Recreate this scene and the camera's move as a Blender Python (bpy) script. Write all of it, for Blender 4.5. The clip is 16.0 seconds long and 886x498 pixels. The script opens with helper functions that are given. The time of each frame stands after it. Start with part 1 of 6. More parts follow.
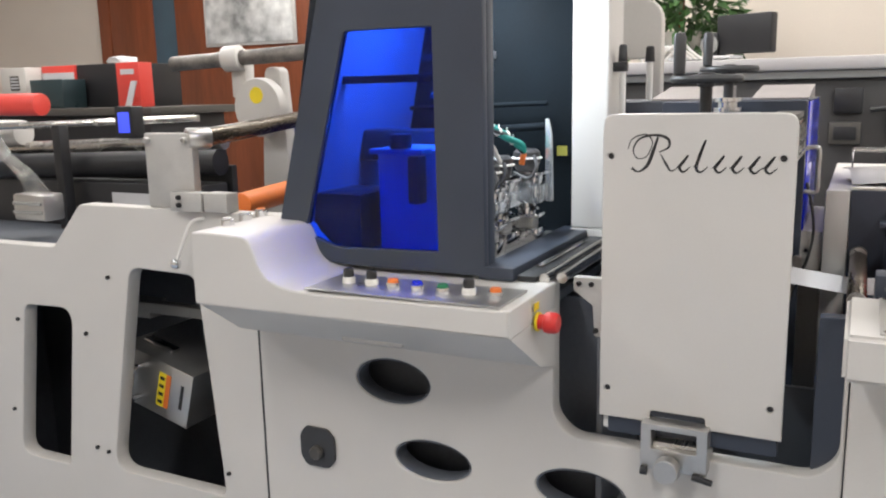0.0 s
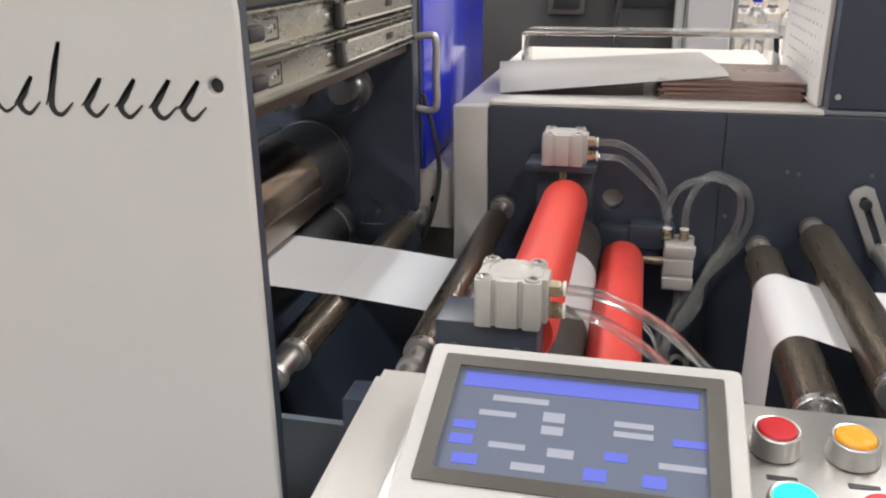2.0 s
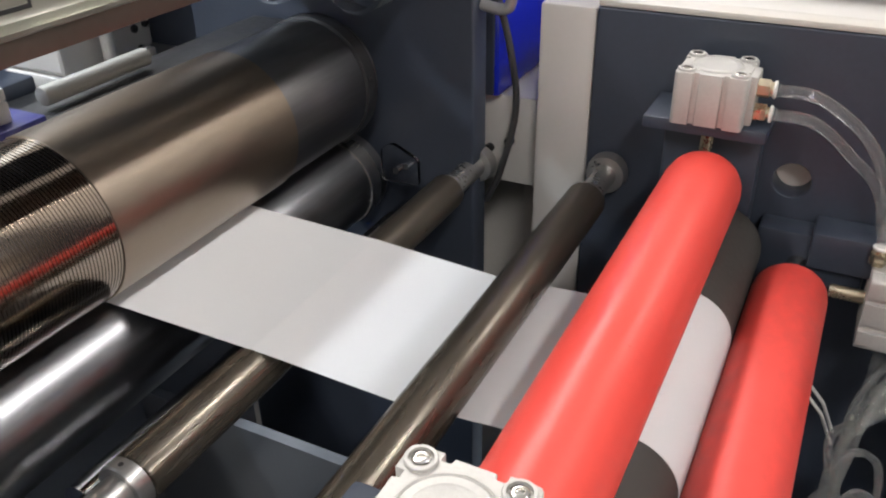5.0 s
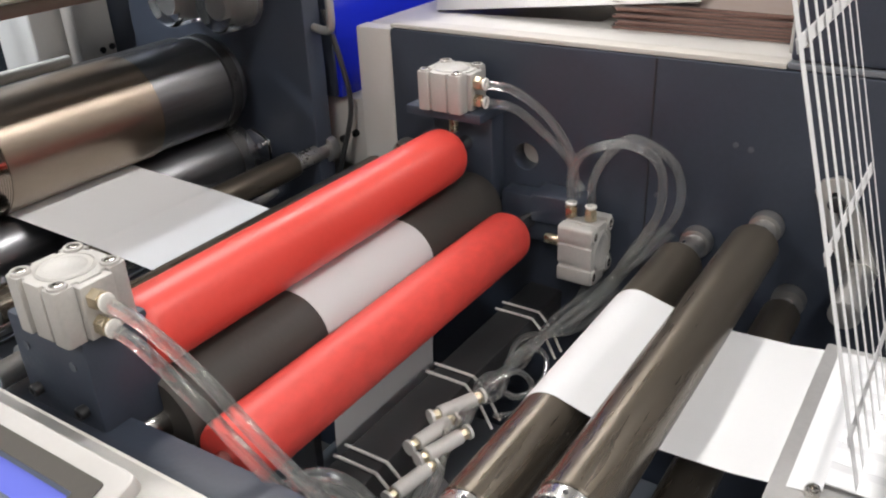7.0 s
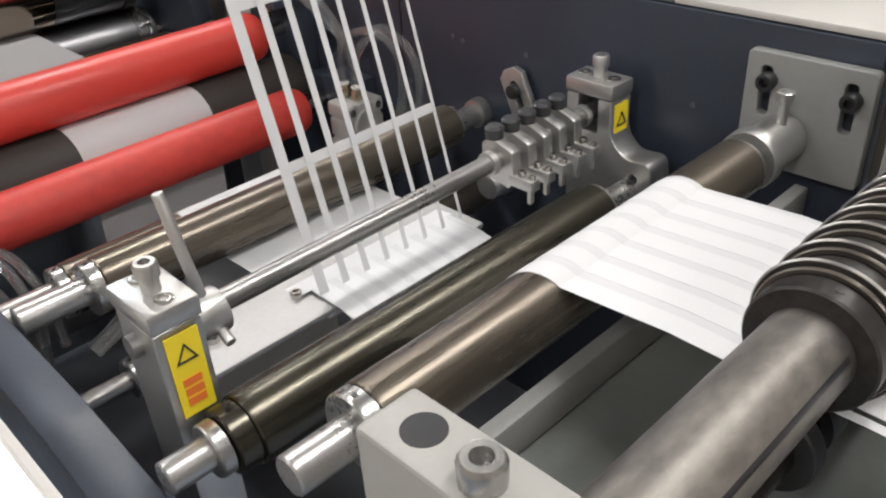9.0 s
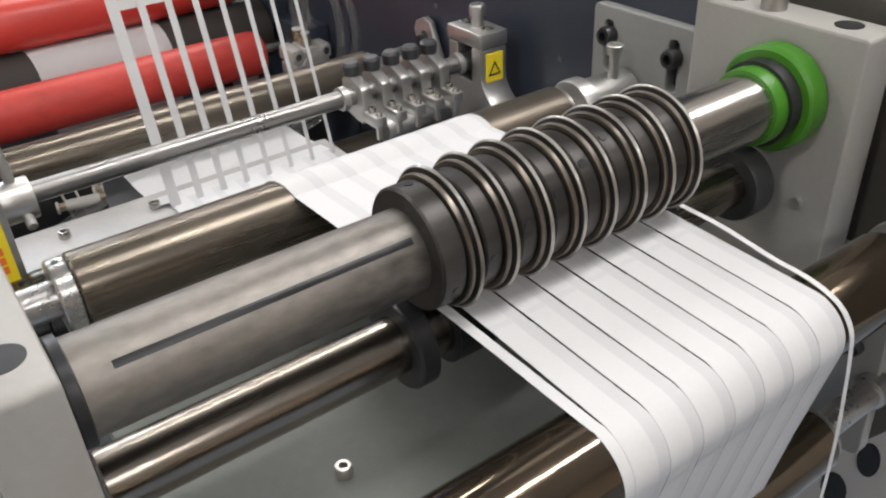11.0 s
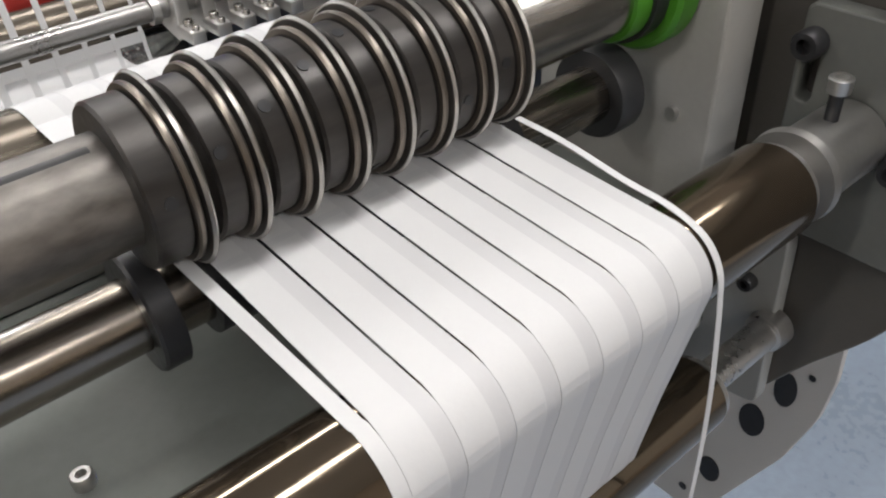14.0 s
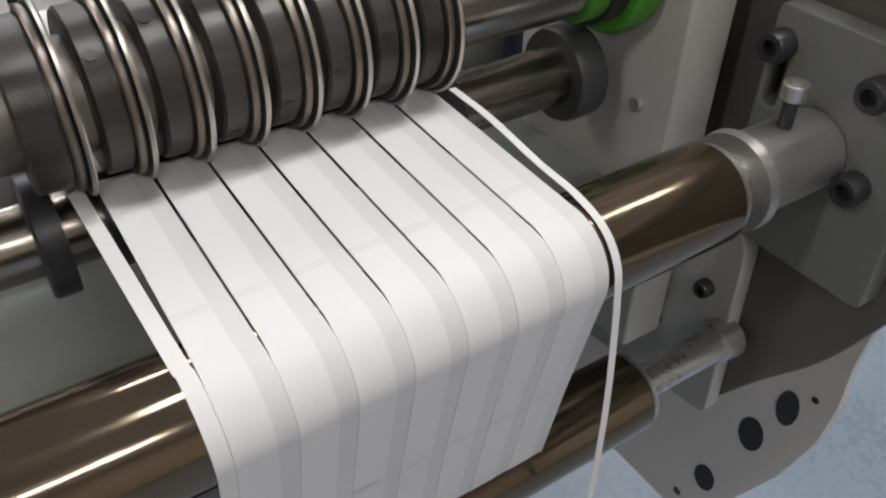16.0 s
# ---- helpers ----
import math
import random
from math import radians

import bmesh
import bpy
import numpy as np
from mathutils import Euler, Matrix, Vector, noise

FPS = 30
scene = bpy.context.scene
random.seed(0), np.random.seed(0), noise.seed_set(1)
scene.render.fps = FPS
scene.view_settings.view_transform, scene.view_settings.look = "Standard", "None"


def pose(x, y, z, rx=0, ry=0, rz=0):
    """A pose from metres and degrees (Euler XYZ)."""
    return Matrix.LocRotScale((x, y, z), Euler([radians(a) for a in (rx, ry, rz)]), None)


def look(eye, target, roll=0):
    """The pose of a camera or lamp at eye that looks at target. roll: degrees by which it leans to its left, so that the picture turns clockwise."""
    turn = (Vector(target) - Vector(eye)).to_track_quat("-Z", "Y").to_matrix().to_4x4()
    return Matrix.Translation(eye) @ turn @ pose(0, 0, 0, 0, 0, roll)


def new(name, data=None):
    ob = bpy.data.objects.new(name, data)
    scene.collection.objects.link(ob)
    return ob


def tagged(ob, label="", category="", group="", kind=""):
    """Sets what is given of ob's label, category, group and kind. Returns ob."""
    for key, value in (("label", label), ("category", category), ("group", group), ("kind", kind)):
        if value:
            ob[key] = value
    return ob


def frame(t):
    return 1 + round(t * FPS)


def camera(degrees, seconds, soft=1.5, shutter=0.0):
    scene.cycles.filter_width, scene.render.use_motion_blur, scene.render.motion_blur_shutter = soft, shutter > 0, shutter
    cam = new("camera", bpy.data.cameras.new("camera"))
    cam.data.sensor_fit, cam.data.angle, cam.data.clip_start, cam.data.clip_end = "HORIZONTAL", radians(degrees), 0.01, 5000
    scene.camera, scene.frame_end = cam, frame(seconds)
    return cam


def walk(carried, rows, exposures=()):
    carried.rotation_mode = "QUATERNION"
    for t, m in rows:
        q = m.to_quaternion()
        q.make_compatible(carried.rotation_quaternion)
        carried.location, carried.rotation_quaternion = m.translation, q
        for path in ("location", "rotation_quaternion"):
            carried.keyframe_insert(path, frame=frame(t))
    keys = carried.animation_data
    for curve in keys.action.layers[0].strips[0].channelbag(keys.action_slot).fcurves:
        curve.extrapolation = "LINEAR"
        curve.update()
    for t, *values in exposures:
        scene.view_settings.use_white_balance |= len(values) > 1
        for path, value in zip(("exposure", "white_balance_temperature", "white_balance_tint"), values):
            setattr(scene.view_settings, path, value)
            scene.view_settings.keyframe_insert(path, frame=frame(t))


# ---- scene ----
cam = camera(55.9, 16.0, soft=2.1)
PATH = [
    (0, (0.337, -1.253, 1.334), (-0.543, 0.504, 0.964), -1.2),
    (0.5, (0.384, -1.118, 1.325), (-0.295, 0.722, 0.932), -2.0),
    (1, (0.408, -0.911, 1.335), (-0.047, 0.979, 0.865), -2.6),
    (1.5, (0.459, -0.671, 1.332), (0.041, 1.2, 0.764), -2.4),
    (2, (0.496, -0.476, 1.313), (0.063, 1.353, 0.628), -0.6),
    (2.5, (0.461, -0.292, 1.317), (0.071, 1.522, 0.57), -0.2),
    (3, (0.468, -0.192, 1.31), (-0.185, 1.519, 0.506), -1.0),
    (3.2, (0.483, -0.168, 1.312), (-0.292, 1.481, 0.487), -0.4),
    (5.3, (0.502, -0.096, 1.289), (-0.297, 1.422, 0.261), -0.7),
    (5.5, (0.54, -0.108, 1.289), (-0.336, 1.395, 0.304), -0.3),
    (6, (0.598, -0.119, 1.299), (-0.421, 1.293, 0.315), -1.0),
    (6.5, (0.701, -0.16, 1.295), (-0.359, 1.272, 0.387), -2.1),
    (7, (0.815, -0.166, 1.31), (-0.19, 1.305, 0.4), -2.6),
    (7.5, (0.918, -0.117, 1.324), (-0.125, 1.303, 0.377), -3.7),
    (8, (1.023, -0.073, 1.308), (-0.073, 1.275, 0.317), -1.7),
    (8.2, (1.058, -0.068, 1.308), (-0.068, 1.24, 0.297), -1.1),
    (10.3, (1.301, 0.052, 1.293), (-0.134, 0.933, 0.214), -5.1),
    (10.5, (1.309, 0.064, 1.289), (-0.146, 0.907, 0.206), -3.7),
    (11, (1.327, 0.071, 1.286), (-0.059, 1.02, 0.202), -2.9),
    (11.5, (1.326, 0.098, 1.28), (-0.044, 1.046, 0.174), -4.0),
    (12, (1.314, 0.13, 1.258), (-0.02, 1.119, 0.144), -3.7),
    (12.5, (1.307, 0.139, 1.242), (0.036, 1.148, 0.073), -3.7),
    (13, (1.307, 0.148, 1.241), (0.054, 1.157, 0.052), -3.4),
    (13.5, (1.307, 0.152, 1.239), (0.066, 1.161, 0.037), -2.8),
    (14, (1.308, 0.157, 1.237), (0.067, 1.153, 0.026), -2.9),
    (14.5, (1.307, 0.168, 1.234), (0.077, 1.161, 0.008), -2.5),
    (15, (1.317, 0.187, 1.226), (0.058, 1.124, -0.015), -1.0),
    (15.5, (1.319, 0.207, 1.222), (0.051, 1.102, -0.039), 0.6),
    (16, (1.336, 0.199, 1.232), (0.042, 1.061, -0.026), 0.9),
]
walk(cam, [(t, look(eye, target, roll)) for t, eye, target, roll in PATH], [(0.0, 0.2), (2.0, 0.2), (3.0, 0.38), (5.5, 0.45), (6.5, 0.38), (8.2, 0.12), (10.3, -0.2), (11.5, -0.08), (12.5, -0.08), (16.0, -0.2)])

# ---------------------------------------------------------------- light
world = bpy.data.worlds.new("world")
scene.world = world
world.use_nodes = True
world.node_tree.nodes["Background"].inputs[0].default_value = (0.9, 0.95, 1.0, 1)
world.node_tree.nodes["Background"].inputs[1].default_value = 0.25


def area_lamp(name, eye, target, sx, sy, watts, color):
    data = bpy.data.lights.new(name, "AREA")
    data.shape, data.size, data.size_y = "RECTANGLE", sx, sy
    data.energy, data.color = watts, color
    ob = new(name, data)
    ob.matrix_world = look(eye, target)
    return ob


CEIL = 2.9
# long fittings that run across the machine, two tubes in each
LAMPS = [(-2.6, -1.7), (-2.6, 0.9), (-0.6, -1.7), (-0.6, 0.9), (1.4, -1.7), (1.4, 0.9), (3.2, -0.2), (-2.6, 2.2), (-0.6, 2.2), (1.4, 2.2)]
# All out of view; the front row and east fitting serve as fill.
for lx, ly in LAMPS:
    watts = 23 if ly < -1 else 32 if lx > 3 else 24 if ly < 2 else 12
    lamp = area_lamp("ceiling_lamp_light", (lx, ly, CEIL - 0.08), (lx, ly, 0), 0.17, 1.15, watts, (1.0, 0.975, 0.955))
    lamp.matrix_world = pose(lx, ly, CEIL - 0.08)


# ---------------------------------------------------------------- materials
def material(name, color, rough=0.5, metal=0.0, var=0.12, scale=12.0, fine=160.0, bump=0.1, stretch=(1, 1, 1),
             coat=0.0, spread=0.12):
    """A surface with colour and gloss that vary at two scales, and a fine relief."""
    m = bpy.data.materials.new(name)
    m.use_nodes = True
    nt = m.node_tree
    bsdf = nt.nodes["Principled BSDF"]
    tc = nt.nodes.new("ShaderNodeTexCoord")
    mp = nt.nodes.new("ShaderNodeMapping")
    mp.inputs["Scale"].default_value = stretch
    nt.links.new(tc.outputs["Object"], mp.inputs["Vector"])
    big = nt.nodes.new("ShaderNodeTexNoise")
    big.inputs["Scale"].default_value, big.inputs["Detail"].default_value = scale, 5
    small = nt.nodes.new("ShaderNodeTexNoise")
    small.inputs["Scale"].default_value, small.inputs["Detail"].default_value = fine, 3
    nt.links.new(mp.outputs[0], big.inputs["Vector"])
    nt.links.new(mp.outputs[0], small.inputs["Vector"])
    add = nt.nodes.new("ShaderNodeMath")
    add.operation = "MULTIPLY_ADD"
    add.inputs[1].default_value = 0.4
    nt.links.new(small.outputs[0], add.inputs[0])
    nt.links.new(big.outputs[0], add.inputs[2])
    ramp = nt.nodes.new("ShaderNodeValToRGB")
    lo = [max(0, c * (1 - var)) for c in color]
    hi = [min(1, c * (1 + var)) for c in color]
    ramp.color_ramp.elements[0].position, ramp.color_ramp.elements[0].color = 0.45, (*lo, 1)
    ramp.color_ramp.elements[1].position, ramp.color_ramp.elements[1].color = 0.95, (*hi, 1)
    nt.links.new(add.outputs[0], ramp.inputs[0])
    nt.links.new(ramp.outputs[0], bsdf.inputs["Base Color"])
    rr = nt.nodes.new("ShaderNodeMapRange")
    rr.inputs["From Min"].default_value, rr.inputs["From Max"].default_value = 0.4, 1.0
    rr.inputs["To Min"].default_value, rr.inputs["To Max"].default_value = max(0.02, rough - spread), min(1, rough + spread)
    nt.links.new(add.outputs[0], rr.inputs[0])
    nt.links.new(rr.outputs[0], bsdf.inputs["Roughness"])
    bsdf.inputs["Metallic"].default_value = metal
    bsdf.inputs["Coat Weight"].default_value = coat
    if bump:
        bp = nt.nodes.new("ShaderNodeBump")
        bp.inputs["Strength"].default_value, bp.inputs["Distance"].default_value = bump, 0.001
        nt.links.new(small.outputs[0], bp.inputs["Height"])
        nt.links.new(bp.outputs[0], bsdf.inputs["Normal"])
    return m


def glowing(name, color, strength):
    m = bpy.data.materials.new(name)
    m.use_nodes = True
    b = m.node_tree.nodes["Principled BSDF"]
    b.inputs["Base Color"].default_value = (*color, 1)
    b.inputs["Emission Color"].default_value = (*color, 1)
    b.inputs["Emission Strength"].default_value = strength
    return m


def glass(name, color, rough=0.03, ior=1.45):
    m = bpy.data.materials.new(name)
    m.use_nodes = True
    b = m.node_tree.nodes["Principled BSDF"]
    b.inputs["Base Color"].default_value = (*color, 1)
    b.inputs["Transmission Weight"].default_value = 1.0
    b.inputs["Roughness"].default_value = rough
    b.inputs["IOR"].default_value = ior
    return m


CREAM = material("cream_powder_coat", (0.615, 0.59, 0.555), 0.42, 0, 0.03, 5, 260, 0.06)
BLOCK = material("grey_cast_block_paint", (0.36, 0.350, 0.325), 0.42, 0, 0.08, 9, 280, 0.08)
BRACKET = material("grey_green_paint", (0.13, 0.133, 0.122), 0.42, 0, 0.10, 9, 280, 0.08)
DISC = material("worn_dark_tool_steel", (0.044, 0.040, 0.037), 0.38, 0.42, 0.55, 70, 320, 0.10, (1, 0.15, 1))
CREAM_WARM = material("darker_cream_powder_coat", (0.56, 0.53, 0.485), 0.45, 0, 0.06, 5, 260, 0.06)
NAVY = material("dark_blue_grey_paint", (0.041, 0.050, 0.071), 0.42, 0, 0.15, 6, 300, 0.10)
# top strip's own grey; on interior panels a tone lifted for missing light
NAVY_TOP = material("slate_grey_and_lifted_interior", (0.16, 0.17, 0.19), 0.45, 0, 0.12, 8, 300, 0.08)
GREY = material("warm_grey_paint", (0.30, 0.30, 0.285), 0.42, 0, 0.08, 8, 280, 0.08)
DARKGREY = material("dark_grey_paint", (0.078, 0.071, 0.062), 0.42, 0, 0.12, 6, 280, 0.08)
BLACK = material("black_oxide_steel", (0.032, 0.032, 0.034), 0.38, 0.35, 0.25, 14, 240, 0.12)
BLACKP = material("black_plastic", (0.040, 0.040, 0.042), 0.4, 0, 0.2, 20, 240, 0.1)
# interior shade put into the colour, then lifted where blacks went too deep
INSIDE = material("interior_shade_grey", (0.105, 0.115, 0.135), 0.5, 0, 0.2, 6, 100, 0.05)
STEEL = material("ground_steel", (0.55, 0.53, 0.50), 0.24, 1, 0.12, 18, 320, 0.10, (1, 0.06, 1))
STEEL_DULL = material("brushed_aluminium", (0.56, 0.55, 0.53), 0.38, 0.9, 0.08, 16, 300, 0.14)
ALU = material("sandblasted_aluminium", (0.49, 0.475, 0.45), 0.56, 0.35, 0.12, 22, 420, 0.22)
TUBE = material("worn_steel_tube", (0.215, 0.198, 0.180), 0.48, 0.72, 0.55, 22, 260, 0.16, (1, 0.45, 1))
CHROME = material("chrome", (0.75, 0.75, 0.76), 0.10, 1, 0.04, 20, 200, 0.03)
BROWN = material("brown_hard_anodised_roller", (0.142, 0.121, 0.096), 0.30, 0.72, 0.12, 20, 300, 0.08, (1, 0.08, 1))
OLIVE = material("dark_olive_anodised_roller", (0.080, 0.073, 0.056), 0.27, 0.75, 0.16, 20, 300, 0.08, (1, 0.08, 1))
BROWN_GLOSS = material("polished_brown_anodised_roller", (0.155, 0.122, 0.088), 0.11, 0.9, 0.12, 20, 300, 0.06, (1, 0.08, 1), 0, 0.07)
SHAFT = material("polished_brownish_shaft", (0.31, 0.275, 0.235), 0.27, 1, 0.22, 18, 320, 0.08, (1, 0.06, 1))
SATIN = material("satin_steel_sheet", (0.30, 0.292, 0.284), 0.36, 0.9, 0.15, 14, 300, 0.10)
COLLAR = material("turned_steel_collar", (0.44, 0.43, 0.415), 0.30, 0.85, 0.16, 20, 300, 0.06)
RINGD = material("dull_brown_ring", (0.19, 0.165, 0.14), 0.36, 0.9, 0.15, 18, 320, 0.10)
RIM = material("worn_rim_steel", (0.47, 0.45, 0.42), 0.36, 1, 0.12, 18, 320, 0.10)
PAPER3 = material("white_label_edge", (0.61, 0.61, 0.62), 0.55, 0, 0.02, 12, 500, 0.05)
RUBBER = material("dark_rubber", (0.048, 0.042, 0.037), 0.62, 0, 0.12, 20, 300, 0.15)
RED = material("red_silicone_rubber", (0.72, 0.068, 0.052), 0.36, 0, 0.06, 10, 240, 0.05)
REDWORN = material("worn_red_silicone_rubber", (0.64, 0.060, 0.047), 0.46, 0, 0.26, 9, 120, 0.05, (1, 0.6, 1))
REDPAINT = material("red_plastic", (0.62, 0.03, 0.025), 0.35, 0, 0.08, 20, 240, 0.04)
PAPER = material("white_label_paper", (0.65, 0.648, 0.652), 0.6, 0, 0.02, 12, 500, 0.05)
PAPER2 = material("white_label_backing", (0.580, 0.577, 0.586), 0.5, 0, 0.02, 12, 500, 0.05)
HOSE = material("clear_polyurethane_hose", (0.84, 0.85, 0.82), 0.05, 0, 0.04, 20, 200, 0.02)
HOSE.node_tree.nodes["Principled BSDF"].inputs["Alpha"].default_value = 0.50
HOSE.node_tree.nodes["Principled BSDF"].inputs["Transmission Weight"].default_value = 0.90
BRASS = material("nickel_brass", (0.58, 0.50, 0.36), 0.3, 0.9, 0.12, 40, 300, 0.05)
WHITEP = material("white_plastic", (0.78, 0.76, 0.72), 0.4, 0, 0.04, 20, 200, 0.03)
GREENP = material("bright_green_paint", (0.055, 0.215, 0.014), 0.38, 0, 0.08, 20, 200, 0.03)
ZINC = material("zinc_plated_steel", (0.36, 0.355, 0.31), 0.28, 0.95, 0.14, 14, 260, 0.06, (1, 0.25, 1))
SOOT = material("matt_black_casing", (0.016, 0.016, 0.018), 0.5, 0, 0.3, 8, 200, 0.08)
YELLOW = material("yellow_sticker", (0.90, 0.70, 0.03), 0.45, 0, 0.05, 20, 200, 0.02)
ORANGE = material("orange_print", (0.80, 0.20, 0.04), 0.45, 0, 0.08, 20, 200, 0.02)
INK = material("black_ink", (0.02, 0.02, 0.022), 0.4, 0, 0.1, 20, 200, 0.0)
BLUE = material("bright_blue_paint", (0.012, 0.026, 0.55), 0.18, 0, 0.08, 4, 240, 0.02, (1, 1, 1), 0.5, 0.04)
BLUE_D = material("deep_blue_paint", (0.014, 0.018, 0.16), 0.35, 0, 0.1, 4, 240, 0.05)
WALLP = material("cream_wall_paint", (0.74, 0.66, 0.57), 0.75, 0, 0.04, 2, 120, 0.1)
CEILP = material("white_ceiling_paint", (0.78, 0.77, 0.75), 0.8, 0, 0.03, 3, 120, 0.1)
FLOORP = material("blue_grey_epoxy_floor", (0.27, 0.33, 0.42), 0.35, 0, 0.18, 2.5, 60, 0.08)
WOOD = material("reddish_brown_wood", (0.20, 0.052, 0.018), 0.38, 0, 0.35, 6, 60, 0.08, (1, 1, 0.12))
ACRYLIC = glass("clear_acrylic", (0.93, 0.94, 0.95), 0.02)
BLUEGLASS = glass("blue_acrylic", (0.012, 0.085, 1.0), 0.04, 1.3)
BOOKP = material("brown_grey_print", (0.17, 0.125, 0.11), 0.32, 0, 0.2, 10, 120, 0.03)
LEAF = material("green_leaf", (0.05, 0.12, 0.03), 0.4, 0, 0.4, 12, 80, 0.1)
LAMPGLOW = glowing("lamp_diffuser", (1.0, 0.97, 0.93), 6.0)


# ---------------------------------------------------------------- builders
def part(name, bm, mat, parent=None, label="", smooth=True):
    if isinstance(bm, bpy.types.Mesh):
        me = bm
    else:
        me = bpy.data.meshes.new(name)
        bmesh.ops.recalc_face_normals(bm, faces=bm.faces)
        bm.to_mesh(me)
        bm.free()
    me.name = name
    if not me.materials:
        me.materials.append(mat)
    ob = new(name, me)
    ob.parent = parent
    if smooth:
        me.shade_smooth()
        me.set_sharp_from_angle(angle=radians(32))
    if label:
        tagged(ob, label)
    return ob


def thing(name, label, category, group="", kind="", at=(0, 0, 0)):
    ob = new(name)
    ob.empty_display_size = 0.02
    ob.location = at
    return tagged(ob, label, category, group, kind)


def box(x0, x1, y0, y1, z0, z1, bevel=0.0015, bm=None):
    bm = bm or bmesh.new()
    vs = bmesh.ops.create_cube(bm, size=1)["verts"]
    for v in vs:
        v.co = Vector(((x0 + x1) / 2 + v.co.x * (x1 - x0), (y0 + y1) / 2 + v.co.y * (y1 - y0), (z0 + z1) / 2 + v.co.z * (z1 - z0)))
    if bevel:
        es = list({e for v in vs for e in v.link_edges})
        bmesh.ops.bevel(bm, geom=es, offset=bevel, segments=2, affect="EDGES", profile=0.5)
    return bm


def rod(p0, p1, r, seg=24, bevel=0.0, bm=None, r1=None):
    """A cylinder or cone from p0 to p1."""
    bm = bm or bmesh.new()
    p0, p1 = Vector(p0), Vector(p1)
    d = p1 - p0
    m = Matrix.Translation((p0 + p1) / 2) @ d.to_track_quat("Z", "Y").to_matrix().to_4x4()
    vs = bmesh.ops.create_cone(bm, cap_ends=True, segments=seg, radius1=r, radius2=r if r1 is None else r1, depth=d.length, matrix=m)["verts"]
    if bevel:
        es = [e for e in {e for v in vs for e in v.link_edges} if any(len(f.verts) > 4 for f in e.link_faces)]
        bmesh.ops.bevel(bm, geom=es, offset=bevel, segments=2, affect="EDGES", profile=0.5)
    return bm


def lathe(profile, seg=48, bm=None, axis="Y", at=(0, 0, 0)):
    """Turns (along, radius) pairs round an axis."""
    bm = bm or bmesh.new()
    rings = []
    at = Vector(at)
    for a, r in profile:
        ring = []
        for k in range(seg):
            w = 2 * math.pi * k / seg
            c, s = r * math.cos(w), r * math.sin(w)
            co = {"Y": (c, a, s), "Z": (c, s, a), "X": (a, c, s)}[axis]
            ring.append(bm.verts.new(at + Vector(co)))
        rings.append(ring)
    for r0, r1 in zip(rings, rings[1:]):
        for k in range(seg):
            bm.faces.new((r0[k], r0[(k + 1) % seg], r1[(k + 1) % seg], r1[k]))
    bm.faces.new(rings[0])
    bm.faces.new(rings[-1][::-1])
    return bm


def spline(points, per=8):
    """A smooth line through the points."""
    ps = [Vector(p) for p in points]
    ps = [ps[0] * 2 - ps[1]] + ps + [ps[-1] * 2 - ps[-2]]
    out = []
    for a, b, c, d in zip(ps, ps[1:], ps[2:], ps[3:]):
        for k in range(per):
            t = k / per
            out.append(0.5 * ((2 * b) + (c - a) * t + (2 * a - 5 * b + 4 * c - d) * t * t + (3 * b - a - 3 * c + d) * t ** 3))
    return out + [ps[-2]]


def sweep(points, r, seg=10, per=8, bm=None, smooth=True):
    """A round tube along a line."""
    bm = bm or bmesh.new()
    pts = spline(points, per) if smooth else [Vector(p) for p in points]
    up = Vector((0.31, 0.17, 0.93))
    rings = []
    for i, p in enumerate(pts):
        d = (pts[min(i + 1, len(pts) - 1)] - pts[max(i - 1, 0)]).normalized()
        a = d.cross(up)
        a = a.normalized() if a.length > 1e-4 else d.orthogonal().normalized()
        b = a.cross(d).normalized()
        up = b
        rings.append([bm.verts.new(p + r * (math.cos(2 * math.pi * k / seg) * a + math.sin(2 * math.pi * k / seg) * b)) for k in range(seg)])
    for r0, r1 in zip(rings, rings[1:]):
        for k in range(seg):
            bm.faces.new((r0[k], r0[(k + 1) % seg], r1[(k + 1) % seg], r1[k]))
    bm.faces.new(rings[0][::-1])
    bm.faces.new(rings[-1])
    return bm


def rounded(pts, r, n=5):
    """A polygon with its corners rounded by r (one radius, or one for each corner)."""
    out = []
    rs = r if isinstance(r, (list, tuple)) else [r] * len(pts)
    for i, p in enumerate(pts):
        p, a, b = Vector(p), Vector(pts[i - 1]), Vector(pts[(i + 1) % len(pts)])
        u, v = (a - p), (b - p)
        k = min(rs[i], u.length * 0.49, v.length * 0.49)
        if k <= 1e-5:
            out.append(p)
            continue
        s, e = p + u.normalized() * k, p + v.normalized() * k
        for j in range(n + 1):
            t = j / n
            out.append((1 - t) ** 2 * s + 2 * t * (1 - t) * p + t * t * e)
    return out


def circle(cx, cy, r, n=28, ry=None):
    return [Vector((cx + r * math.cos(2 * math.pi * k / n), cy + (ry or r) * math.sin(2 * math.pi * k / n))) for k in range(n)]


def plate(outline, holes, y0, y1, bevel=0.001, turn=None):
    """A plate in the xz plane, from y0 to y1, with holes through it. turn: another pose for it."""
    cu = bpy.data.curves.new("plate", "CURVE")
    cu.dimensions, cu.fill_mode = "2D", "BOTH"
    cu.extrude, cu.bevel_depth, cu.bevel_resolution = (y1 - y0) / 2 - bevel, bevel, 1
    cu.offset = -bevel
    for ring in [outline, *holes]:
        sp = cu.splines.new("POLY")
        sp.points.add(len(ring) - 1)
        for q, p in zip(sp.points, ring):
            q.co = (p[0], p[1], 0, 1)
        sp.use_cyclic_u = True
    ob = bpy.data.objects.new("plate", cu)
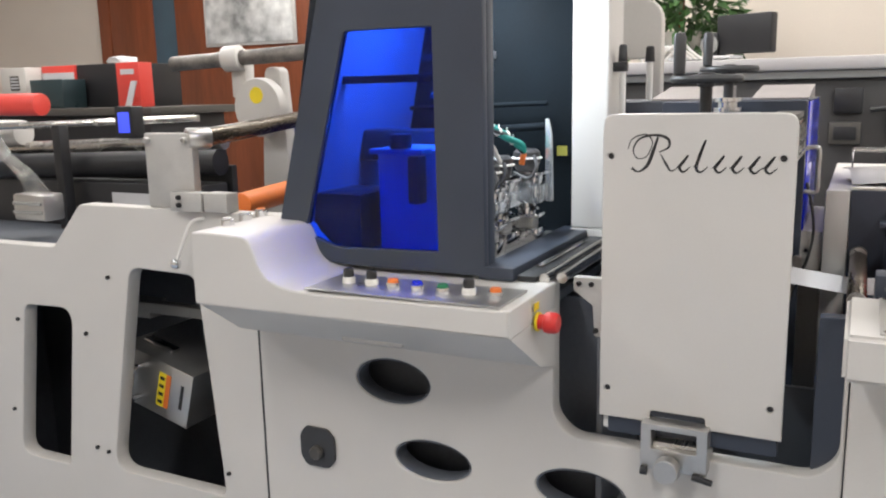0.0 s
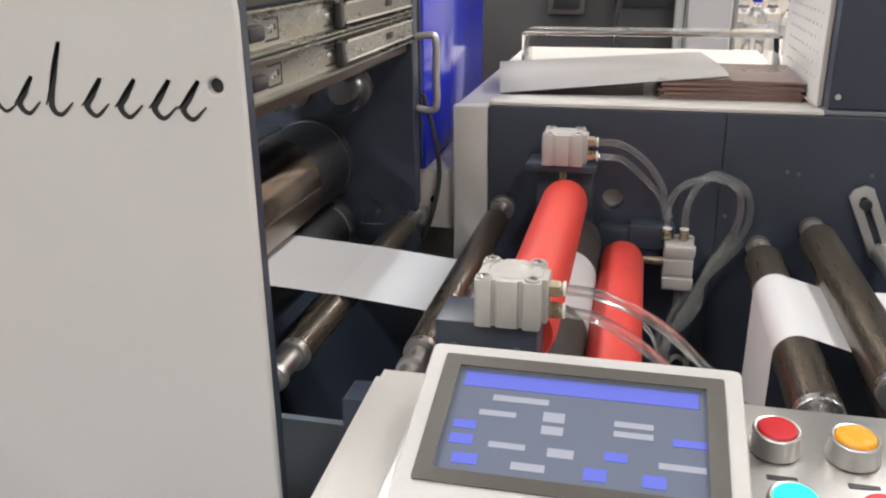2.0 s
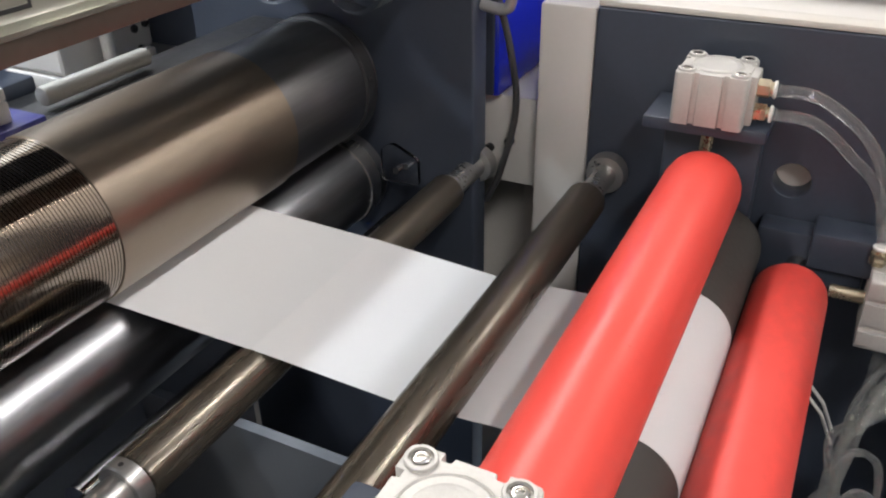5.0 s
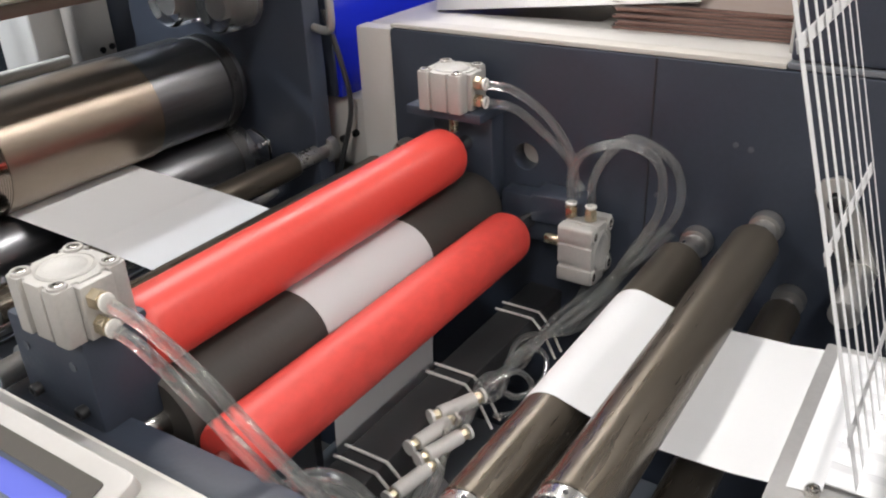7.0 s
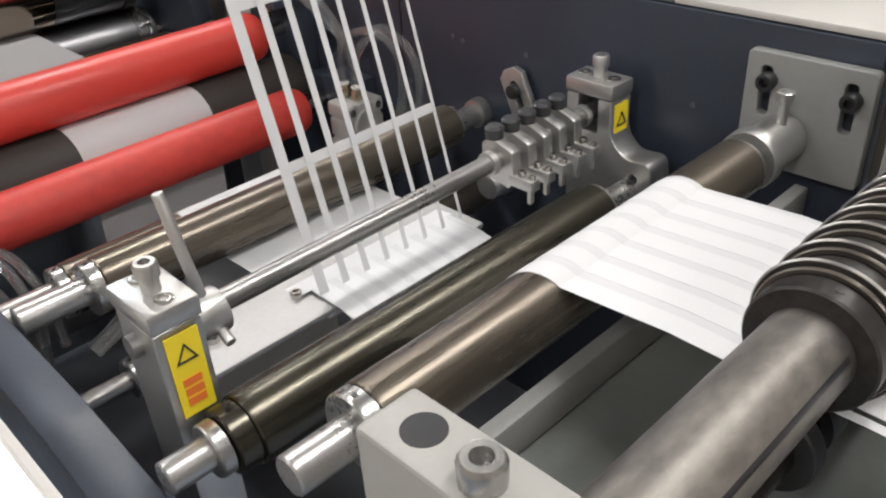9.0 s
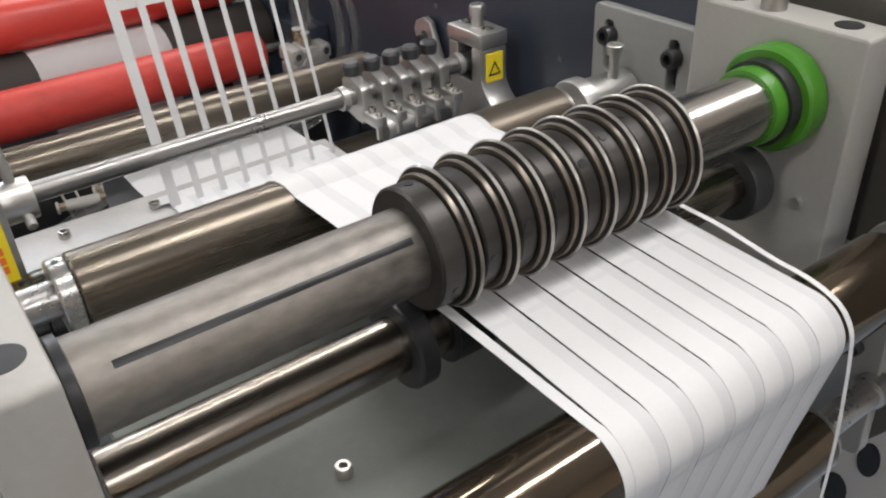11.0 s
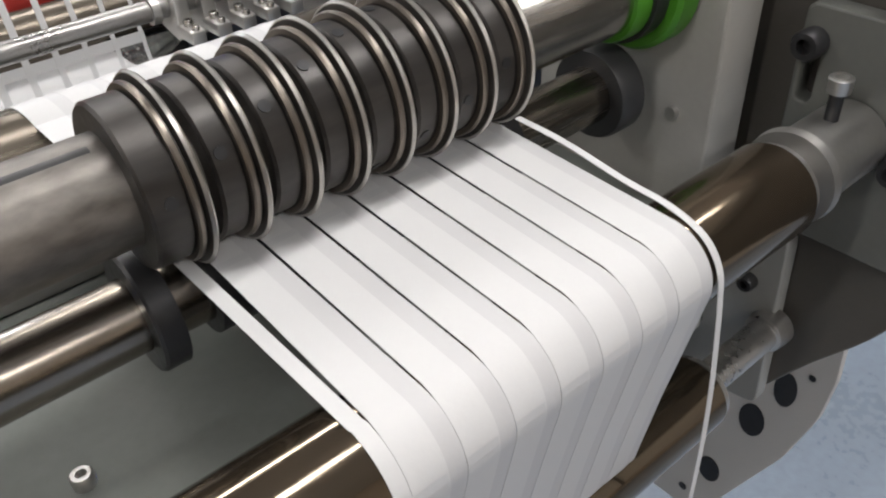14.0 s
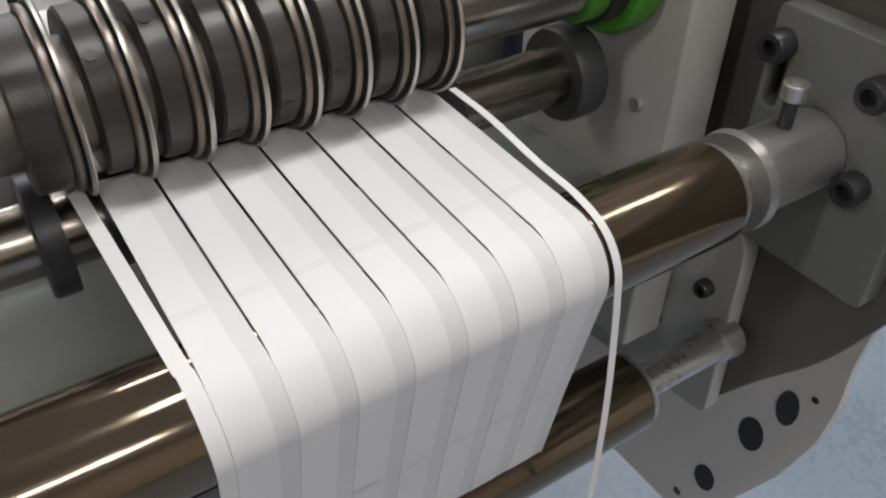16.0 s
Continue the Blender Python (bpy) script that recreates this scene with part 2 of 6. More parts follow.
    scene.collection.objects.link(ob)
    dg = bpy.context.evaluated_depsgraph_get()
    me = bpy.data.meshes.new_from_object(ob.evaluated_get(dg))
    bpy.data.objects.remove(ob)
    bpy.data.curves.remove(cu)
    me.transform(turn or (Matrix.Translation((0, (y0 + y1) / 2, 0)) @ pose(0, 0, 0, 90)))
    me.materials.clear()
    return me


def ribbon(path, y0, y1, thick=0.0004, ends=None, settle=0.0):
    """A band along (x, z) points, from y0 to y1; ends: y0, y1 at the last point, or from x = settle on."""
    bm = bmesh.new()
    n = len(path)
    rows = []
    for i, (x, z) in enumerate(path):
        a, b = Vector(path[max(i - 1, 0)]), Vector(path[min(i + 1, n - 1)])
        d = (b - a).normalized()
        nx, nz = -d.y * thick / 2, d.x * thick / 2
        f = min(1.0, (x - path[0][0]) / (settle - path[0][0])) if settle else i / (n - 1)
        ya, yb = (y0, y1) if not ends else (y0 + (ends[0] - y0) * f, y1 + (ends[1] - y1) * f)
        rows.append([bm.verts.new(c) for c in ((x + nx, ya, z + nz), (x + nx, yb, z + nz), (x - nx, yb, z - nz), (x - nx, ya, z - nz))])
    for r0, r1 in zip(rows, rows[1:]):
        for k in range(4):
            bm.faces.new((r0[k], r0[(k + 1) % 4], r1[(k + 1) % 4], r1[k]))
    bm.faces.new(rows[0])
    bm.faces.new(rows[-1][::-1])
    return bm


def arc(cx, cz, r, a0, a1, n=14):
    """Points on a circle from angle a0 to a1, in degrees; 0 is +x, 90 is up."""
    return [(cx + r * math.cos(radians(a0 + (a1 - a0) * k / n)), cz + r * math.sin(radians(a0 + (a1 - a0) * k / n))) for k in range(n + 1)]


def cap_screw(x, y, z, parent, r=0.0035, axis="Y", out=-1, mat=None, name="cap_screw"):
    """A socket-head screw; out: the way that its head looks along the axis."""
    h = r * 1.3 * out
    prof = [(0, r * 0.98), (h * 0.8, r), (h, r * 0.85), (h, r * 0.5), (h * 0.4, r * 0.46)]
    return part(name, lathe(prof, 16, None, axis, (x, y, z)), mat or BLACK, parent)


# ---------------------------------------------------------------- room
floor = tagged(part("floor", box(-6, 6, -4, 4.5, -0.1, 0, 0), FLOORP, smooth=False), "blue-grey epoxy factory floor", "floor", kind="structure")
ceiling = tagged(part("ceiling", box(-6, 6, -4, 4.5, CEIL, CEIL + 0.1, 0), CEILP, smooth=False), "white painted ceiling", "ceiling", kind="structure")
tagged(part("wall_north", box(-6, 6, 2.9, 3.0, 0, CEIL, 0), WALLP, smooth=False), "plain cream painted wall", "wall", kind="structure")
tagged(part("wall_south", box(-6, 6, -3.6, -3.5, 0, CEIL, 0), WALLP, smooth=False), "plain cream painted wall", "wall", kind="structure")
tagged(part("wall_west", box(-5.6, -5.5, -3.5, 2.9, 0, CEIL, 0), WALLP, smooth=False), "plain cream painted wall", "wall", kind="structure")
tagged(part("wall_east", box(5.0, 5.1, -3.5, 2.9, 0, CEIL, 0), WALLP, smooth=False), "plain cream painted wall", "wall", kind="structure")


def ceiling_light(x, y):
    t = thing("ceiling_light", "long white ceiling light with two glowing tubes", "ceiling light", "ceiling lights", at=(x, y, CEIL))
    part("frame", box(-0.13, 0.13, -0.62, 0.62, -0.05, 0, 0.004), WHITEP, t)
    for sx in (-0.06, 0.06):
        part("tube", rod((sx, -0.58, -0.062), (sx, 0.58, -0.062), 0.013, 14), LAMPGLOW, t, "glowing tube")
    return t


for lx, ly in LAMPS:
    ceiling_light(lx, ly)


# ---------------------------------------------------------------- rollers
ROLLERS = {}


def roller(key, name, label, x, z, profile_parts, group="rollers"):
    """profile_parts: (part name, [(y, r), ...], material)."""
    t = thing(name, label, "roller", group, at=(x, 0, z))
    for pn, prof, mat in profile_parts:
        part(pn, lathe(prof), mat, t)
    ROLLERS[key] = t
    return t


def idler(key, x, z, r, y0, y1, ends=(0.045, 0.47), rj=0.006, label="brown anodised idler roller between the side plates"):
    fl = {"S0": 0.0148, "S1": 0.0152, "R9": 0.0105}.get(key, 0.0135)
    t = roller(key, "idler_roller", label, x, z, [
        ("barrel", [(y0, r * 0.6), (y0, r * 0.96), (y0 + 0.001, r), (y1 - 0.001, r), (y1, r * 0.96), (y1, r * 0.6)], {"R8": BROWN_GLOSS, "R9": BROWN_GLOSS, "R6": OLIVE}.get(key, BROWN)),
        ("journal", [(ends[0], rj * 0.9), (ends[0] + 0.001, rj), (y0 + 0.001, rj)], COLLAR),
        ("journal", [(y1 - 0.001, rj), (ends[1], rj)], COLLAR),
        ("stub", [(y0 - 0.012, rj), (y0 - 0.012, r * 0.86), (y0 - 0.0115, r * 0.90), (y0 - 0.0005, r * 0.90), (y0 - 0.0003, rj)], OLIVE) if key == "R6" else
        ("collar", [(y0 - 0.009, rj), (y0 - 0.009, r * 0.92), (y0 - 0.008, r * 0.97), (y0 - 0.001, r * 0.97), (y0 - 0.0005, rj)], COLLAR),
        ("collar", [(y1 + 0.0005, rj), (y1 + 0.001, r * 0.92), (y1 + 0.003, r * 0.92), (y1 + 0.004, rj)], COLLAR),
        *([("end_collar", [(ends[0] + 0.020, rj), (ends[0] + 0.020, r * 0.80), (ends[0] + 0.021, r * 0.84), (ends[0] + 0.026, r * 0.84), (ends[0] + 0.027, rj)], STEEL_DULL)] if key in ("S0", "S1") else [("end_collar", [(y0 - 0.021, rj), (y0 - 0.021, r * 0.70), (y0 - 0.020, r * 0.74), (y0 - 0.0135, r * 0.74), (y0 - 0.0125, rj)], COLLAR)] if key == "R6" else []),
        ("flange", [(ends[1] - 0.011, rj), (ends[1] - 0.010, fl * 0.94), (ends[1] - 0.004, fl), (ends[1], fl)], COLLAR)])
    part("set_screw", rod((0, y0 - 0.005, r * 0.90), (0, y0 - 0.005, r * 0.985), 0.0014, 10), BLACK, t)
    return t


RED1, RED2, BLK = (0.424, 1.046, 0.0252), (0.4895, 0.982, 0.0238), (0.433, 0.988, 0.0325)
S0, S1 = (0.240, 1.005, 0.0138), (0.3465, 1.0180, 0.0143)
R3, R4, R5 = (0.639, 0.987, 0.0195), (0.6925, 1.0125, 0.0190), (0.718, 0.952, 0.0148)
R6, R7, R8, R9 = (0.876, 1.010, 0.0205), (0.972, 1.0700, 0.0185), (1.187, 1.0650, 0.0188), (1.175, 0.952, 0.0180)
TT, T2 = (1.0995, 1.1145, 0.0170), (1.093, 1.067, 0.0125)
BAR = (0.838, 1.061, 0.0062)
MAG, ANV = (0.131, 1.0775, 0.0485), (0.139, 0.993, 0.036)
WY0, WY1 = 0.206, 0.334

for key, (x, z, r), YE in (("red1", RED1, 0.420), ("red2", RED2, 0.417)):
    t = roller(key, "nip_roller", "glossy red silicone-covered nip roller pressed by an air cylinder" if key == "red1" else "red silicone nip roller with a worn dark smear", x, z, [
        ("sleeve", [(0.075, r * 0.5), (0.075, r * 0.9), (0.079, r * 0.98), (0.084, r), (YE - 0.013, r), (YE - 0.006, r * 0.97), (YE - 0.001, r * 0.86), (YE, r * 0.5)], RED if key == "red1" else REDWORN),
        ("journal", [(0.05, 0.007), (0.076, 0.007)], STEEL), ("journal", [(YE - 0.001, 0.007), (0.474, 0.007)], STEEL)], "nip rollers")
t = roller("blk", "rubber_roller", "large dark rubber-covered drive roller under the red nip rollers", BLK[0], BLK[1], [
    ("sleeve", [(0.075, 0.02), (0.075, BLK[2] * 0.97), (0.077, BLK[2]), (0.445, BLK[2]), (0.447, BLK[2] * 0.97), (0.447, 0.02)], RUBBER),
    ("journal", [(0.05, 0.012), (0.076, 0.012)], STEEL), ("journal", [(0.446, 0.012), (0.474, 0.012)], STEEL),
    ("flange", [(0.449, 0.012), (0.449, 0.021), (0.458, 0.021), (0.458, 0.012)], CHROME)], "nip rollers")

idler("S0", *S0, 0.086, 0.410, (0.020, 0.47), 0.0090)
idler("S1", *S1, 0.085, 0.415, (0.028, 0.47), 0.0085)
idler("R3", *R3, 0.105, 0.425, (0.056, 0.474), 0.0095)
idler("R4", *R4, 0.110, 0.432, (0.056, 0.474), 0.0095)
idler("R5", *R5, 0.110, 0.445, (0.055, 0.474))
idler("R6", *R6, 0.100, 0.395, (0.055, 0.46), 0.009, "dark brown anodised roller that the label web passes under")
idler("R7", *R7, 0.110, 0.405, (0.07, 0.474), 0.009, "brown anodised roller that lifts the label web")
idler("R8", *R8, 0.075, 0.408, (0.03, 0.47), 0.011, "shiny brown anodised roller that turns the slit labels down")
idler("R9", *R9, 0.075, 0.405, (0.03, 0.47), 0.008, "brown anodised roller below the label web")


# ---------------------------------------------------------------- die cutting cylinder
DIECHROME = material("dark_polished_die_steel", (0.31, 0.26, 0.215), 0.12, 1.0, 0.12, 18, 300, 0.03, (1, 0.1, 1), 0, 0.04)
SLEEVE = material("satin_bronze_plate", (0.31, 0.255, 0.205), 0.36, 1.0, 0.08, 16, 300, 0.05, (1, 0.3, 1), 0, 0.05)
DIEDARK = material("dark_mirror_steel", (0.21, 0.21, 0.22), 0.32, 1.0, 0.2, 14, 300, 0.04, (1, 0.1, 1), 0, 0.06)
mag = thing("die_cylinder", "large mirror-polished die cylinder with a finely grooved cutting plate", "cylinder", at=(MAG[0], 0, MAG[1]))
r = MAG[2]
part("cylinder", lathe([(0.05, 0.02), (0.05, r * 0.99), (0.052, r), (0.070, r), (0.0705, r * 0.985), (0.073, r * 0.985), (0.0735, r), (0.40, r), (0.401, r * 0.9), (0.425, r * 0.9), (0.425, 0.02)], 96), DIEDARK, mag)
part("journal", lathe([(0.42, 0.016), (0.455, 0.016)], 32), STEEL, mag)
part("bearer_ring", lathe([(0.400, r * 0.95), (0.402, r * 1.03), (0.414, r * 1.03), (0.416, r * 0.95)], 64), BLACK, mag)
ribs = []
for k in range(113):          # flat lands with fine grooves cut round the plate
    y = 0.0765 + k * 0.0021
    ribs += [(y, r + 0.0002), (y + 0.0002, r + 0.0006), (y + 0.0016, r + 0.0006), (y + 0.0018, r + 0.0002)]
part("cutting_plate", lathe(ribs, 96), DIECHROME, mag, "dark mirror-polished cutting plate with fine grooves")
bm = bmesh.new()
shell = []
for k in range(61):           # the smooth plate covers half of the way round
    a = radians(-183 + 3.05 * k)
    shell.append([bm.verts.new((q * math.cos(a), y, q * math.sin(a))) for q, y in ((r + 0.0006, 0.158), (r + 0.0013, 0.1584), (r + 0.0013, 0.3126), (r + 0.0006, 0.313))])
for p, q in zip(shell, shell[1:]):
    for j in range(4):
        bm.faces.new((p[j], q[j], q[(j + 1) % 4], p[(j + 1) % 4]))
bm.faces.new(shell[0])
bm.faces.new(shell[-1][::-1])
part("smooth_plate", bm, SLEEVE, mag, "satin bronze-brown smooth plate half round the cylinder")
part("end_ring", lathe([(0.0505, r), (0.051, r + 0.0006), (0.068, r + 0.0006), (0.0685, r)], 96), CHROME, mag, "bright end ring")
anvil = roller("anv", "anvil_roller", "dark polished anvil roller under the die cylinder", ANV[0], ANV[1], [
    ("barrel", [(0.05, 0.012), (0.05, ANV[2]), (0.43, ANV[2]), (0.43, 0.012)], DIEDARK), ("journal", [(0.43, 0.012), (0.455, 0.012)], STEEL), ("bearer_ring", [(0.405, ANV[2]), (0.4055, ANV[2] + 0.0012), (0.4195, ANV[2] + 0.0012), (0.42, ANV[2])], STEEL)])
small = roller("S00", "idler_roller", "chrome idler roller under the die cylinder", 0.196, 0.965, [
    ("barrel", [(0.085, 0.006), (0.085, 0.0135), (0.43, 0.0135), (0.43, 0.006)], CHROME), ("journal", [(0.05, 0.006), (0.086, 0.006)], STEEL)])

# ---------------------------------------------------------------- label web
WB = R4[1] - R4[2] - 0.0003
web = thing("label_web", "white self-adhesive label paper running through the rollers", "paper web", at=(0, 0, 0))
# the web leaves the die, dips under the second roller and rises round the drive roller
path_a = [(ANV[0] - 0.02, ANV[1] + ANV[2] + 0.0005), (ANV[0] + 0.01, ANV[1] + ANV[2] + 0.0005)] + arc(S0[0], S0[1], S0[2] + 0.0004, 95, 81, 4) + arc(S1[0], S1[1], S1[2] + 0.0003, 262, 305, 6) \
    + arc(BLK[0], BLK[1], BLK[2] + 0.0003, 148, -5, 24) + [(0.4600, 0.90), (0.4602, 0.775), (0.464, 0.755), (0.478, 0.740), (0.50, 0.735), (0.55, 0.735)]
part("feed_web", ribbon(path_a, 0.160, 0.288, 0.0003, (0.200, 0.333), 0.48), PAPER, web)
path_b = [(0.55, 0.7352), (0.59, 0.7354), (0.609, 0.745), (0.617, 0.765), (0.6182, 0.80)] + arc(R3[0], R3[1], R3[2] + 0.0003, 180, 77, 14) + arc(R4[0], R4[1], R4[2] + 0.0003, 257, 285, 6) + [(0.745, WB + 0.002), (0.790, WB + 0.008)]
part("top_web", ribbon(path_b, WY0 - 0.009, WY1 + 0.003), PAPER, web)
path_c = [(0.790, WB + 0.0085), (0.82, WB + 0.0075)] + arc(R6[0], R6[1], R6[2] + 0.0003, 262, 318, 10) + arc(R7[0], R7[1], R7[2] + 0.0003, 140, 52, 12) \
    + [(1.04, 1.0875), (1.096, TT[1] - 0.0290)]
part("peeled_web", ribbon(path_c, WY0, WY1, 0.0004, (WY0 + 0.013, WY1 + 0.011)), PAPER2, web, "white label web with the waste stripped off")


# ---------------------------------------------------------------- side plates of the middle section
frame_t = thing("roller_station", "dark blue-grey steel roller station of the label machine", "machine unit")
far_out = rounded([(0.327, 0.30), (1.02, 0.30), (1.02, 1.1375), (0.327, 1.1375)], 0.004)
part("far_plate", plate(far_out, [circle(0.474, 1.033, 0.0125)], 0.475, 0.495), NAVY, frame_t)
part("plate_seam", box(0.5904, 0.5916, 0.4742, 0.4752, 0.72, 1.1370, 0), INK, frame_t)
part("top_strip", box(0.6895, 0.8765, 0.4755, 0.62, 1.1385, 1.1435, 0.001), NAVY_TOP, frame_t)
part("top_edge", box(0.877, 1.019, 0.4755, 0.76, 1.1385, 1.1435, 0.001), CREAM, frame_t, "cream top sheet")
part("top_edge", box(0.3275, 0.689, 0.4755, 0.4945, 1.1380, 1.1425, 0.001), CREAM_WARM, frame_t, "cream edge strip")
near_out = rounded([(0.300, 0.30), (1.03, 0.30), (1.03, 0.980), (0.80, 1.010), (0.60, 1.014), (0.300, 1.004)], 0.004)
part("near_plate", plate(near_out, [], 0.026, 0.054), NAVY, frame_t)
part("cross_bar", box(0.480, 0.515, 0.062, 0.474, 0.870, 0.9045, 0.003), BLACKP, frame_t)
part("mount_block", box(0.460, 0.532, 0.452, 0.4745, 0.962, 1.006, 0.003), NAVY, frame_t)
# grey instead of dark navy, to make up for light lost down here
part("floor_tray", box(0.30, 1.02, 0.062, 0.474, 0.70, 0.71, 0.002), NAVY_TOP, frame_t)
part("web_table", plate(rounded([(0.765, 0.10), (0.815, 0.10), (0.815, 0.345), (0.765, 0.345)], 0.003), [], 0, 0.003, 0.0005,
                        Matrix.Translation((0, 0, WB + 0.0045))), material("dull_steel_table", (0.42, 0.41, 0.40), 0.45, 0.55, 0.12, 14, 300, 0.08), frame_t, "brushed steel table plate under the web")
for k in range(2):
    cap_screw(0.786, 0.135 + 0.062 * k, WB + 0.006, frame_t, 0.004, "Z", 1, STEEL)
# flat dark discs for the holes' shaded insides
for px, pz in ((0.66, 1.075), (0.672, 1.073), (0.745, 1.075), (0.47, 0.975), (0.60, 1.02), (0.9, 1.07)):
    part("plate_hole", rod((px, 0.4752, pz), (px, 0.4738, pz), 0.0022, 12), INSIDE, frame_t)


# ---------------------------------------------------------------- pneumatic cylinders and hoses
def compact_cylinder(x, y, z):
    """A square compact air cylinder; z is its top face."""
    t = thing("air_cylinder", "square aluminium compact air cylinder with two hose fittings", "air cylinder", "air cylinders", at=(x, y, z))
    t.scale = (0.915, 0.915, 1.0)
    s = 0.0245
    side = [(-s, -s), (-0.0118, -s), (-0.0118, -s + 0.0036), (-0.0082, -s + 0.0036), (-0.0076, -s + 0.0010),
            (0.0076, -s + 0.0010), (0.0082, -s + 0.0036), (0.0118, -s + 0.0036), (0.0118, -s)]
    o = []
    for k in range(4):          # the profile of one side, turned to all four
        c, n = ((1, 0), (0, 1), (-1, 0), (0, -1))[k]
        o += [(px * c - py * n, px * n + py * c) for px, py in side]
    part("body", plate(rounded(o, ([0.0035] + [0.0004] * 8) * 4, 3), [], 0, 0.034, 0.0004, Matrix.Translation((0, 0, -0.017))), ALU, t)
    part("port_block", box(s - 0.0045, s + 0.0042, -0.0115, 0.0115, -0.0335, -0.0010, 0.0012), ALU, t)
    part("end_cap", lathe([(-0.001, 0.0), (-0.001, 0.0178), (0.0006, 0.0178), (0.0010, 0.0170), (0.0002, 0.0164), (0.0009, 0.0158), (0.0009, 0.0128), (0.0004, 0.0120), (0.0003, 0.0001)], 40, None, "Z"), ALU, t)
    for sx in (-1, 1):
        for sy in (-1, 1):
            part("screw_boss", lathe([(-0.002, 0.0060), (0.0014, 0.0060), (0.0018, 0.0056), (0.0018, 0.0045), (0.0002, 0.0043), (0.0002, 0.0001)], 20, None, "Z", (sx * 0.0178, sy * 0.0178, 0)), ALU, t)
            cap_screw(sx * 0.0178, sy * 0.0178, 0.0003, t, 0.0034, "Z", 0.35, STEEL)
    part("rod", rod((0, 0, -0.058), (0, 0, -0.033), 0.0045, 20), BRASS, t, "brass-coloured piston rod")
    return t


def push_fitting(t, p, d):
    """A push-in hose fitting at p, looking along d."""
    p, d = Vector(p), Vector(d)
    bm = rod(p, p + d * 0.0085, 0.0060, 6, 0.0006)
    rod(p + d * 0.0085, p + d * 0.0108, 0.0045, 16, 0.0, bm)
    part("fitting", bm, BRASS, t, "brass hose fitting")
    part("release_ring", rod(p + d * 0.0105, p + d * 0.0126, 0.0056, 20, 0.0008), WHITEP, t)


def hose(points, r=0.0039, label="clear plastic air hose"):
    h = tagged(part("air_hose", sweep(points, r, 10, 8), HOSE), label, "hose", "air hoses")
    return h


cyl_near = compact_cylinder(0.4195, 0.0505, 1.104)
cyl_far = compact_cylinder(0.4185, 0.4405, 1.118)
for c in (cyl_near, cyl_far):
    for zz in (-0.0095, -0.0255):
        push_fitting(c, (0.0285, -0.004, zz), (1, 0, 0))
base = tagged(part("cylinder_bracket", box(0.368, 0.440, 0.036, 0.080, 0.998, 1.0695, 0.003), NAVY), "dark painted bracket block under an air cylinder", "bracket")
base2 = tagged(part("cylinder_bracket", box(0.378, 0.456, 0.425, 0.4745, 1.0755, 1.0838, 0.001), NAVY), "dark painted bracket under an air cylinder", "bracket")
for xx in (0.382, 0.426):
    cap_screw(xx, 0.036, 1.020, base, 0.0042)
    # dark stub standing for the hole's shaded inside
    part("screw_hole", rod((xx, 0.0352, 1.050), (xx, 0.0368, 1.050), 0.003, 14), INSIDE, base)
part("guide_block", box(0.388, 0.452, 0.452, 0.4745, 0.99, 1.0750, 0.002), NAVY, base2)
# side cylinder, lying, that presses the lower red roller
cyl_side = compact_cylinder(0.567, 0.440, 0.998)
cyl_side.matrix_world = pose(0.566, 0.441, 0.974, 0, 90, 0) @ Matrix.Diagonal((1.08, 0.9, 0.92, 1))
for zz in (-0.012, -0.032):
    push_fitting(cyl_side, (-0.0245, 0, zz), (-1, 0, 0))
blk2 = tagged(part("bearing_block", box(0.495, 0.545, 0.445, 0.4745, 0.985, 1.012, 0.002), NAVY), "dark painted sliding bearing block", "bearing block")
part("pin", rod((0.530, 0.449, 0.992), (0.552, 0.445, 0.993), 0.0032, 14), BRASS, blk2)

hose([(0.456, 0.4365, 1.1085), (0.482, 0.438, 1.106), (0.512, 0.446, 1.083), (0.530, 0.452, 1.052), (0.533, 0.455, 1.03), (0.540, 0.455, 1.02)])
hose([(0.456, 0.4365, 1.0925), (0.482, 0.441, 1.089), (0.508, 0.450, 1.066), (0.527, 0.455, 1.045), (0.537, 0.457, 1.01), (0.552, 0.455, 0.955), (0.552, 0.42, 0.915)])
hose([(0.5365, 0.441, 1.014), (0.5365, 0.441, 1.040), (0.549, 0.441, 1.062), (0.580, 0.446, 1.072), (0.608, 0.45, 1.058), (0.612, 0.452, 1.022), (0.600, 0.452, 0.990), (0.578, 0.445, 0.950), (0.556, 0.41, 0.918)])
hose([(0.555, 0.441, 1.014), (0.556, 0.443, 1.040), (0.566, 0.45, 1.060), (0.584, 0.458, 1.073), (0.618, 0.46, 1.056), (0.624, 0.462, 1.018), (0.606, 0.46, 0.985), (0.580, 0.450, 0.945), (0.556, 0.40, 0.912)])
hose([(0.456, 0.0465, 1.0945), (0.482, 0.045, 1.092), (0.520, 0.046, 1.074), (0.554, 0.050, 1.042), (0.583, 0.058, 1.010), (0.606, 0.070, 0.980), (0.620, 0.078, 0.94)])
hose([(0.456, 0.0465, 1.0785), (0.480, 0.045, 1.075), (0.514, 0.046, 1.054), (0.546, 0.052, 1.020), (0.570, 0.062, 0.986), (0.582, 0.078, 0.95)])
hose([(0.530, 0.068, 0.978), (0.550, 0.075, 0.992), (0.580, 0.085, 0.985), (0.610, 0.085, 0.955), (0.615, 0.08, 0.92)])
hose([(0.52, 0.066, 0.97), (0.545, 0.085, 0.988), (0.568, 0.095, 0.984), (0.595, 0.1, 0.955), (0.60, 0.1, 0.92)])
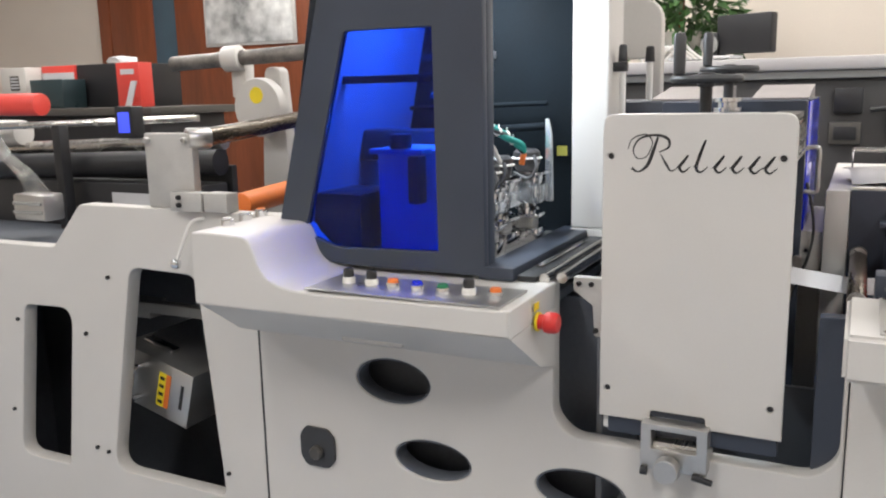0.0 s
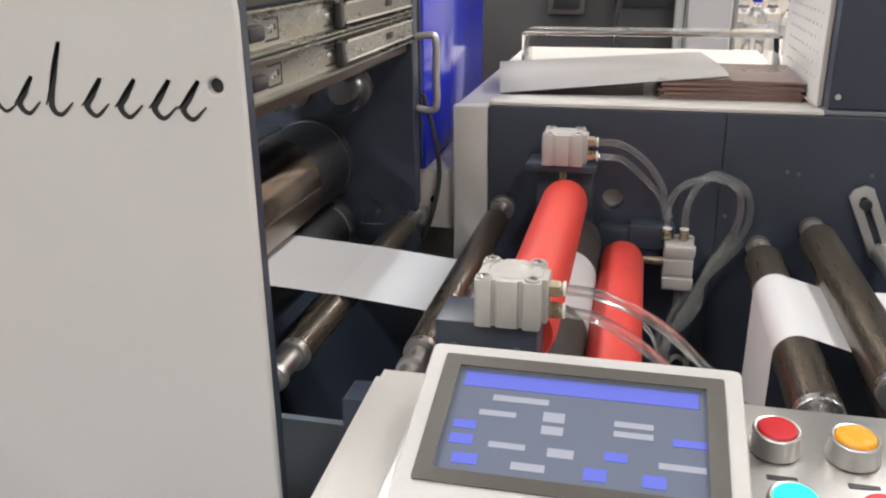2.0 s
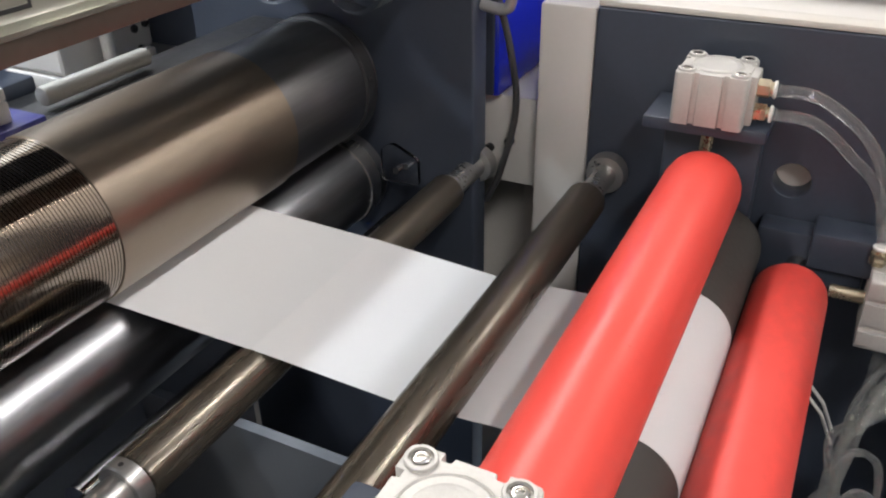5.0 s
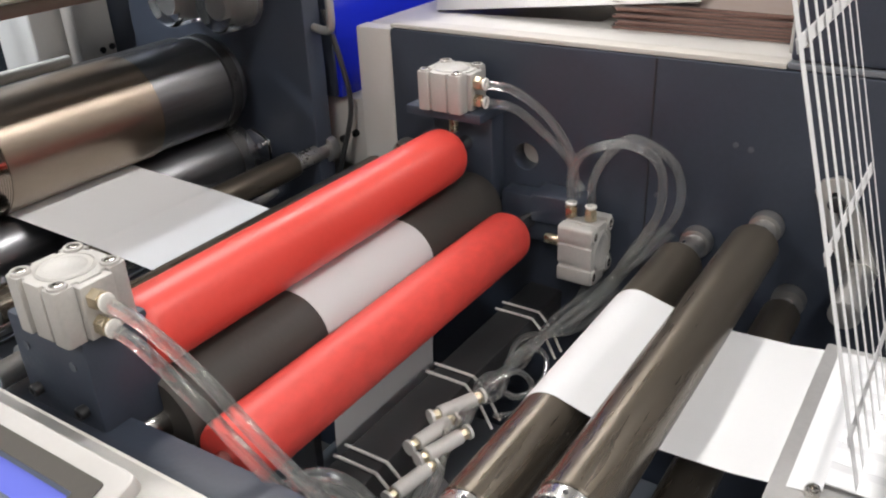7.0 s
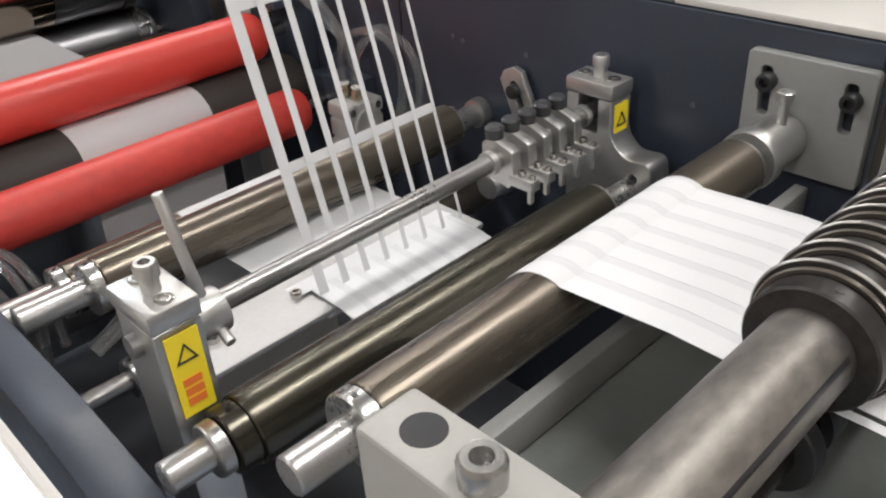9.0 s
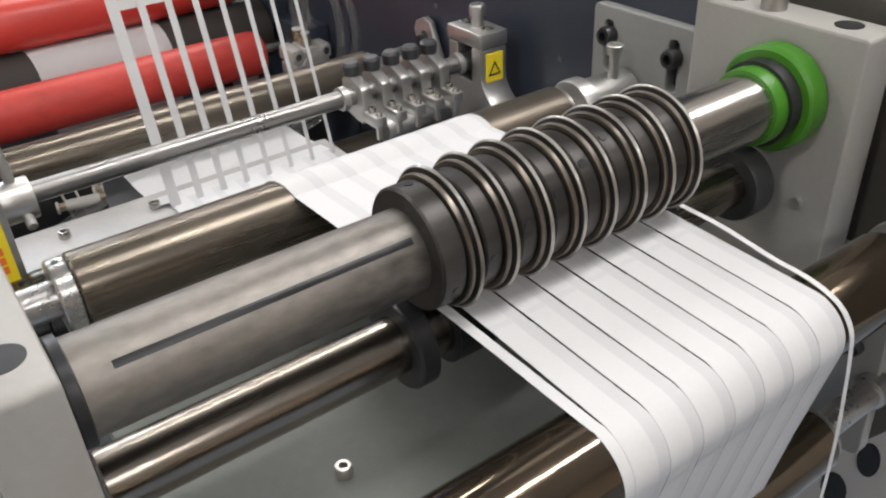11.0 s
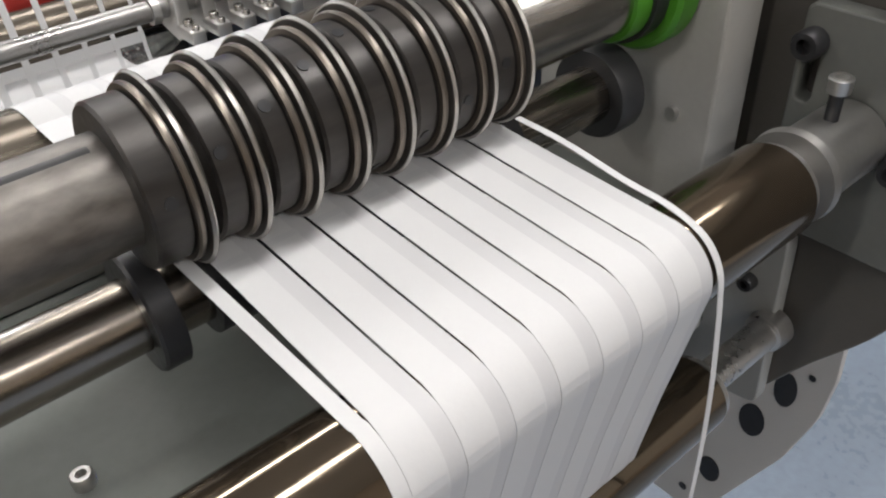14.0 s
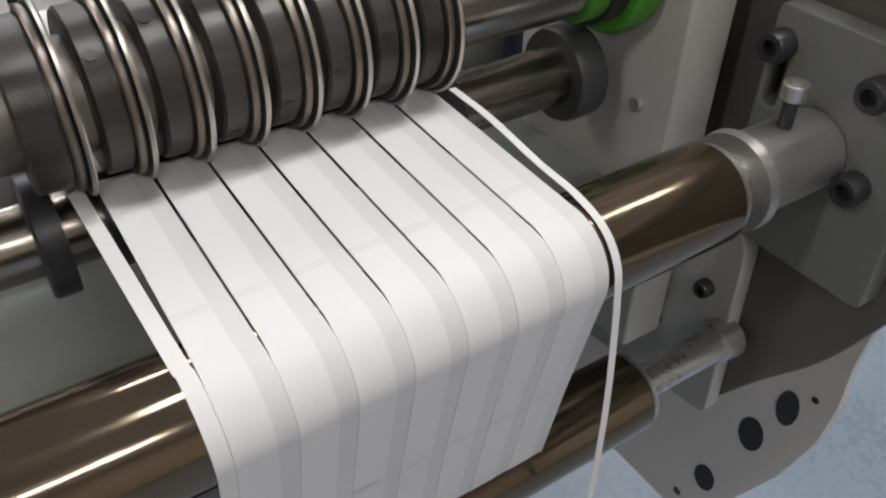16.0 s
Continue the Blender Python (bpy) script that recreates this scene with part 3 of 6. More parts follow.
# the bundle that follows the cross bar
for k in range(5):
    u, v = (0.0, 0.008, 0.004, -0.005, 0.011)[k], (0.0, 0.003, 0.008, 0.005, -0.004)[k]
    hose([(0.616 - u, 0.458, 1.000 - v), (0.592 - u, 0.452, 0.962 + v), (0.568 + u, 0.435, 0.932 + v), (0.548 + u, 0.395 - v, 0.916 + v), (0.536 + v, 0.345 + u, 0.908 + u), (0.533 + u, 0.300, 0.907 + v), (0.534 + v, 0.255, 0.902 + u), (0.540 + u, 0.200, 0.893), (0.550 + u, 0.130, 0.870)], 0.0029)
hose([(0.533, 0.330, 0.910), (0.545, 0.345, 0.922), (0.560, 0.350, 0.915), (0.563, 0.335, 0.898), (0.550, 0.320, 0.890), (0.538, 0.310, 0.900)], 0.0026)
hose([(0.536, 0.300, 0.910), (0.550, 0.316, 0.918), (0.562, 0.322, 0.905), (0.558, 0.305, 0.889), (0.545, 0.290, 0.889)], 0.0026)


def y_connector(x, y, z, turn):
    t = thing("hose_connector", "white plastic push-in hose connector with brass nuts", "hose connector", "hose connectors")
    t.matrix_world = pose(x, y, z, 0, 0, turn)
    part("body", rod((0, -0.016, 0), (0, 0.016, 0), 0.0058, 16, 0.001), WHITEP, t)
    for s in (-1, 1):
        part("nut", rod((0, s * 0.016, 0), (0, s * 0.022, 0), 0.0046, 6, 0.0005), BRASS, t)
        part("release_ring", rod((0, s * 0.022, 0), (0, s * 0.0245, 0), 0.006, 16), WHITEP, t)


for k, (x, y, z, a) in enumerate(((0.529, 0.262, 0.9115, 25), (0.526, 0.232, 0.906, 12), (0.540, 0.226, 0.904, 18), (0.536, 0.190, 0.897, 10))):
    y_connector(x, y, z, -a)


def cable_clip(y):
    bm = sweep([(0.4785, y, 0.9062), (0.498, y, 0.9066), (0.5165, y, 0.9064), (0.527, y + 0.002, 0.893), (0.538, y + 0.004, 0.868)], 0.0013, 8, 2, None, False)
    t = tagged(part("cable_tie", bm, WHITEP), "white plastic cable tie round the cross bar", "cable tie", "cable ties")


for y in (0.175, 0.188, 0.294, 0.307, 0.409, 0.422):
    cable_clip(y)

# slotted hanger on the far plate
hanger = thing("slotted_bracket", "grey slotted steel bracket bolted to the dark plate", "bracket")
hm = Matrix.Translation((0.741, 0.468, 1.046)) @ pose(0, 0, 0, 0, -24, 0)
sl = [(-0.013, -0.062), (0.013, -0.062), (0.013, 0.013), (0.006, 0.019), (-0.006, 0.019), (-0.013, 0.013)]
slot = rounded([(-0.0035, -0.050), (0.0035, -0.050), (0.0035, 0.008), (-0.0035, 0.008)], 0.0034)
part("arm", plate(sl, [slot], -0.003, 0.003, 0.0008, hm @ pose(0, 0, 0, 90)), STEEL_DULL, hanger)
part("bolt", rod(hm @ Vector((0, -0.009, 0)), hm @ Vector((0, 0.004, 0)), 0.0062, 20, 0.001), BLACK, hanger)
part("pivot", rod((0.766, 0.400, 0.990), (0.766, 0.474, 0.990), 0.011, 24, 0.001), STEEL_DULL, hanger)

# ---------------------------------------------------------------- slitting bar with its holders
bar = tagged(part("knife_bar", lathe([(0.07, 0.0001), (0.07, BAR[2]), (0.46, BAR[2]), (0.46, 0.0001)], 28, None, "Y", (BAR[0], 0, BAR[1])), SATIN), "polished round steel bar for the slitting knives", "bar")
for yy in (0.325, 0.425):
    part("stop_ring", lathe([(yy, BAR[2]), (yy, BAR[2] + 0.0022), (yy + 0.005, BAR[2] + 0.0022), (yy + 0.005, BAR[2])], 24, None, "Y", (BAR[0], 0, BAR[1])), STEEL_DULL, bar)


def bar_holder(y0, y1, near):
    t = thing("bar_holder", "aluminium clamp holder of the knife bar with a yellow warning sticker", "holder", "bar holders")
    x0, x1 = 0.818, 0.858
    body = rounded([(x0 + 0.002, 0.985), (x1 + 0.002, 0.985), (x1 + 0.032, 0.990), (x1 + 0.040, 1.010), (x1 + 0.036, 1.036), (x1 + 0.014, 1.034), (x1 + 0.001, 1.046), (x1 + 0.001, 1.0745),
                    (x0 + 0.029, 1.0745), (x0 + 0.029, 1.048), (x0 + 0.012, 1.048), (x0 + 0.012, 1.0745), (x0 + 0.001, 1.0745), (x0 + 0.001, 1.02)],
                   [0.003, 0.003, 0.01, 0.012, 0.008, 0.006, 0.012, 0.001, 0.001, 0.001, 0.001, 0.001, 0.001, 0.002])
    if near:
        body = rounded([(x0 + 0.002, 0.90), (x1, 0.90), (x1, 1.0745), (x0 + 0.002, 1.0745)], 0.002)
    part("body", plate(body, [circle(x1 + 0.022, 1.020, 0.004)] if not near else [], y0, y1, 0.001), STEEL_DULL, t)
    part("cap", box(x0, x1 + 0.002, y0 - 0.001, y1 + 0.001, 1.0750, 1.0868, 0.0018), STEEL_DULL, t)
    ym = (y0 + y1) / 2
    for xx in (x0 + 0.008, x1 - 0.006):
        cap_screw(xx, ym, 1.0858, t, 0.005, "Z", 0.35, STEEL)
    part("adjusting_screw", rod((0.840, ym, 1.0865), (0.840, ym, 1.096), 0.0048, 20, 0.0005), STEEL_DULL, t)
    cap_screw(0.840, ym, 1.095, t, 0.0062, "Z", 1, STEEL_DULL)
    part("warning_label", box(x1 + 0.0012, x1 + 0.0018, y0 + 0.004, y1 - 0.004, 1.022, 1.071, 0), YELLOW, t, "yellow warning sticker")
    part("warning_triangle", plate([(-0.006, -0.005), (0.006, -0.005), (0, 0.006)], [[(-0.0042, -0.0038), (0.0042, -0.0038), (0, 0.0040)]], -0.0002, 0.0002, 0.00005,
                                   Matrix.Translation((x1 + 0.0021, ym, 1.059)) @ pose(0, 0, 0, 90, 0, 90)), INK, t)
    for k in range(3):
        part("lettering", box(x1 + 0.0018, x1 + 0.0022, ym - 0.005, ym + 0.005, 1.028 + 0.006 * k, 1.0325 + 0.006 * k, 0), ORANGE, t)
    return t


bar_holder(0.434, 0.458, False)
hn = bar_holder(0.075, 0.101, True)
part("collar", lathe([(0.101, 0.005), (0.101, 0.0125), (0.118, 0.0125), (0.119, 0.012), (0.119, 0.005)], 28, None, "Y", (BAR[0] + 0.004, 0, BAR[1])), STEEL_DULL, hn)
part("thumb_screw", rod((BAR[0] + 0.013, 0.112, BAR[1] - 0.006), (BAR[0] + 0.022, 0.112, BAR[1] - 0.010), 0.003, 14, 0.0005), STEEL_DULL, hn)
tagged(part("locking_lever", rod((0.8425, 0.110, 1.0722), (0.829, 0.107, 1.128), 0.0031, 16, 0.001), STEEL_DULL), "plain grey steel locking lever", "lever")


def knife_unit(y):
    t = thing("knife_holder", "small clear-anodised slitting knife clamp on the bar", "knife holder", "knife holders", at=(BAR[0], y, BAR[1]))
    out = rounded([(-0.014, -0.014), (0.010, -0.019), (0.014, -0.012), (0.013, 0.008), (-0.004, 0.014), (-0.014, 0.009)], 0.002)
    part("clamp", plate(out, [circle(0, 0, 0.0052, 16)], -0.0042, 0.0042, 0.0006), STEEL_DULL, t)
    bm = box(0.010, 0.030, -0.0045, 0.0045, -0.016, -0.008, 0.001)
    part("arm", bm, STEEL_DULL, t)
    part("blade", box(0.024, 0.027, -0.002, 0.002, -0.026, -0.006, 0.0003), STEEL_DULL, t)
    cap_screw(0.018, 0, -0.008, t, 0.0030, "Z", 1, STEEL)
    cap_screw(0.027, 0, -0.008, t, 0.0022, "Z", 1, STEEL)
    part("knob", lathe([(0.010, 0.002), (0.011, 0.0062), (0.018, 0.0066), (0.020, 0.005), (0.020, 0.0001)], 14, None, "Z", (-0.006, 0, 0.002)), BLACKP, t, "black knurled knob")
    return t


for k in range(5):
    knife_unit(0.340 + 0.0165 * k)

# ---------------------------------------------------------------- waste matrix peeled upwards
lad = thing("waste_matrix", "ladder of thin white waste strips peeled up from the web", "waste strip")
LX = lambda z: 1.078 - 0.272 * z
LD = Vector((-0.272, 0, 1)).normalized()
zb, zt = 1.005, 1.62
for k in range(8):
    f = k / 7
    y = WY0 + 0.001 + (WY1 - WY0 - 0.003) * f
    w = 0.0056 - 0.0030 * f if k else 0.0074
    part("strip", ribbon([(LX(zb), zb), (LX(1.2), 1.2), (LX(zt), zt)], y - w / 2, y + w / 2, 0.00025), PAPER, lad)
RUNG = 0.0980
rungs = []
for k in range(7):
    z = 1.0314 + (k - 1) * RUNG * LD.z
    rg = part("rung", ribbon([(LX(z) - 0.0004, z - 0.0032), (LX(z) - 0.0021, z + 0.0032)], WY0 - 0.001, WY1, 0.00025), PAPER, lad)
    rungs.append(rg)


# ---------------------------------------------------------------- slitting shaft with its discs
shaft = thing("slitting_shaft", "steel tube shaft carrying black slitting discs with bright rims", "shaft", at=(TT[0], 0, TT[1]))
r = TT[2]
part("tube", lathe([(0.085, 0.008), (0.085, r), (0.345, r), (0.345, 0.008)], 64), TUBE, shaft)
# same tube; the far end's bright ceiling reflection is put into paler steel
part("tube_end", lathe([(0.3452, 0.008), (0.3452, r), (0.411, r), (0.411, 0.008)], 64), STEEL, shaft, "far end of the tube, paler for its bright reflection")
for s in (-1, 1):
    # black inlay level with the tube, for the slot's shaded depth
    part("keyway", box(-0.0018, 0.0018, 0.097, 0.206, s * (r - 0.0012) - 0.0013, s * (r - 0.0012) + 0.0013, 0.0008), BLACK, shaft, "dark keyway slot")
part("end_ring", lathe([(0.0825, 0.012), (0.0825, r * 1.08), (0.0832, r * 1.11), (0.0865, r * 1.11), (0.0870, r), (0.0870, 0.012)], 48), BLACK, shaft)
part("green_ring", lathe([(0.410, 0.012), (0.410, 0.019), (0.412, 0.0198), (0.418, 0.0198), (0.418, 0.012)], 48), GREENP, shaft)
part("spacer", lathe([(0.418, 0.012), (0.418, 0.0218), (0.426, 0.0218), (0.426, 0.012)], 48), BLACK, shaft)
part("green_flange", lathe([(0.426, 0.012), (0.426, 0.0255), (0.428, 0.0272), (0.438, 0.0272), (0.439, 0.012)], 56), GREENP, shaft)
NDISC = 8
DY0, DSTEP = 0.2248, 0.0171
for k in range(NDISC):
    y = DY0 + k * DSTEP
    y0, rh = (y - 0.0125, 0.0246) if k else (y - 0.0152, 0.0250)          # the first disc has a longer hub
    d = part("disc", lathe([(y0, r), (y0, rh - 0.0009), (y0 + 0.0009, rh), (y - 0.0052, rh), (y - 0.0050, rh - 0.0010), (y - 0.0044, rh - 0.0010),
                            (y - 0.0042, 0.0262), (y - 0.0038, 0.0267), (y - 0.0020, 0.0267), (y - 0.0016, 0.0255), (y - 0.0013, 0.0284), (y, 0.0284), (y + 0.0004, 0.0250), (y + 0.0008, r)], 80), DISC, shaft)
    part("rim", lathe([(y - 0.0013, 0.0280), (y - 0.0013, 0.0288), (y - 0.0004, 0.0294), (y + 0.0002, 0.0290), (y + 0.0001, 0.0280)], 80), RIM, d, "bright worn rim")
    part("groove_ring", lathe([(y - 0.0043, 0.0258), (y - 0.0043, 0.0266), (y - 0.0037, 0.0271), (y - 0.0026, 0.0271), (y - 0.0024, 0.0258)], 80), RINGD, d, "dull grey ring beside the rim")
    for a in range(3):
        w = radians(25 + 120 * a + 17 * k)
        c, si = math.cos(w), math.sin(w)
        part("set_screw", rod(((rh - 0.0014) * c, y - 0.0090, (rh - 0.0014) * si), ((rh + 0.0003) * c, y - 0.0090, (rh + 0.0003) * si), 0.0019, 12), BLACK, d)
ROLLERS["shaft"] = shaft

low = roller("T2", "lower_shaft", "bright steel lower shaft with black counter discs under the slitting shaft", T2[0], T2[1], [
    ("shaft_tube", [(0.085, 0.004), (0.085, T2[2]), (0.43, T2[2]), (0.43, 0.004)], SHAFT),
    ("hub", [(0.205, T2[2]), (0.205, 0.0198), (0.206, 0.0206), (0.2135, 0.0206), (0.214, T2[2])], BLACK),
    ("end_disc", [(0.415, T2[2]), (0.415, 0.0195), (0.417, 0.0205), (0.428, 0.0205), (0.430, 0.018), (0.433, T2[2])], BLACKP)])
for k in range(NDISC):
    y = DY0 + 0.0016 + k * DSTEP
    part("counter_disc", lathe([(y, T2[2]), (y, 0.0176), (y + 0.014, 0.0176), (y + 0.014, T2[2])], 48), BLACK, low)


def end_block(y0, y1, x0, x1, z1, mat):
    t = thing("bearing_block", "grey bearing block of the slitting shaft with round bolt holes", "bearing block", "bearing blocks")
    o = rounded([(x0, 0.93), (x1, 0.93), (x1, z1), (x0, z1)], 0.003)
    part("body", plate(o, [], y0, y1, 0.0016), mat, t)
    for xx in (x0 + 0.016, x1 - 0.019):
        # near-black disc on the face, for the hole's shaded inside
        part("bolt_hole", lathe([(0, 0.0068), (0.0004, 0.0068), (0.0005, 0.0001)], 28, None, "Z", (xx, (y0 + y1) / 2 + 0.0005, z1 - 0.0002)), SOOT, t)
    cap_screw(x0 + 0.040, (y0 + y1) / 2 - 0.002, z1, t, 0.0068, "Z", 1, COLLAR)
    return t


nb = end_block(0.0590, 0.0815, 1.037, 1.137, 1.147, BLOCK)
part("bearing_cover", lathe([(0.0385, 0.0001), (0.0385, 0.022), (0.0445, 0.030), (0.0580, 0.030)], 48, None, "Y", (1.0945, 0, 1.1095)), CREAM_WARM, nb)
part("cover_screw", rod((1.1108, 0.0515, 1.1318), (1.1117, 0.0515, 1.1330), 0.0033, 16), BLACK, nb)
for sx in (-0.014, 0.014):
    part("cover_screw", rod((1.0945 + sx, 0.0380, 1.1165), (1.0945 + sx, 0.0395, 1.1165), 0.004, 16), BLACK, nb)
fb = end_block(0.4395, 0.4640, 1.041, 1.140, 1.152, BLOCK)
part("lower_flange", plate(rounded([(1.06, 0.88), (1.178, 0.90), (1.174, 1.010), (1.146, 1.030), (1.06, 1.030)], [0.004, 0.006, 0.012, 0.006, 0.004]), [], 0.4655, 0.4745, 0.001), GREY, fb)
for xx, zz in ((1.135, 0.935), (1.160, 0.974)):
    cap_screw(xx, 0.4655, zz, fb, 0.0045)
part("side_screw", rod((1.121, 0.4398, 1.060), (1.121, 0.4370, 1.060), 0.003, 16), STEEL_DULL, fb)

# ---------------------------------------------------------------- slit web over the turning roller
slitweb = thing("slit_label_web", "white label web slit into lanes and turned over a roller", "paper web")
z_nip = TT[1] - 0.0282
rr = R8[2] + 0.0003
NL = NDISC - 1
lane = DSTEP
# straight from the nip to the roller, round it, and down behind it
TOP = 83.5
pth = [(1.104, z_nip + 0.001)] + [(1.104 + f * (R8[0] + rr * math.cos(radians(TOP)) - 1.104), z_nip + 0.001 + f * (R8[1] + rr * math.sin(radians(TOP)) - z_nip - 0.001)) for f in (0.25, 0.5, 0.75)] \
    + arc(R8[0], R8[1], rr, TOP, -11, 22) + [(1.195, 1.008), (1.183, 0.94), (1.170, 0.87)]
full = len(pth) - 1


def lifted(path, h):
    out = []
    for i, (x, z) in enumerate(path):
        d = (Vector(path[min(i + 1, len(path) - 1)]) - Vector(path[max(i - 1, 0)])).normalized()
        out.append((x - d.y * h, z + d.x * h))
    return out


def lane_ribbon(path, ya, yb, shift, opening, upto, thick):
    """A lane of paper whose edges are drawn in by the open cut as far as point upto of the path."""
    bm = bmesh.new()
    rows = []
    n = len(path) - 1
    low = lifted(path, -thick)
    for i in range(n + 1):
        d = shift * i / n
        o = opening * max(0.0, 1 - i / upto)
        rows.append([bm.verts.new((p[0], y, p[1])) for p, y in ((path[i], ya + d + o), (path[i], yb + d - o), (low[i], yb + d - o), (low[i], ya + d + o))])
    for q, w in zip(rows, rows[1:]):
        for j in range(4):
            bm.faces.new((q[j], w[j], w[(j + 1) % 4], q[(j + 1) % 4]))
    bm.faces.new(rows[0])
    bm.faces.new(rows[-1][::-1])
    for f in bm.faces:
        f.smooth = True
    bmesh.ops.recalc_face_normals(bm, faces=bm.faces)
    return bm


for k in range(NL):
    y0, y1 = DY0 + 0.0006 + k * lane, DY0 + 0.0006 + (k + 1) * lane
    part("ribbon", lane_ribbon(pth, y0, y1 - 0.00006, 0.001, 0.00055, 8.5, 0.0002), PAPER2, slitweb)
    part("label_strip", lane_ribbon(lifted(pth, 0.00012), y0, y0 + lane * 0.66, 0.001, 0.00060, 8.5, 0.0001), PAPER, slitweb, "brighter row of blank labels")
# the label rows left on the peeled web before the nip
lw = (WY1 - WY0) / NL
for k in range(NL):
    ya = WY0 + k * lw
    part("label_strip", lane_ribbon(lifted(path_c, 0.00035), ya + lw * 0.04, ya + lw * 0.72, 0.012, 0.0, 1, 0.0001), PAPER, web, "row of blank labels")
gaps = []
for k in range(2):
    for j in range(NL):
        bm = bmesh.new()
        ya = DY0 + 0.0013 + j * lane
        vs = [bm.verts.new(p) for p in ((-0.0015, ya, 0.00034), (0.0015, ya, 0.00034), (0.0015, ya + lane * 0.62, 0.00034), (-0.0015, ya + lane * 0.62, 0.00034))]
        bm.faces.new(vs)
        gaps.append((part("label_gap", bm, PAPER3, slitweb, "faint gap between two labels"), k))
LOOSE = [(1.117, z_nip + 0.0045), (1.140, z_nip + 0.0038), (1.166, z_nip + 0.0005), (1.185, 1.0854), (1.1985, 1.0808), (1.2058, 1.0716), (1.2080, 1.060), (1.2095, 1.045), (1.2115, 1.020), (1.2125, 0.990), (1.2125, 0.955)]
edge = DY0 + NL * lane
trim = tagged(part("edge_trim", ribbon([(p.x, p.z) for p in spline([(x, 0, z) for x, z in LOOSE], 5)], edge + 0.0018, edge + 0.0046, 0.0003, (edge + 0.0034, edge + 0.0062)), PAPER),
              "thin loose white edge trim strip curving over the roller", "trim strip", "trim strips")
bm = bmesh.new()
rows = []
top, low = lifted(pth, 0.0001), lifted(pth, -0.0001)
for i in range(len(pth)):
    d = 0.001 * i / full - 0.0030 * max(0.0, 1 - i / 4.6)      # starts apart from the web and closes up to it
    rows.append([bm.verts.new((p[0], DY0 + y + d, p[1])) for p, y in ((top[i], -0.0042), (top[i], 0.0005), (low[i], 0.0005), (low[i], -0.0042))])
for q, w in zip(rows, rows[1:]):
    for j in range(4):
        bm.faces.new((q[j], w[j], w[(j + 1) % 4], q[(j + 1) % 4])).smooth = True
bmesh.ops.recalc_face_normals(bm, faces=bm.faces)
tagged(part("edge_trim", bm, PAPER), "thin white edge trim strip closing up to the slit web", "trim strip", "trim strips")

# ---------------------------------------------------------------- far plates of the slitting section
slit_frame = thing("slitting_station", "grey and cream painted slitting station of the machine", "machine unit")
part("dark_plate", plate(rounded([(1.025, 0.895), (1.152, 0.885), (1.172, 0.899), (1.195, 0.936), (1.220, 0.970), (1.242, 1.022), (1.42, 1.06), (1.42, 1.16), (1.025, 1.16)], [0.004, 0.012, 0.012, 0.01, 0.02, 0.02, 0.01, 0.004, 0.004]), [], 0.475, 0.490), DARKGREY, slit_frame)
part("lower_plate", plate(rounded([(0.55, 0.258), (0.987, 0.258), (1.034, 0.366), (1.073, 0.456), (1.096, 0.54), (1.101, 0.599), (1.098, 0.652), (1.102, 0.732), (1.068, 0.8), (0.55, 0.8)], 0.008), [], 0.825, 0.835), CREAM, slit_frame)
# flat black discs stand in for holes with dirty, shaded insides
for hx, hz, ha, hb in ((0.992, 0.36, 0.015, 0.021), (1.028, 0.483, 0.016, 0.025), (1.055, 0.554, 0.013, 0.025), (1.078, 0.589, 0.004, 0.004), (0.962, 0.296, 0.006, 0.006)):
    part("hole_disc", plate(circle(hx, hz, ha, 20, hb), [], 0.8238, 0.8248, 0.0003), BLACK, slit_frame)
part("base_pan", box(0.98, 1.150, 0.10, 0.465, 1.006, 1.016, 0.002), material("pale_green_grey_paint", (0.185, 0.195, 0.182), 0.42, 0, 0.12, 9, 220, 0.06), slit_frame, "grey painted sheet-metal pan")
part("pan_front", box(0.985, 0.995, 0.10, 0.465, 1.0165, 1.040, 0.002), GREY, slit_frame)
part("near_side", plate(rounded([(1.02, 0.60), (1.25, 0.60), (1.25, 0.925), (1.02, 0.93)], 0.004), [], 0.036, 0.047), NAVY, slit_frame)
part("top_cover", box(1.19, 1.42, 0.46, 0.62, 1.1605, 1.175, 0.002), CREAM_WARM, slit_frame)
for (x, y, z, rr2) in ((1.097, 0.172, 1.0160, 0.004),):
    cap_screw(x, y, z, slit_frame, rr2, "Z", 1, STEEL_DULL)

brk = thing("roller_bracket", "grey painted bracket plate with black bolts holding the turning roller", "bracket")
part("plate", plate(rounded([(1.158, 1.012), (1.228, 1.012), (1.228, 1.113), (1.158, 1.113)], 0.005),
                    [rounded([(1.1605, 1.072), (1.1675, 1.072), (1.1675, 1.100), (1.1605, 1.100)], 0.0033)], 0.464, 0.4745, 0.001), BRACKET, brk)
cap_screw(1.164, 0.464, 1.098, brk, 0.0064)
cap_screw(1.209, 0.464, 1.060, brk, 0.0064)
cap_screw(1.206, 0.464, 1.097, brk, 0.0064)
part("clamp_block", lathe([(0.419, 0.010), (0.419, 0.0185), (0.423, 0.0190), (0.424, 0.0160), (0.428, 0.0158), (0.463, 0.0158), (0.463, 0.010)], 40, None, "Y", (R8[0], 0, R8[1])), STEEL_DULL, brk)
part("clamp_screw", rod((R8[0], 0.443, R8[1] + 0.014), (R8[0], 0.443, R8[1] + 0.027), 0.0027, 16), BLACK, brk)
part("screw_head", lathe([(0, 0.0044), (0.0055, 0.0046), (0.006, 0.0040), (0.006, 0.0026), (0.004, 0.0024), (0.004, 0.0001)], 24, None, "Z", (R8[0], 0.443, R8[1] + 0.027)), STEEL_DULL, brk, "bright socket screw head")
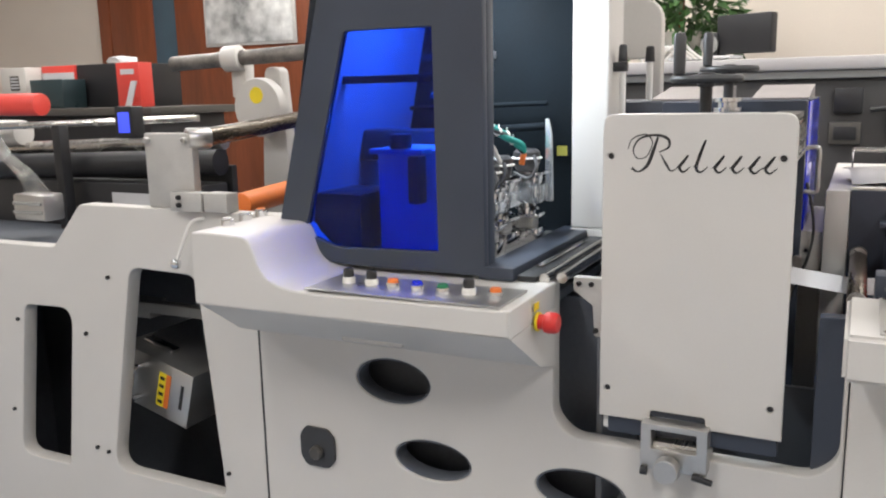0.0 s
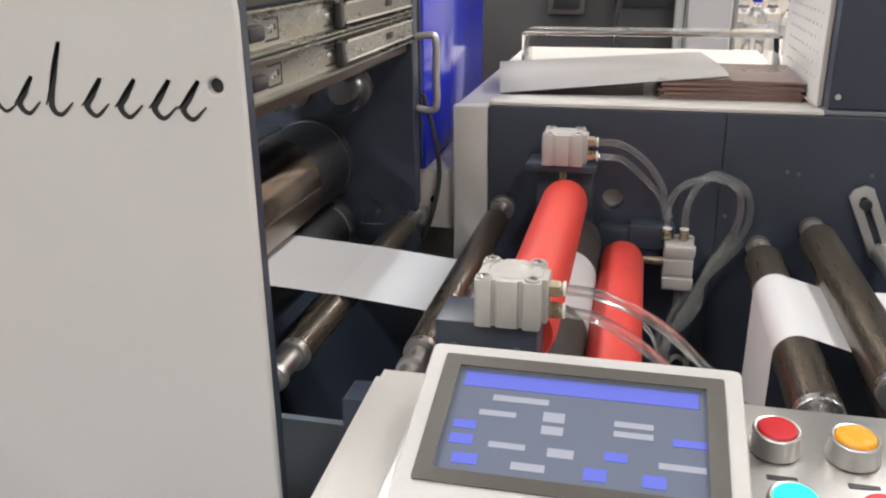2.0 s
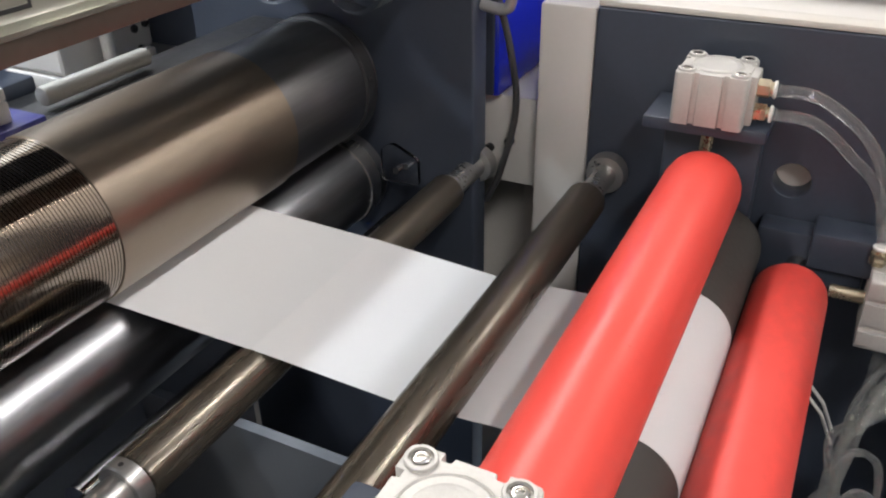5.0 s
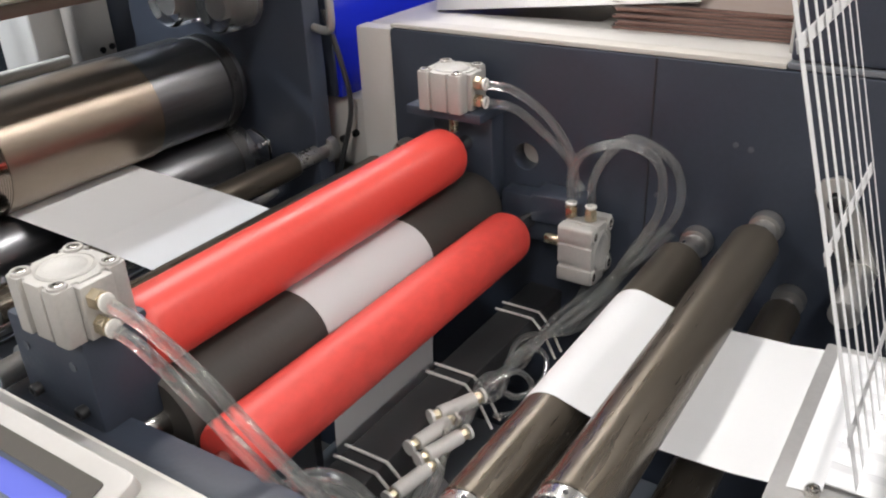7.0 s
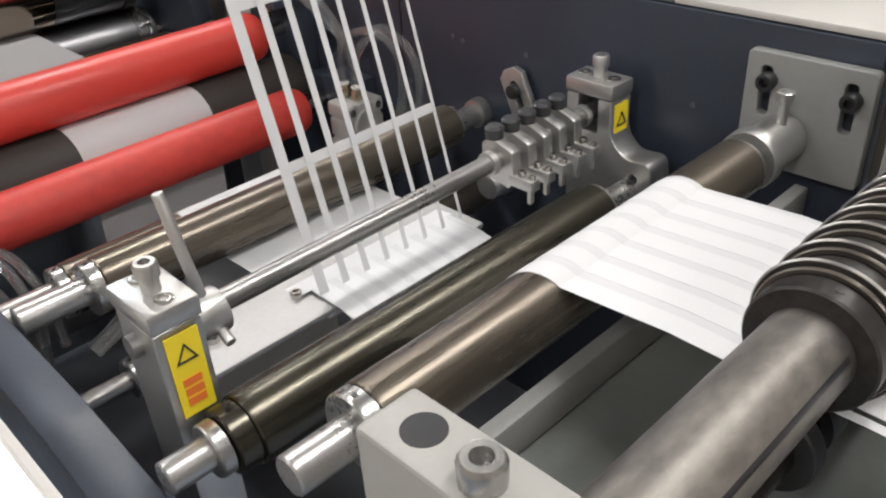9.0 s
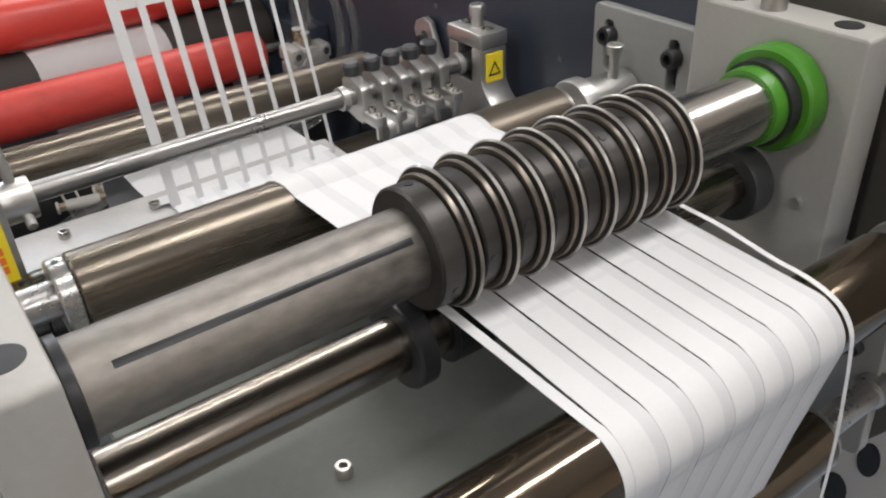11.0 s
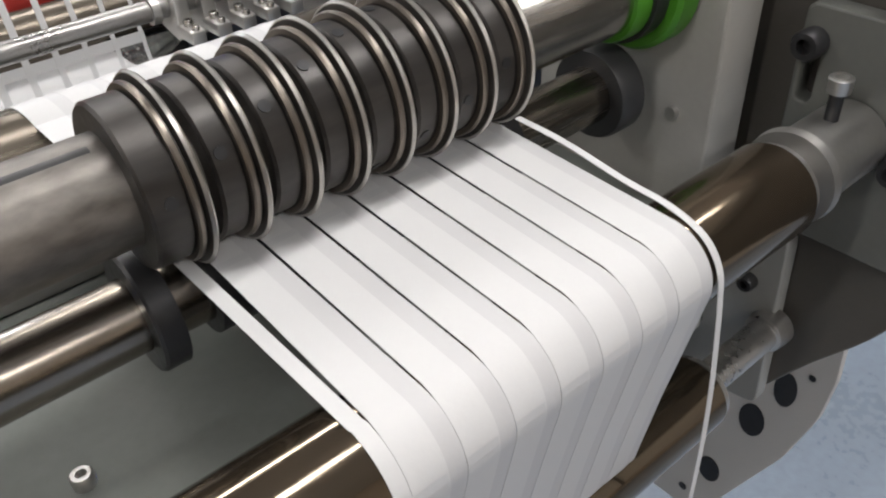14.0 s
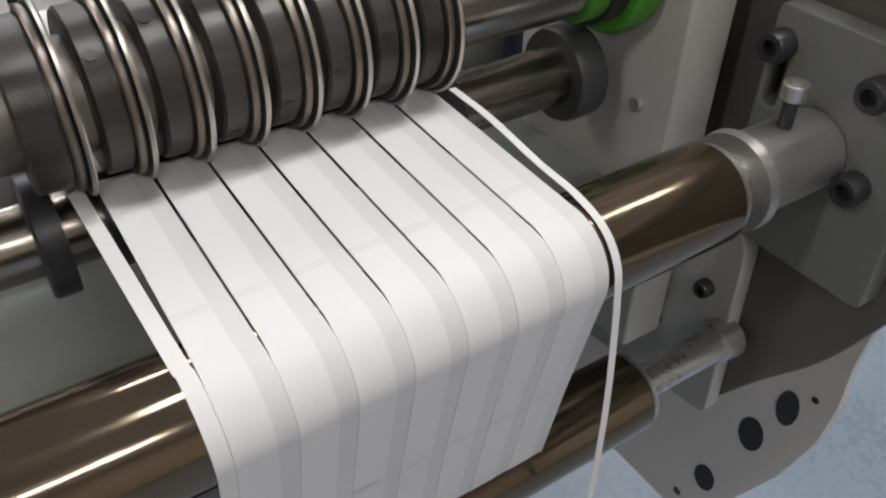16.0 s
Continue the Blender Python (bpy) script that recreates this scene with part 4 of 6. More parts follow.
clamp = thing("shaft_clamp", "bright aluminium clamp collar with an upright screw on the roller end", "clamp")
part("collar", lathe([(0.416, 0.010), (0.416, 0.0185), (0.418, 0.0195), (0.426, 0.0195), (0.427, 0.0160), (0.4635, 0.0160), (0.4635, 0.010)], 40, None, "Y", (R7[0], 0, R7[1])), STEEL_DULL, clamp)
part("screw", rod((R7[0] + 0.004, 0.449, R7[1] + 0.013), (R7[0] + 0.004, 0.449, 1.101), 0.0032, 14), STEEL_DULL, clamp)
part("screw_head", lathe([(0, 0.0052), (0.0055, 0.0055), (0.006, 0.0048), (0.006, 0.003), (0.004, 0.0028), (0.004, 0.0001)], 20, None, "Z", (R7[0] + 0.004, 0.449, 1.1005)), STEEL_DULL, clamp)
sp = thing("slotted_plate", "grey slotted mounting plate with two black bolts", "bracket")
part("plate", plate(rounded([(0.940, 1.045), (1.022, 1.045), (1.022, 1.122), (0.940, 1.122)], 0.004),
                    [rounded([(0.950, 1.080), (0.958, 1.080), (0.958, 1.113), (0.950, 1.113)], 0.0038), rounded([(1.004, 1.080), (1.012, 1.080), (1.012, 1.113), (1.004, 1.113)], 0.0038)], 0.466, 0.4745, 0.0008), GREY, sp)
cap_screw(0.956, 0.466, 1.104, sp, 0.0062)
cap_screw(1.010, 0.466, 1.103, sp, 0.0062)


# ---------------------------------------------------------------- control console
HMIGREY = material("light_grey_plastic", (0.50, 0.485, 0.465), 0.4, 0, 0.05, 20, 260, 0.04)
SL = math.atan2(0.014, 0.162)
con = thing("control_console", "cream painted control console with a sloping button panel", "control console")
CX0, CX1 = 0.334, 1.00
prof = [(-0.150, 0.968), (-0.150, 1.0290), (0.012, 1.0430), (0.012, 0.968)]
bm = bmesh.new()
a = [bm.verts.new((CX0, y, z)) for y, z in prof]
b = [bm.verts.new((CX1, y, z)) for y, z in prof]
bm.faces.new(a)
bm.faces.new(b[::-1])
for i in range(len(prof)):
    bm.faces.new((a[i], b[i], b[(i + 1) % len(prof)], a[(i + 1) % len(prof)]))
bmesh.ops.bevel(bm, geom=bm.edges[:], offset=0.006, segments=3, affect="EDGES")
part("housing", bm, CREAM, con)
part("leg", box(0.346, 0.585, -0.010, 0.033, 0.0, 0.964, 0.003), CREAM, con)
# dark panel put in for the shade of the console's recess
part("recess_shade_panel", box(0.590, 0.995, 0.010, 0.032, 0.35, 0.905, 0.002), INSIDE, con)
part("lever_handle", box(0.462, 0.480, -0.030, -0.014, 0.845, 0.915, 0.006), BLACKP, con, "black plastic lever handle")
CM = Matrix.Translation((0, -0.150, 1.0290)) @ pose(0, 0, 0, math.degrees(SL), 0, 0)   # the sloping face: x, along the slope, out of it


def on_slope(bm):
    if isinstance(bm, bpy.types.Mesh):
        bm.transform(CM)
        return bm
    bmesh.ops.transform(bm, matrix=CM, verts=bm.verts)
    return bm


part("button_plate", on_slope(box(0.373, 0.985, 0.012, 0.156, 0.0002, 0.0026, 0.0008)), STEEL_DULL, con, "brushed aluminium button plate")
for xx in (0.380, 0.565, 0.70):
    for yy in (0.019, 0.149):
        part("plate_screw", on_slope(rod((xx, yy, 0.0026), (xx, yy, 0.0038), 0.0032, 16, 0.0004)), STEEL, con)


def push_button(x, y, color, lit, label):
    t = thing("push_button", label, "push button", "push buttons")
    part("bezel", on_slope(lathe([(0.003, 0.0140), (0.004, 0.0146), (0.009, 0.0138), (0.016, 0.0134), (0.017, 0.0126), (0.0165, 0.0112), (0.012, 0.0110)], 36, None, "Z", (x, y, 0))), STEEL_DULL, t)
    m = glowing("lit_" + label.split()[0], color, 1.2) if lit else material("cap_" + label.split()[0], color, 0.3, 0, 0.08, 30, 200, 0.02)
    part("cap", on_slope(lathe([(0.010, 0.0108), (0.0168, 0.0108), (0.0178, 0.0100), (0.0180, 0.0001)], 32, None, "Z", (x, y, 0))), m, t)
    return t


push_button(0.5845, 0.114, (0.5, 0.012, 0.02), False, "dark red push button with a chrome bezel")
push_button(0.6255, 0.114, (0.85, 0.33, 0.01), False, "orange push button with a chrome bezel")
push_button(0.6665, 0.115, (0.02, 0.30, 0.16), False, "green push button with a chrome bezel")
push_button(0.5865, 0.057, (0.0, 0.62, 0.50), True, "turquoise lit push button with a chrome bezel")
push_button(0.6280, 0.057, (0.5, 0.012, 0.02), False, "crimson push button with a chrome bezel")
push_button(0.6690, 0.058, (0.5, 0.012, 0.02), False, "crimson push button with a chrome bezel")
for x, y in ((0.5855, 0.086), (0.627, 0.087), (0.587, 0.032), (0.629, 0.033)):
    part("lettering_bar", on_slope(box(x - 0.008, x + 0.008, y, y + 0.004, 0.0027, 0.0030, 0)), INK, con)

hmi = thing("touch_screen", "grey touch screen panel with a lit blue and white display", "touch screen")
HM = Matrix.Translation((0.383, -0.1350, 1.0380)) @ pose(0, 0, 0, 17.4, 0, 0)


def on_hmi(bm):
    if isinstance(bm, bpy.types.Mesh):
        bm.transform(HM)
        return bm
    bmesh.ops.transform(bm, matrix=HM, verts=bm.verts)
    return bm


HW, HH = 0.181, 0.120
part("back_case", on_hmi(box(0.012, HW - 0.012, 0.010, HH - 0.008, -0.030, -0.001, 0.002)), DARKGREY, hmi)
part("bezel", on_hmi(plate(rounded([(0, 0), (HW, 0), (HW, HH), (0, HH)], 0.005), [rounded([(0.018, 0.024), (HW - 0.018, 0.024), (HW - 0.018, HH - 0.016), (0.018, HH - 0.016)], 0.001)], 0, 0.008, 0.0012,
                            Matrix.Translation((0, 0, 0.004)))), HMIGREY, hmi)
part("inner_frame", on_hmi(plate(rounded([(0.010, 0.017), (HW - 0.010, 0.017), (HW - 0.010, HH - 0.009), (0.010, HH - 0.009)], 0.002),
                                  [rounded([(0.020, 0.026), (HW - 0.020, 0.026), (HW - 0.020, HH - 0.018), (0.020, HH - 0.018)], 0.001)], 0, 0.001, 0.0002, Matrix.Translation((0, 0, 0.0087)))), DARKGREY, hmi)
SCREEN = glowing("screen_blue_grey", (0.105, 0.120, 0.160), 0.40)
part("display", on_hmi(box(0.0185, HW - 0.0185, 0.0245, HH - 0.0165, 0.004, 0.0055, 0)), SCREEN, hmi, "glowing display with blue bars and pale fields")
S1M, S2M = glowing("screen_blue", (0.10, 0.12, 0.45), 0.42), glowing("screen_pale", (0.27, 0.28, 0.33), 0.35)
for lit in (SCREEN, S1M, S2M):
    lit.node_tree.nodes["Principled BSDF"].inputs["Roughness"].default_value = 0.07
part("header_bar", on_hmi(box(0.024, HW - 0.024, HH - 0.031, HH - 0.0195, 0.0056, 0.0059, 0)), S1M, hmi)
# fields on the display: along, up, width, height, pale or blue
for u, v, w, h, lit in ((0.043, 0.0795, 0.032, 0.0045, S2M), (0.037, 0.068, 0.021, 0.004, S2M), (0.073, 0.068, 0.012, 0.007, S2M), (0.073, 0.059, 0.012, 0.006, S2M), (0.112, 0.070, 0.021, 0.004, S2M),
                        (0.112, 0.063, 0.021, 0.004, S2M), (0.143, 0.061, 0.018, 0.005, S1M), (0.024, 0.057, 0.013, 0.006, S1M), (0.024, 0.046, 0.013, 0.007, S1M), (0.046, 0.046, 0.020, 0.004, S2M),
                        (0.078, 0.044, 0.014, 0.006, S2M), (0.108, 0.046, 0.012, 0.006, S1M), (0.136, 0.045, 0.024, 0.004, S2M), (0.028, 0.033, 0.014, 0.007, S1M), (0.060, 0.033, 0.018, 0.005, S2M),
                        (0.098, 0.032, 0.012, 0.008, S1M), (0.128, 0.032, 0.012, 0.008, S1M)):
    part("screen_field", on_hmi(box(u, u + w, v, v + h, 0.0056, 0.0059, 0)), lit, hmi)


# ---------------------------------------------------------------- die cutting station
die = thing("die_station", "die cutting station with a cream front cover between dark side plates", "machine unit")
part("near_plate", plate(rounded([(0.0, 0.79), (0.2545, 0.79), (0.2545, 1.29), (0.0, 1.29)], 0.004), [], 0.001, 0.021, 0.001), NAVY, die)
part("far_plate", plate(rounded([(-0.02, 0.60), (0.245, 0.60), (0.245, 1.305), (-0.02, 1.305)], 0.006), [], 0.446, 0.470, 0.0015), NAVY, die)
# hidden block added so the die cylinder's top mirrors something dark
part("reflected_die_block", box(0.060, 0.165, 0.030, 0.440, 1.235, 1.285, 0.003), NAVY, die)
# lifted tone here too, for the light the die interior lacks
part("back_panel", box(-0.03, -0.02, 0.04, 0.44, 0.6, 1.0, 0.001), NAVY_TOP, die)
cov = part("front_cover", plate(rounded([(-0.0125, 0.8185), (0.068, 0.8185), (0.068, 0.838), (0.152, 0.838), (0.152, 0.8185), (0.2605, 0.8185), (0.2605, 1.2965), (-0.0125, 1.2965)], [0.002, 0.001, 0.006, 0.006, 0.001, 0.002, 0.020, 0.020]),
                                [circle(hx, hz, 0.0048, 20) for hx in (0, 0.243) for hz in (0.866, 1.233)], -0.0075, 0.0, 0.002), CREAM, die, "cream painted front cover with a dark script emblem")
for hx in (0, 0.243):
    for hz in (0.866, 1.233):
        part("cover_screw", rod((hx, -0.0035, hz), (hx, 0.002, hz), 0.0046, 18), BLACK, cov)


def stroke(points, widths, parent):
    """A flat brush stroke of changing width on the cover."""
    bm = bmesh.new()
    pts = spline([(x, 0, z) for x, z in points], 8)
    n = len(pts)
    rows = []
    for i, p in enumerate(pts):
        d = (pts[min(i + 1, n - 1)] - pts[max(i - 1, 0)]).normalized()
        u = i / (n - 1) * (len(widths) - 1)
        j = min(int(u), len(widths) - 2)
        w = (widths[j] + (widths[j + 1] - widths[j]) * (u - j)) / 2
        s = Vector((-d.z, 0, d.x)) * w
        rows.append((bm.verts.new((p + s) + Vector((0, -0.0079, 0))), bm.verts.new((p - s) + Vector((0, -0.0079, 0)))))
    for a, b in zip(rows, rows[1:]):
        bm.faces.new((a[0], b[0], b[1], a[1]))
    return part("emblem_stroke", bm, INK, parent)


EX, EZ = 0.022, 1.214
flourish = [([(0.004, 0.030), (0.010, 0.045), (0.030, 0.052), (0.040, 0.040), (0.032, 0.020), (0.018, 0.017), (0.012, 0.030), (0.022, 0.046), (0.045, 0.051), (0.062, 0.046), (0.064, 0.034), (0.050, 0.026)], (0.0012, 0.0020, 0.0014, 0.0016, 0.0032, 0.0044, 0.0016)),
            ([(0.048, 0.048), (0.041, 0.026), (0.033, 0.006), (0.020, -0.003), (0.010, 0.002)], (0.0034, 0.0052, 0.0050, 0.0024, 0.0042)),
            ([(0.052, 0.024), (0.060, 0.010), (0.068, -0.001), (0.078, 0.004)], (0.001, 0.0034, 0.0026, 0.0010))]
# a row of plain slanted loops of one height, one of them tall
for k, (x, h) in enumerate(((0.080, 0.022), (0.104, 0.044), (0.130, 0.022), (0.154, 0.022), (0.178, 0.022), (0.198, 0.022))):
    flourish.append(([(x - 0.004, 0.004), (x + 0.008, h * 0.75), (x + 0.012, h), (x + 0.005, h * 0.55), (x, 0.004), (x + 0.006, -0.002), (x + 0.016, 0.006)], (0.0012, 0.0018, 0.0026, 0.0048, 0.0046, 0.0030, 0.0012)))
for pts, ws in flourish:
    stroke([(EX + x, EZ + z) for x, z in pts], ws, cov)


def drawer_slide(x, z, y0, y1):
    t = thing("drawer_slide", "zinc-plated telescopic drawer slide in the die station", "drawer slide", "drawer slides")
    h = 0.0150
    bm = bmesh.new()
    pr = [(0, -h), (0.0090, -h), (0.0105, -h + 0.0010), (0.0105, -h + 0.0024), (0.0085, -h + 0.0026), (0.0050, -h + 0.0042), (0.0040, -h + 0.0060),
          (0.0040, h - 0.0050), (0.0052, h - 0.0030), (0.0075, h - 0.0016), (0.0075, h), (0, h)]
    a = [bm.verts.new((x + px, y0, z + pz)) for px, pz in pr]
    b = [bm.verts.new((x + px, y1, z + pz)) for px, pz in pr]
    bm.faces.new(a)
    bm.faces.new(b[::-1])
    for i in range(len(pr)):
        bm.faces.new((a[i], b[i], b[(i + 1) % len(pr)], a[(i + 1) % len(pr)]))
    part("outer_rail", bm, ZINC, t)
    inner = part("inner_rail", plate(rounded([(-0.0090, y0 + 0.190), (0.0090, y0 + 0.190), (0.0090, y1), (-0.0090, y1)], 0.002), [], -0.0016, 0.0016, 0.0006,
                                     Matrix.Translation((x + 0.0062, 0, z)) @ Matrix(((0, 0, 1, 0), (0, 1, 0, 0), (1, 0, 0, 0), (0, 0, 0, 1)))), ZINC, t)
    part("rail_bead", rod((x + 0.0082, y0 + 0.198, z + 0.0082), (x + 0.0082, y1, z + 0.0082), 0.0014, 10), CHROME, inner)
    part("rail_bead", rod((x + 0.0082, y0 + 0.198, z - 0.0082), (x + 0.0082, y1, z - 0.0082), 0.0014, 10), CHROME, inner)
    part("screw", rod((x + 0.0072, y0 + 0.240, z - 0.0035), (x + 0.0090, y0 + 0.240, z - 0.0035), 0.0020, 14, 0.0004), STEEL, inner)
    part("slot", box(x + 0.0072, x + 0.0084, y0 + 0.318, y0 + 0.340, z - 0.0025, z + 0.0040, 0.0005), BLACK, inner)
    part("clip", box(x + 0.0042, x + 0.0112, y0 + 0.180, y0 + 0.1895, z - 0.0105, z + 0.0095, 0.0015), BLACKP, t, "black plastic latch clip")
    part("stop_block", box(x + 0.0042, x + 0.0135, y0 + 0.002, y0 + 0.026, z - 0.0050, z + 0.0058, 0.003), BLACKP, t, "black plastic stop block")
    for yy in (0.051, 0.164):
        part("rivet", lathe([(0.0040, 0.0036), (0.0056, 0.0030), (0.0064, 0.0014), (0.0064, 0.0001)], 18, None, "X", (x, y0 + yy, z + 0.0005)), CHROME, t)
        for za in (0.0068, -0.0080):
            part("slot_mark", box(x + 0.0038, x + 0.0044, y0 + yy - 0.008, y0 + yy + 0.0155, z + za, z + za + 0.0016, 0), BLACK, t)
        part("slot_mark", box(x + 0.0038, x + 0.0044, y0 + yy + 0.0144, y0 + yy + 0.0156, z - 0.0064, z + 0.0068, 0), BLACK, t)
        part("pin_hole", box(x + 0.0038, x + 0.0044, y0 + yy + 0.0085, y0 + yy + 0.0105, z - 0.0010, z + 0.0035, 0), BLACK, t)
    return t


drawer_slide(0.237, 1.2265, 0.030, 0.445)
drawer_slide(0.237, 1.2585, 0.030, 0.445)
part("top_rail", box(0.196, 0.2400, 0.030, 0.4455, 1.2755, 1.2860, 0.001), DARKGREY, die, "dark brown rail over the drawer slides")
part("slide_support", box(0.196, 0.2385, 0.030, 0.4455, 1.2005, 1.2110, 0.001), material("brown_oxidised_steel", (0.13, 0.105, 0.088), 0.4, 0.5, 0.15, 12, 240, 0.08), die, "brownish steel rail under the drawer slides")
grip = tagged(part("pull_handle", sweep([(0.246, 0.458, 1.216), (0.262, 0.458, 1.218), (0.269, 0.458, 1.212), (0.269, 0.458, 1.175), (0.269, 0.458, 1.140), (0.262, 0.458, 1.133), (0.246, 0.458, 1.135)], 0.0042, 12, 6), STEEL_DULL),
              "bent steel pull handle on the dark plate", "handle")
gate = thing("guide_clip", "clear acrylic sensor bracket beside the die cylinder", "bracket")
part("plate", plate(rounded([(0.190, 1.01), (0.222, 1.01), (0.222, 1.032), (0.200, 1.042), (0.190, 1.036)], 0.004), [], 0.398, 0.402, 0.0006), ACRYLIC, gate)
for xx, zz in ((0.205, 1.022), (0.214, 1.027)):
    part("screw", rod((xx, 0.394, zz), (xx, 0.403, zz), 0.0026, 14), CHROME, gate)
clear = thing("adjusting_knobs", "pair of clear round bearing covers above the die cylinder", "cover")
for xx in (0.100, 0.172):
    part("cover", lathe([(0.400, 0.001), (0.400, 0.024), (0.404, 0.027), (0.44, 0.027), (0.442, 0.001)], 36, None, "Y", (xx, 0, 1.160)), ACRYLIC, clear)
    part("core", lathe([(0.405, 0.001), (0.405, 0.014), (0.444, 0.014), (0.444, 0.001)], 28, None, "Y", (xx, 0, 1.160)), GREY, clear)
sens = thing("print_sensor", "small white sensor block with a round knob on a blue plate", "sensor")
part("foot", box(0.050, 0.092, 0.120, 0.200, 1.112, 1.118, 0.001), BLUE_D, sens)
part("carrier", box(0.052, 0.088, 0.05, 0.44, 1.098, 1.1115, 0.002), BLACK, sens, "dark carrier rail behind the die cylinder")
part("connector", rod((0.072, 0.215, 1.1205), (0.072, 0.300, 1.1205), 0.006, 16, 0.001), GREY, sens)
part("block", box(0.058, 0.084, 0.135, 0.185, 1.1305, 1.138, 0.0015), WHITEP, sens)
for yy in (0.135, 0.175):
    part("block_leg", box(0.058, 0.084, yy, yy + 0.010, 1.1182, 1.1303, 0.001), WHITEP, sens)
part("knob", rod((0.071, 0.160, 1.1382), (0.071, 0.160, 1.156), 0.0085, 24, 0.001), WHITEP, sens)

press = thing("pressure_gauge_block", "grey pressure adjusting block with a knurled knob under the cover", "adjuster")
part("yoke", plate(rounded([(0.060, 0.752), (0.160, 0.752), (0.160, 0.826), (0.060, 0.826)], 0.003), [rounded([(0.076, 0.786), (0.144, 0.786), (0.144, 0.816), (0.076, 0.816)], 0.002)], -0.030, 0.030, 0.0015), STEEL_DULL, press)
part("scale", box(0.077, 0.143, -0.02, 0.02, 0.7865, 0.794, 0.001), STEEL, press)
part("knob", lathe([(-0.058, 0.001), (-0.058, 0.0175), (-0.056, 0.019), (-0.036, 0.019), (-0.034, 0.012), (-0.030, 0.012)], 32, None, "Y", (0.104, 0, 0.762)), STEEL_DULL, press)
part("pin", rod((0.062, -0.034, 0.750), (0.072, -0.034, 0.750), 0.007, 14), BLACK, press)
part("pin", rod((0.140, -0.034, 0.752), (0.170, -0.036, 0.748), 0.005, 14), BLACK, press)
for xx in (0.004, 0.236):
    tagged(part("spacer_block", box(xx - 0.012, xx + 0.014, 0.002, 0.03, 0.795, 0.8175, 0.002), WHITEP), "small white spacer block under the front cover", "spacer", "spacer blocks")

top_unit = thing("pressure_unit", "upright stays and a chrome flange above the die station", "machine unit")


def handwheel(x, y, z, base):
    """A black spoked handwheel with an upright crank handle, on a stem."""
    t = thing("handwheel", "black spoked handwheel with an upright crank handle", "handwheel", "handwheels", at=(x, y, z))
    bm = bmesh.new()
    R = 0.047
    ring = [[bm.verts.new(((R + 0.0065 * math.cos(b)) * math.cos(a), (R + 0.0065 * math.cos(b)) * math.sin(a), 0.0065 * math.sin(b))) for b in [2 * math.pi * q / 10 for q in range(10)]] for a in [2 * math.pi * p / 40 for p in range(40)]]
    for p in range(40):
        for q in range(10):
            bm.faces.new((ring[p][q], ring[(p + 1) % 40][q], ring[(p + 1) % 40][(q + 1) % 10], ring[p][(q + 1) % 10]))
    part("rim", bm, BLACKP, t)
    for k in range(3):
        a = radians(20 + 120 * k)
        part("spoke", rod((0, 0, -0.002), (R * math.cos(a), R * math.sin(a), 0), 0.0055, 12), BLACKP, t)
    part("hub", rod((0, 0, -0.012), (0, 0, 0.009), 0.013, 24, 0.002), BLACK, t)
    part("stem", rod((0, 0, base - z), (0, 0, -0.012), 0.009, 18), BLACK, t)
    part("crank_handle", lathe([(0.006, 0.006), (0.008, 0.0085), (0.060, 0.0095), (0.066, 0.007), (0.067, 0.0005)], 20, None, "Z", (-0.034, -0.033, 0)), BLACKP, t)
    return t


handwheel(0.125, 0.060, 1.345, 1.2855)
handwheel(0.110, 0.400, 1.364, 1.3125)
part("flange", lathe([(1.286, 0.001), (1.286, 0.028), (1.294, 0.028), (1.295, 0.020), (1.304, 0.020), (1.305, 0.026), (1.312, 0.026), (1.312, 0.001)], 32, None, "Z", (0.110, 0.400, 0)), CHROME, top_unit)
part("stay", rod((-0.093, 0.415, 1.0), (-0.093, 0.415, 1.385), 0.0065, 16), WHITEP, top_unit)
part("stay_cap", lathe([(1.385, 0.009), (1.415, 0.0078), (1.418, 0.006), (1.418, 0.0005)], 20, None, "Z", (-0.093, 0.415, 0)), BLACK, top_unit, "dark stay cap")
part("cross_stay", box(-0.128, -0.084, 0.405, 0.425, 1.366, 1.3845, 0.002), BLACK, top_unit)
back_stay = thing("guide_post", "pale upright post with a dark cap on the blue casing", "post")
part("post", rod((-0.108, 0.715, 1.3062), (-0.108, 0.715, 1.392), 0.0075, 16), WHITEP, back_stay)
part("cap", lathe([(1.392, 0.011), (1.424, 0.0095), (1.427, 0.007), (1.427, 0.0005)], 20, None, "Z", (-0.108, 0.715, 0)), BLACK, back_stay)

# ---------------------------------------------------------------- main cabinet with its ledge
cab = thing("machine_cabinet", "long cream painted machine cabinet with cut-outs and a control ledge", "machine cabinet")
front = [(-1.9, 0.10), (0.344, 0.10), (0.344, 0.985), (0.338, 0.985), (0.338, 0.800), (0.306, 0.768), (-0.062, 0.768), (-0.093, 0.800), (-0.093, 1.025), (-0.5, 1.03), (-0.60, 1.112), (-1.168, 1.112), (-1.263, 1.012), (-1.9, 1.005)]
rad = [0, 0, 0, 0, 0.02, 0.02, 0.02, 0.02, 0.004, 0, 0, 0.012, 0.012, 0]
opA = rounded([(-1.036, 0.982), (-0.852, 0.978), (-0.815, 0.540), (-0.815, 0.505), (-1.137, 0.505)], [0.03, 0.03, 0.02, 0.03, 0.05])
opB = rounded([(-1.384, 0.868), (-1.225, 0.874), (-1.285, 0.488), (-1.452, 0.488)], [0.02, 0.045, 0.01, 0.04])
OVALS = ((-0.400, 0.817, 0.078, 36, 0.043), (-0.322, 0.677, 0.078, 36, 0.038), (-0.046, 0.674, 0.078, 36, 0.038))
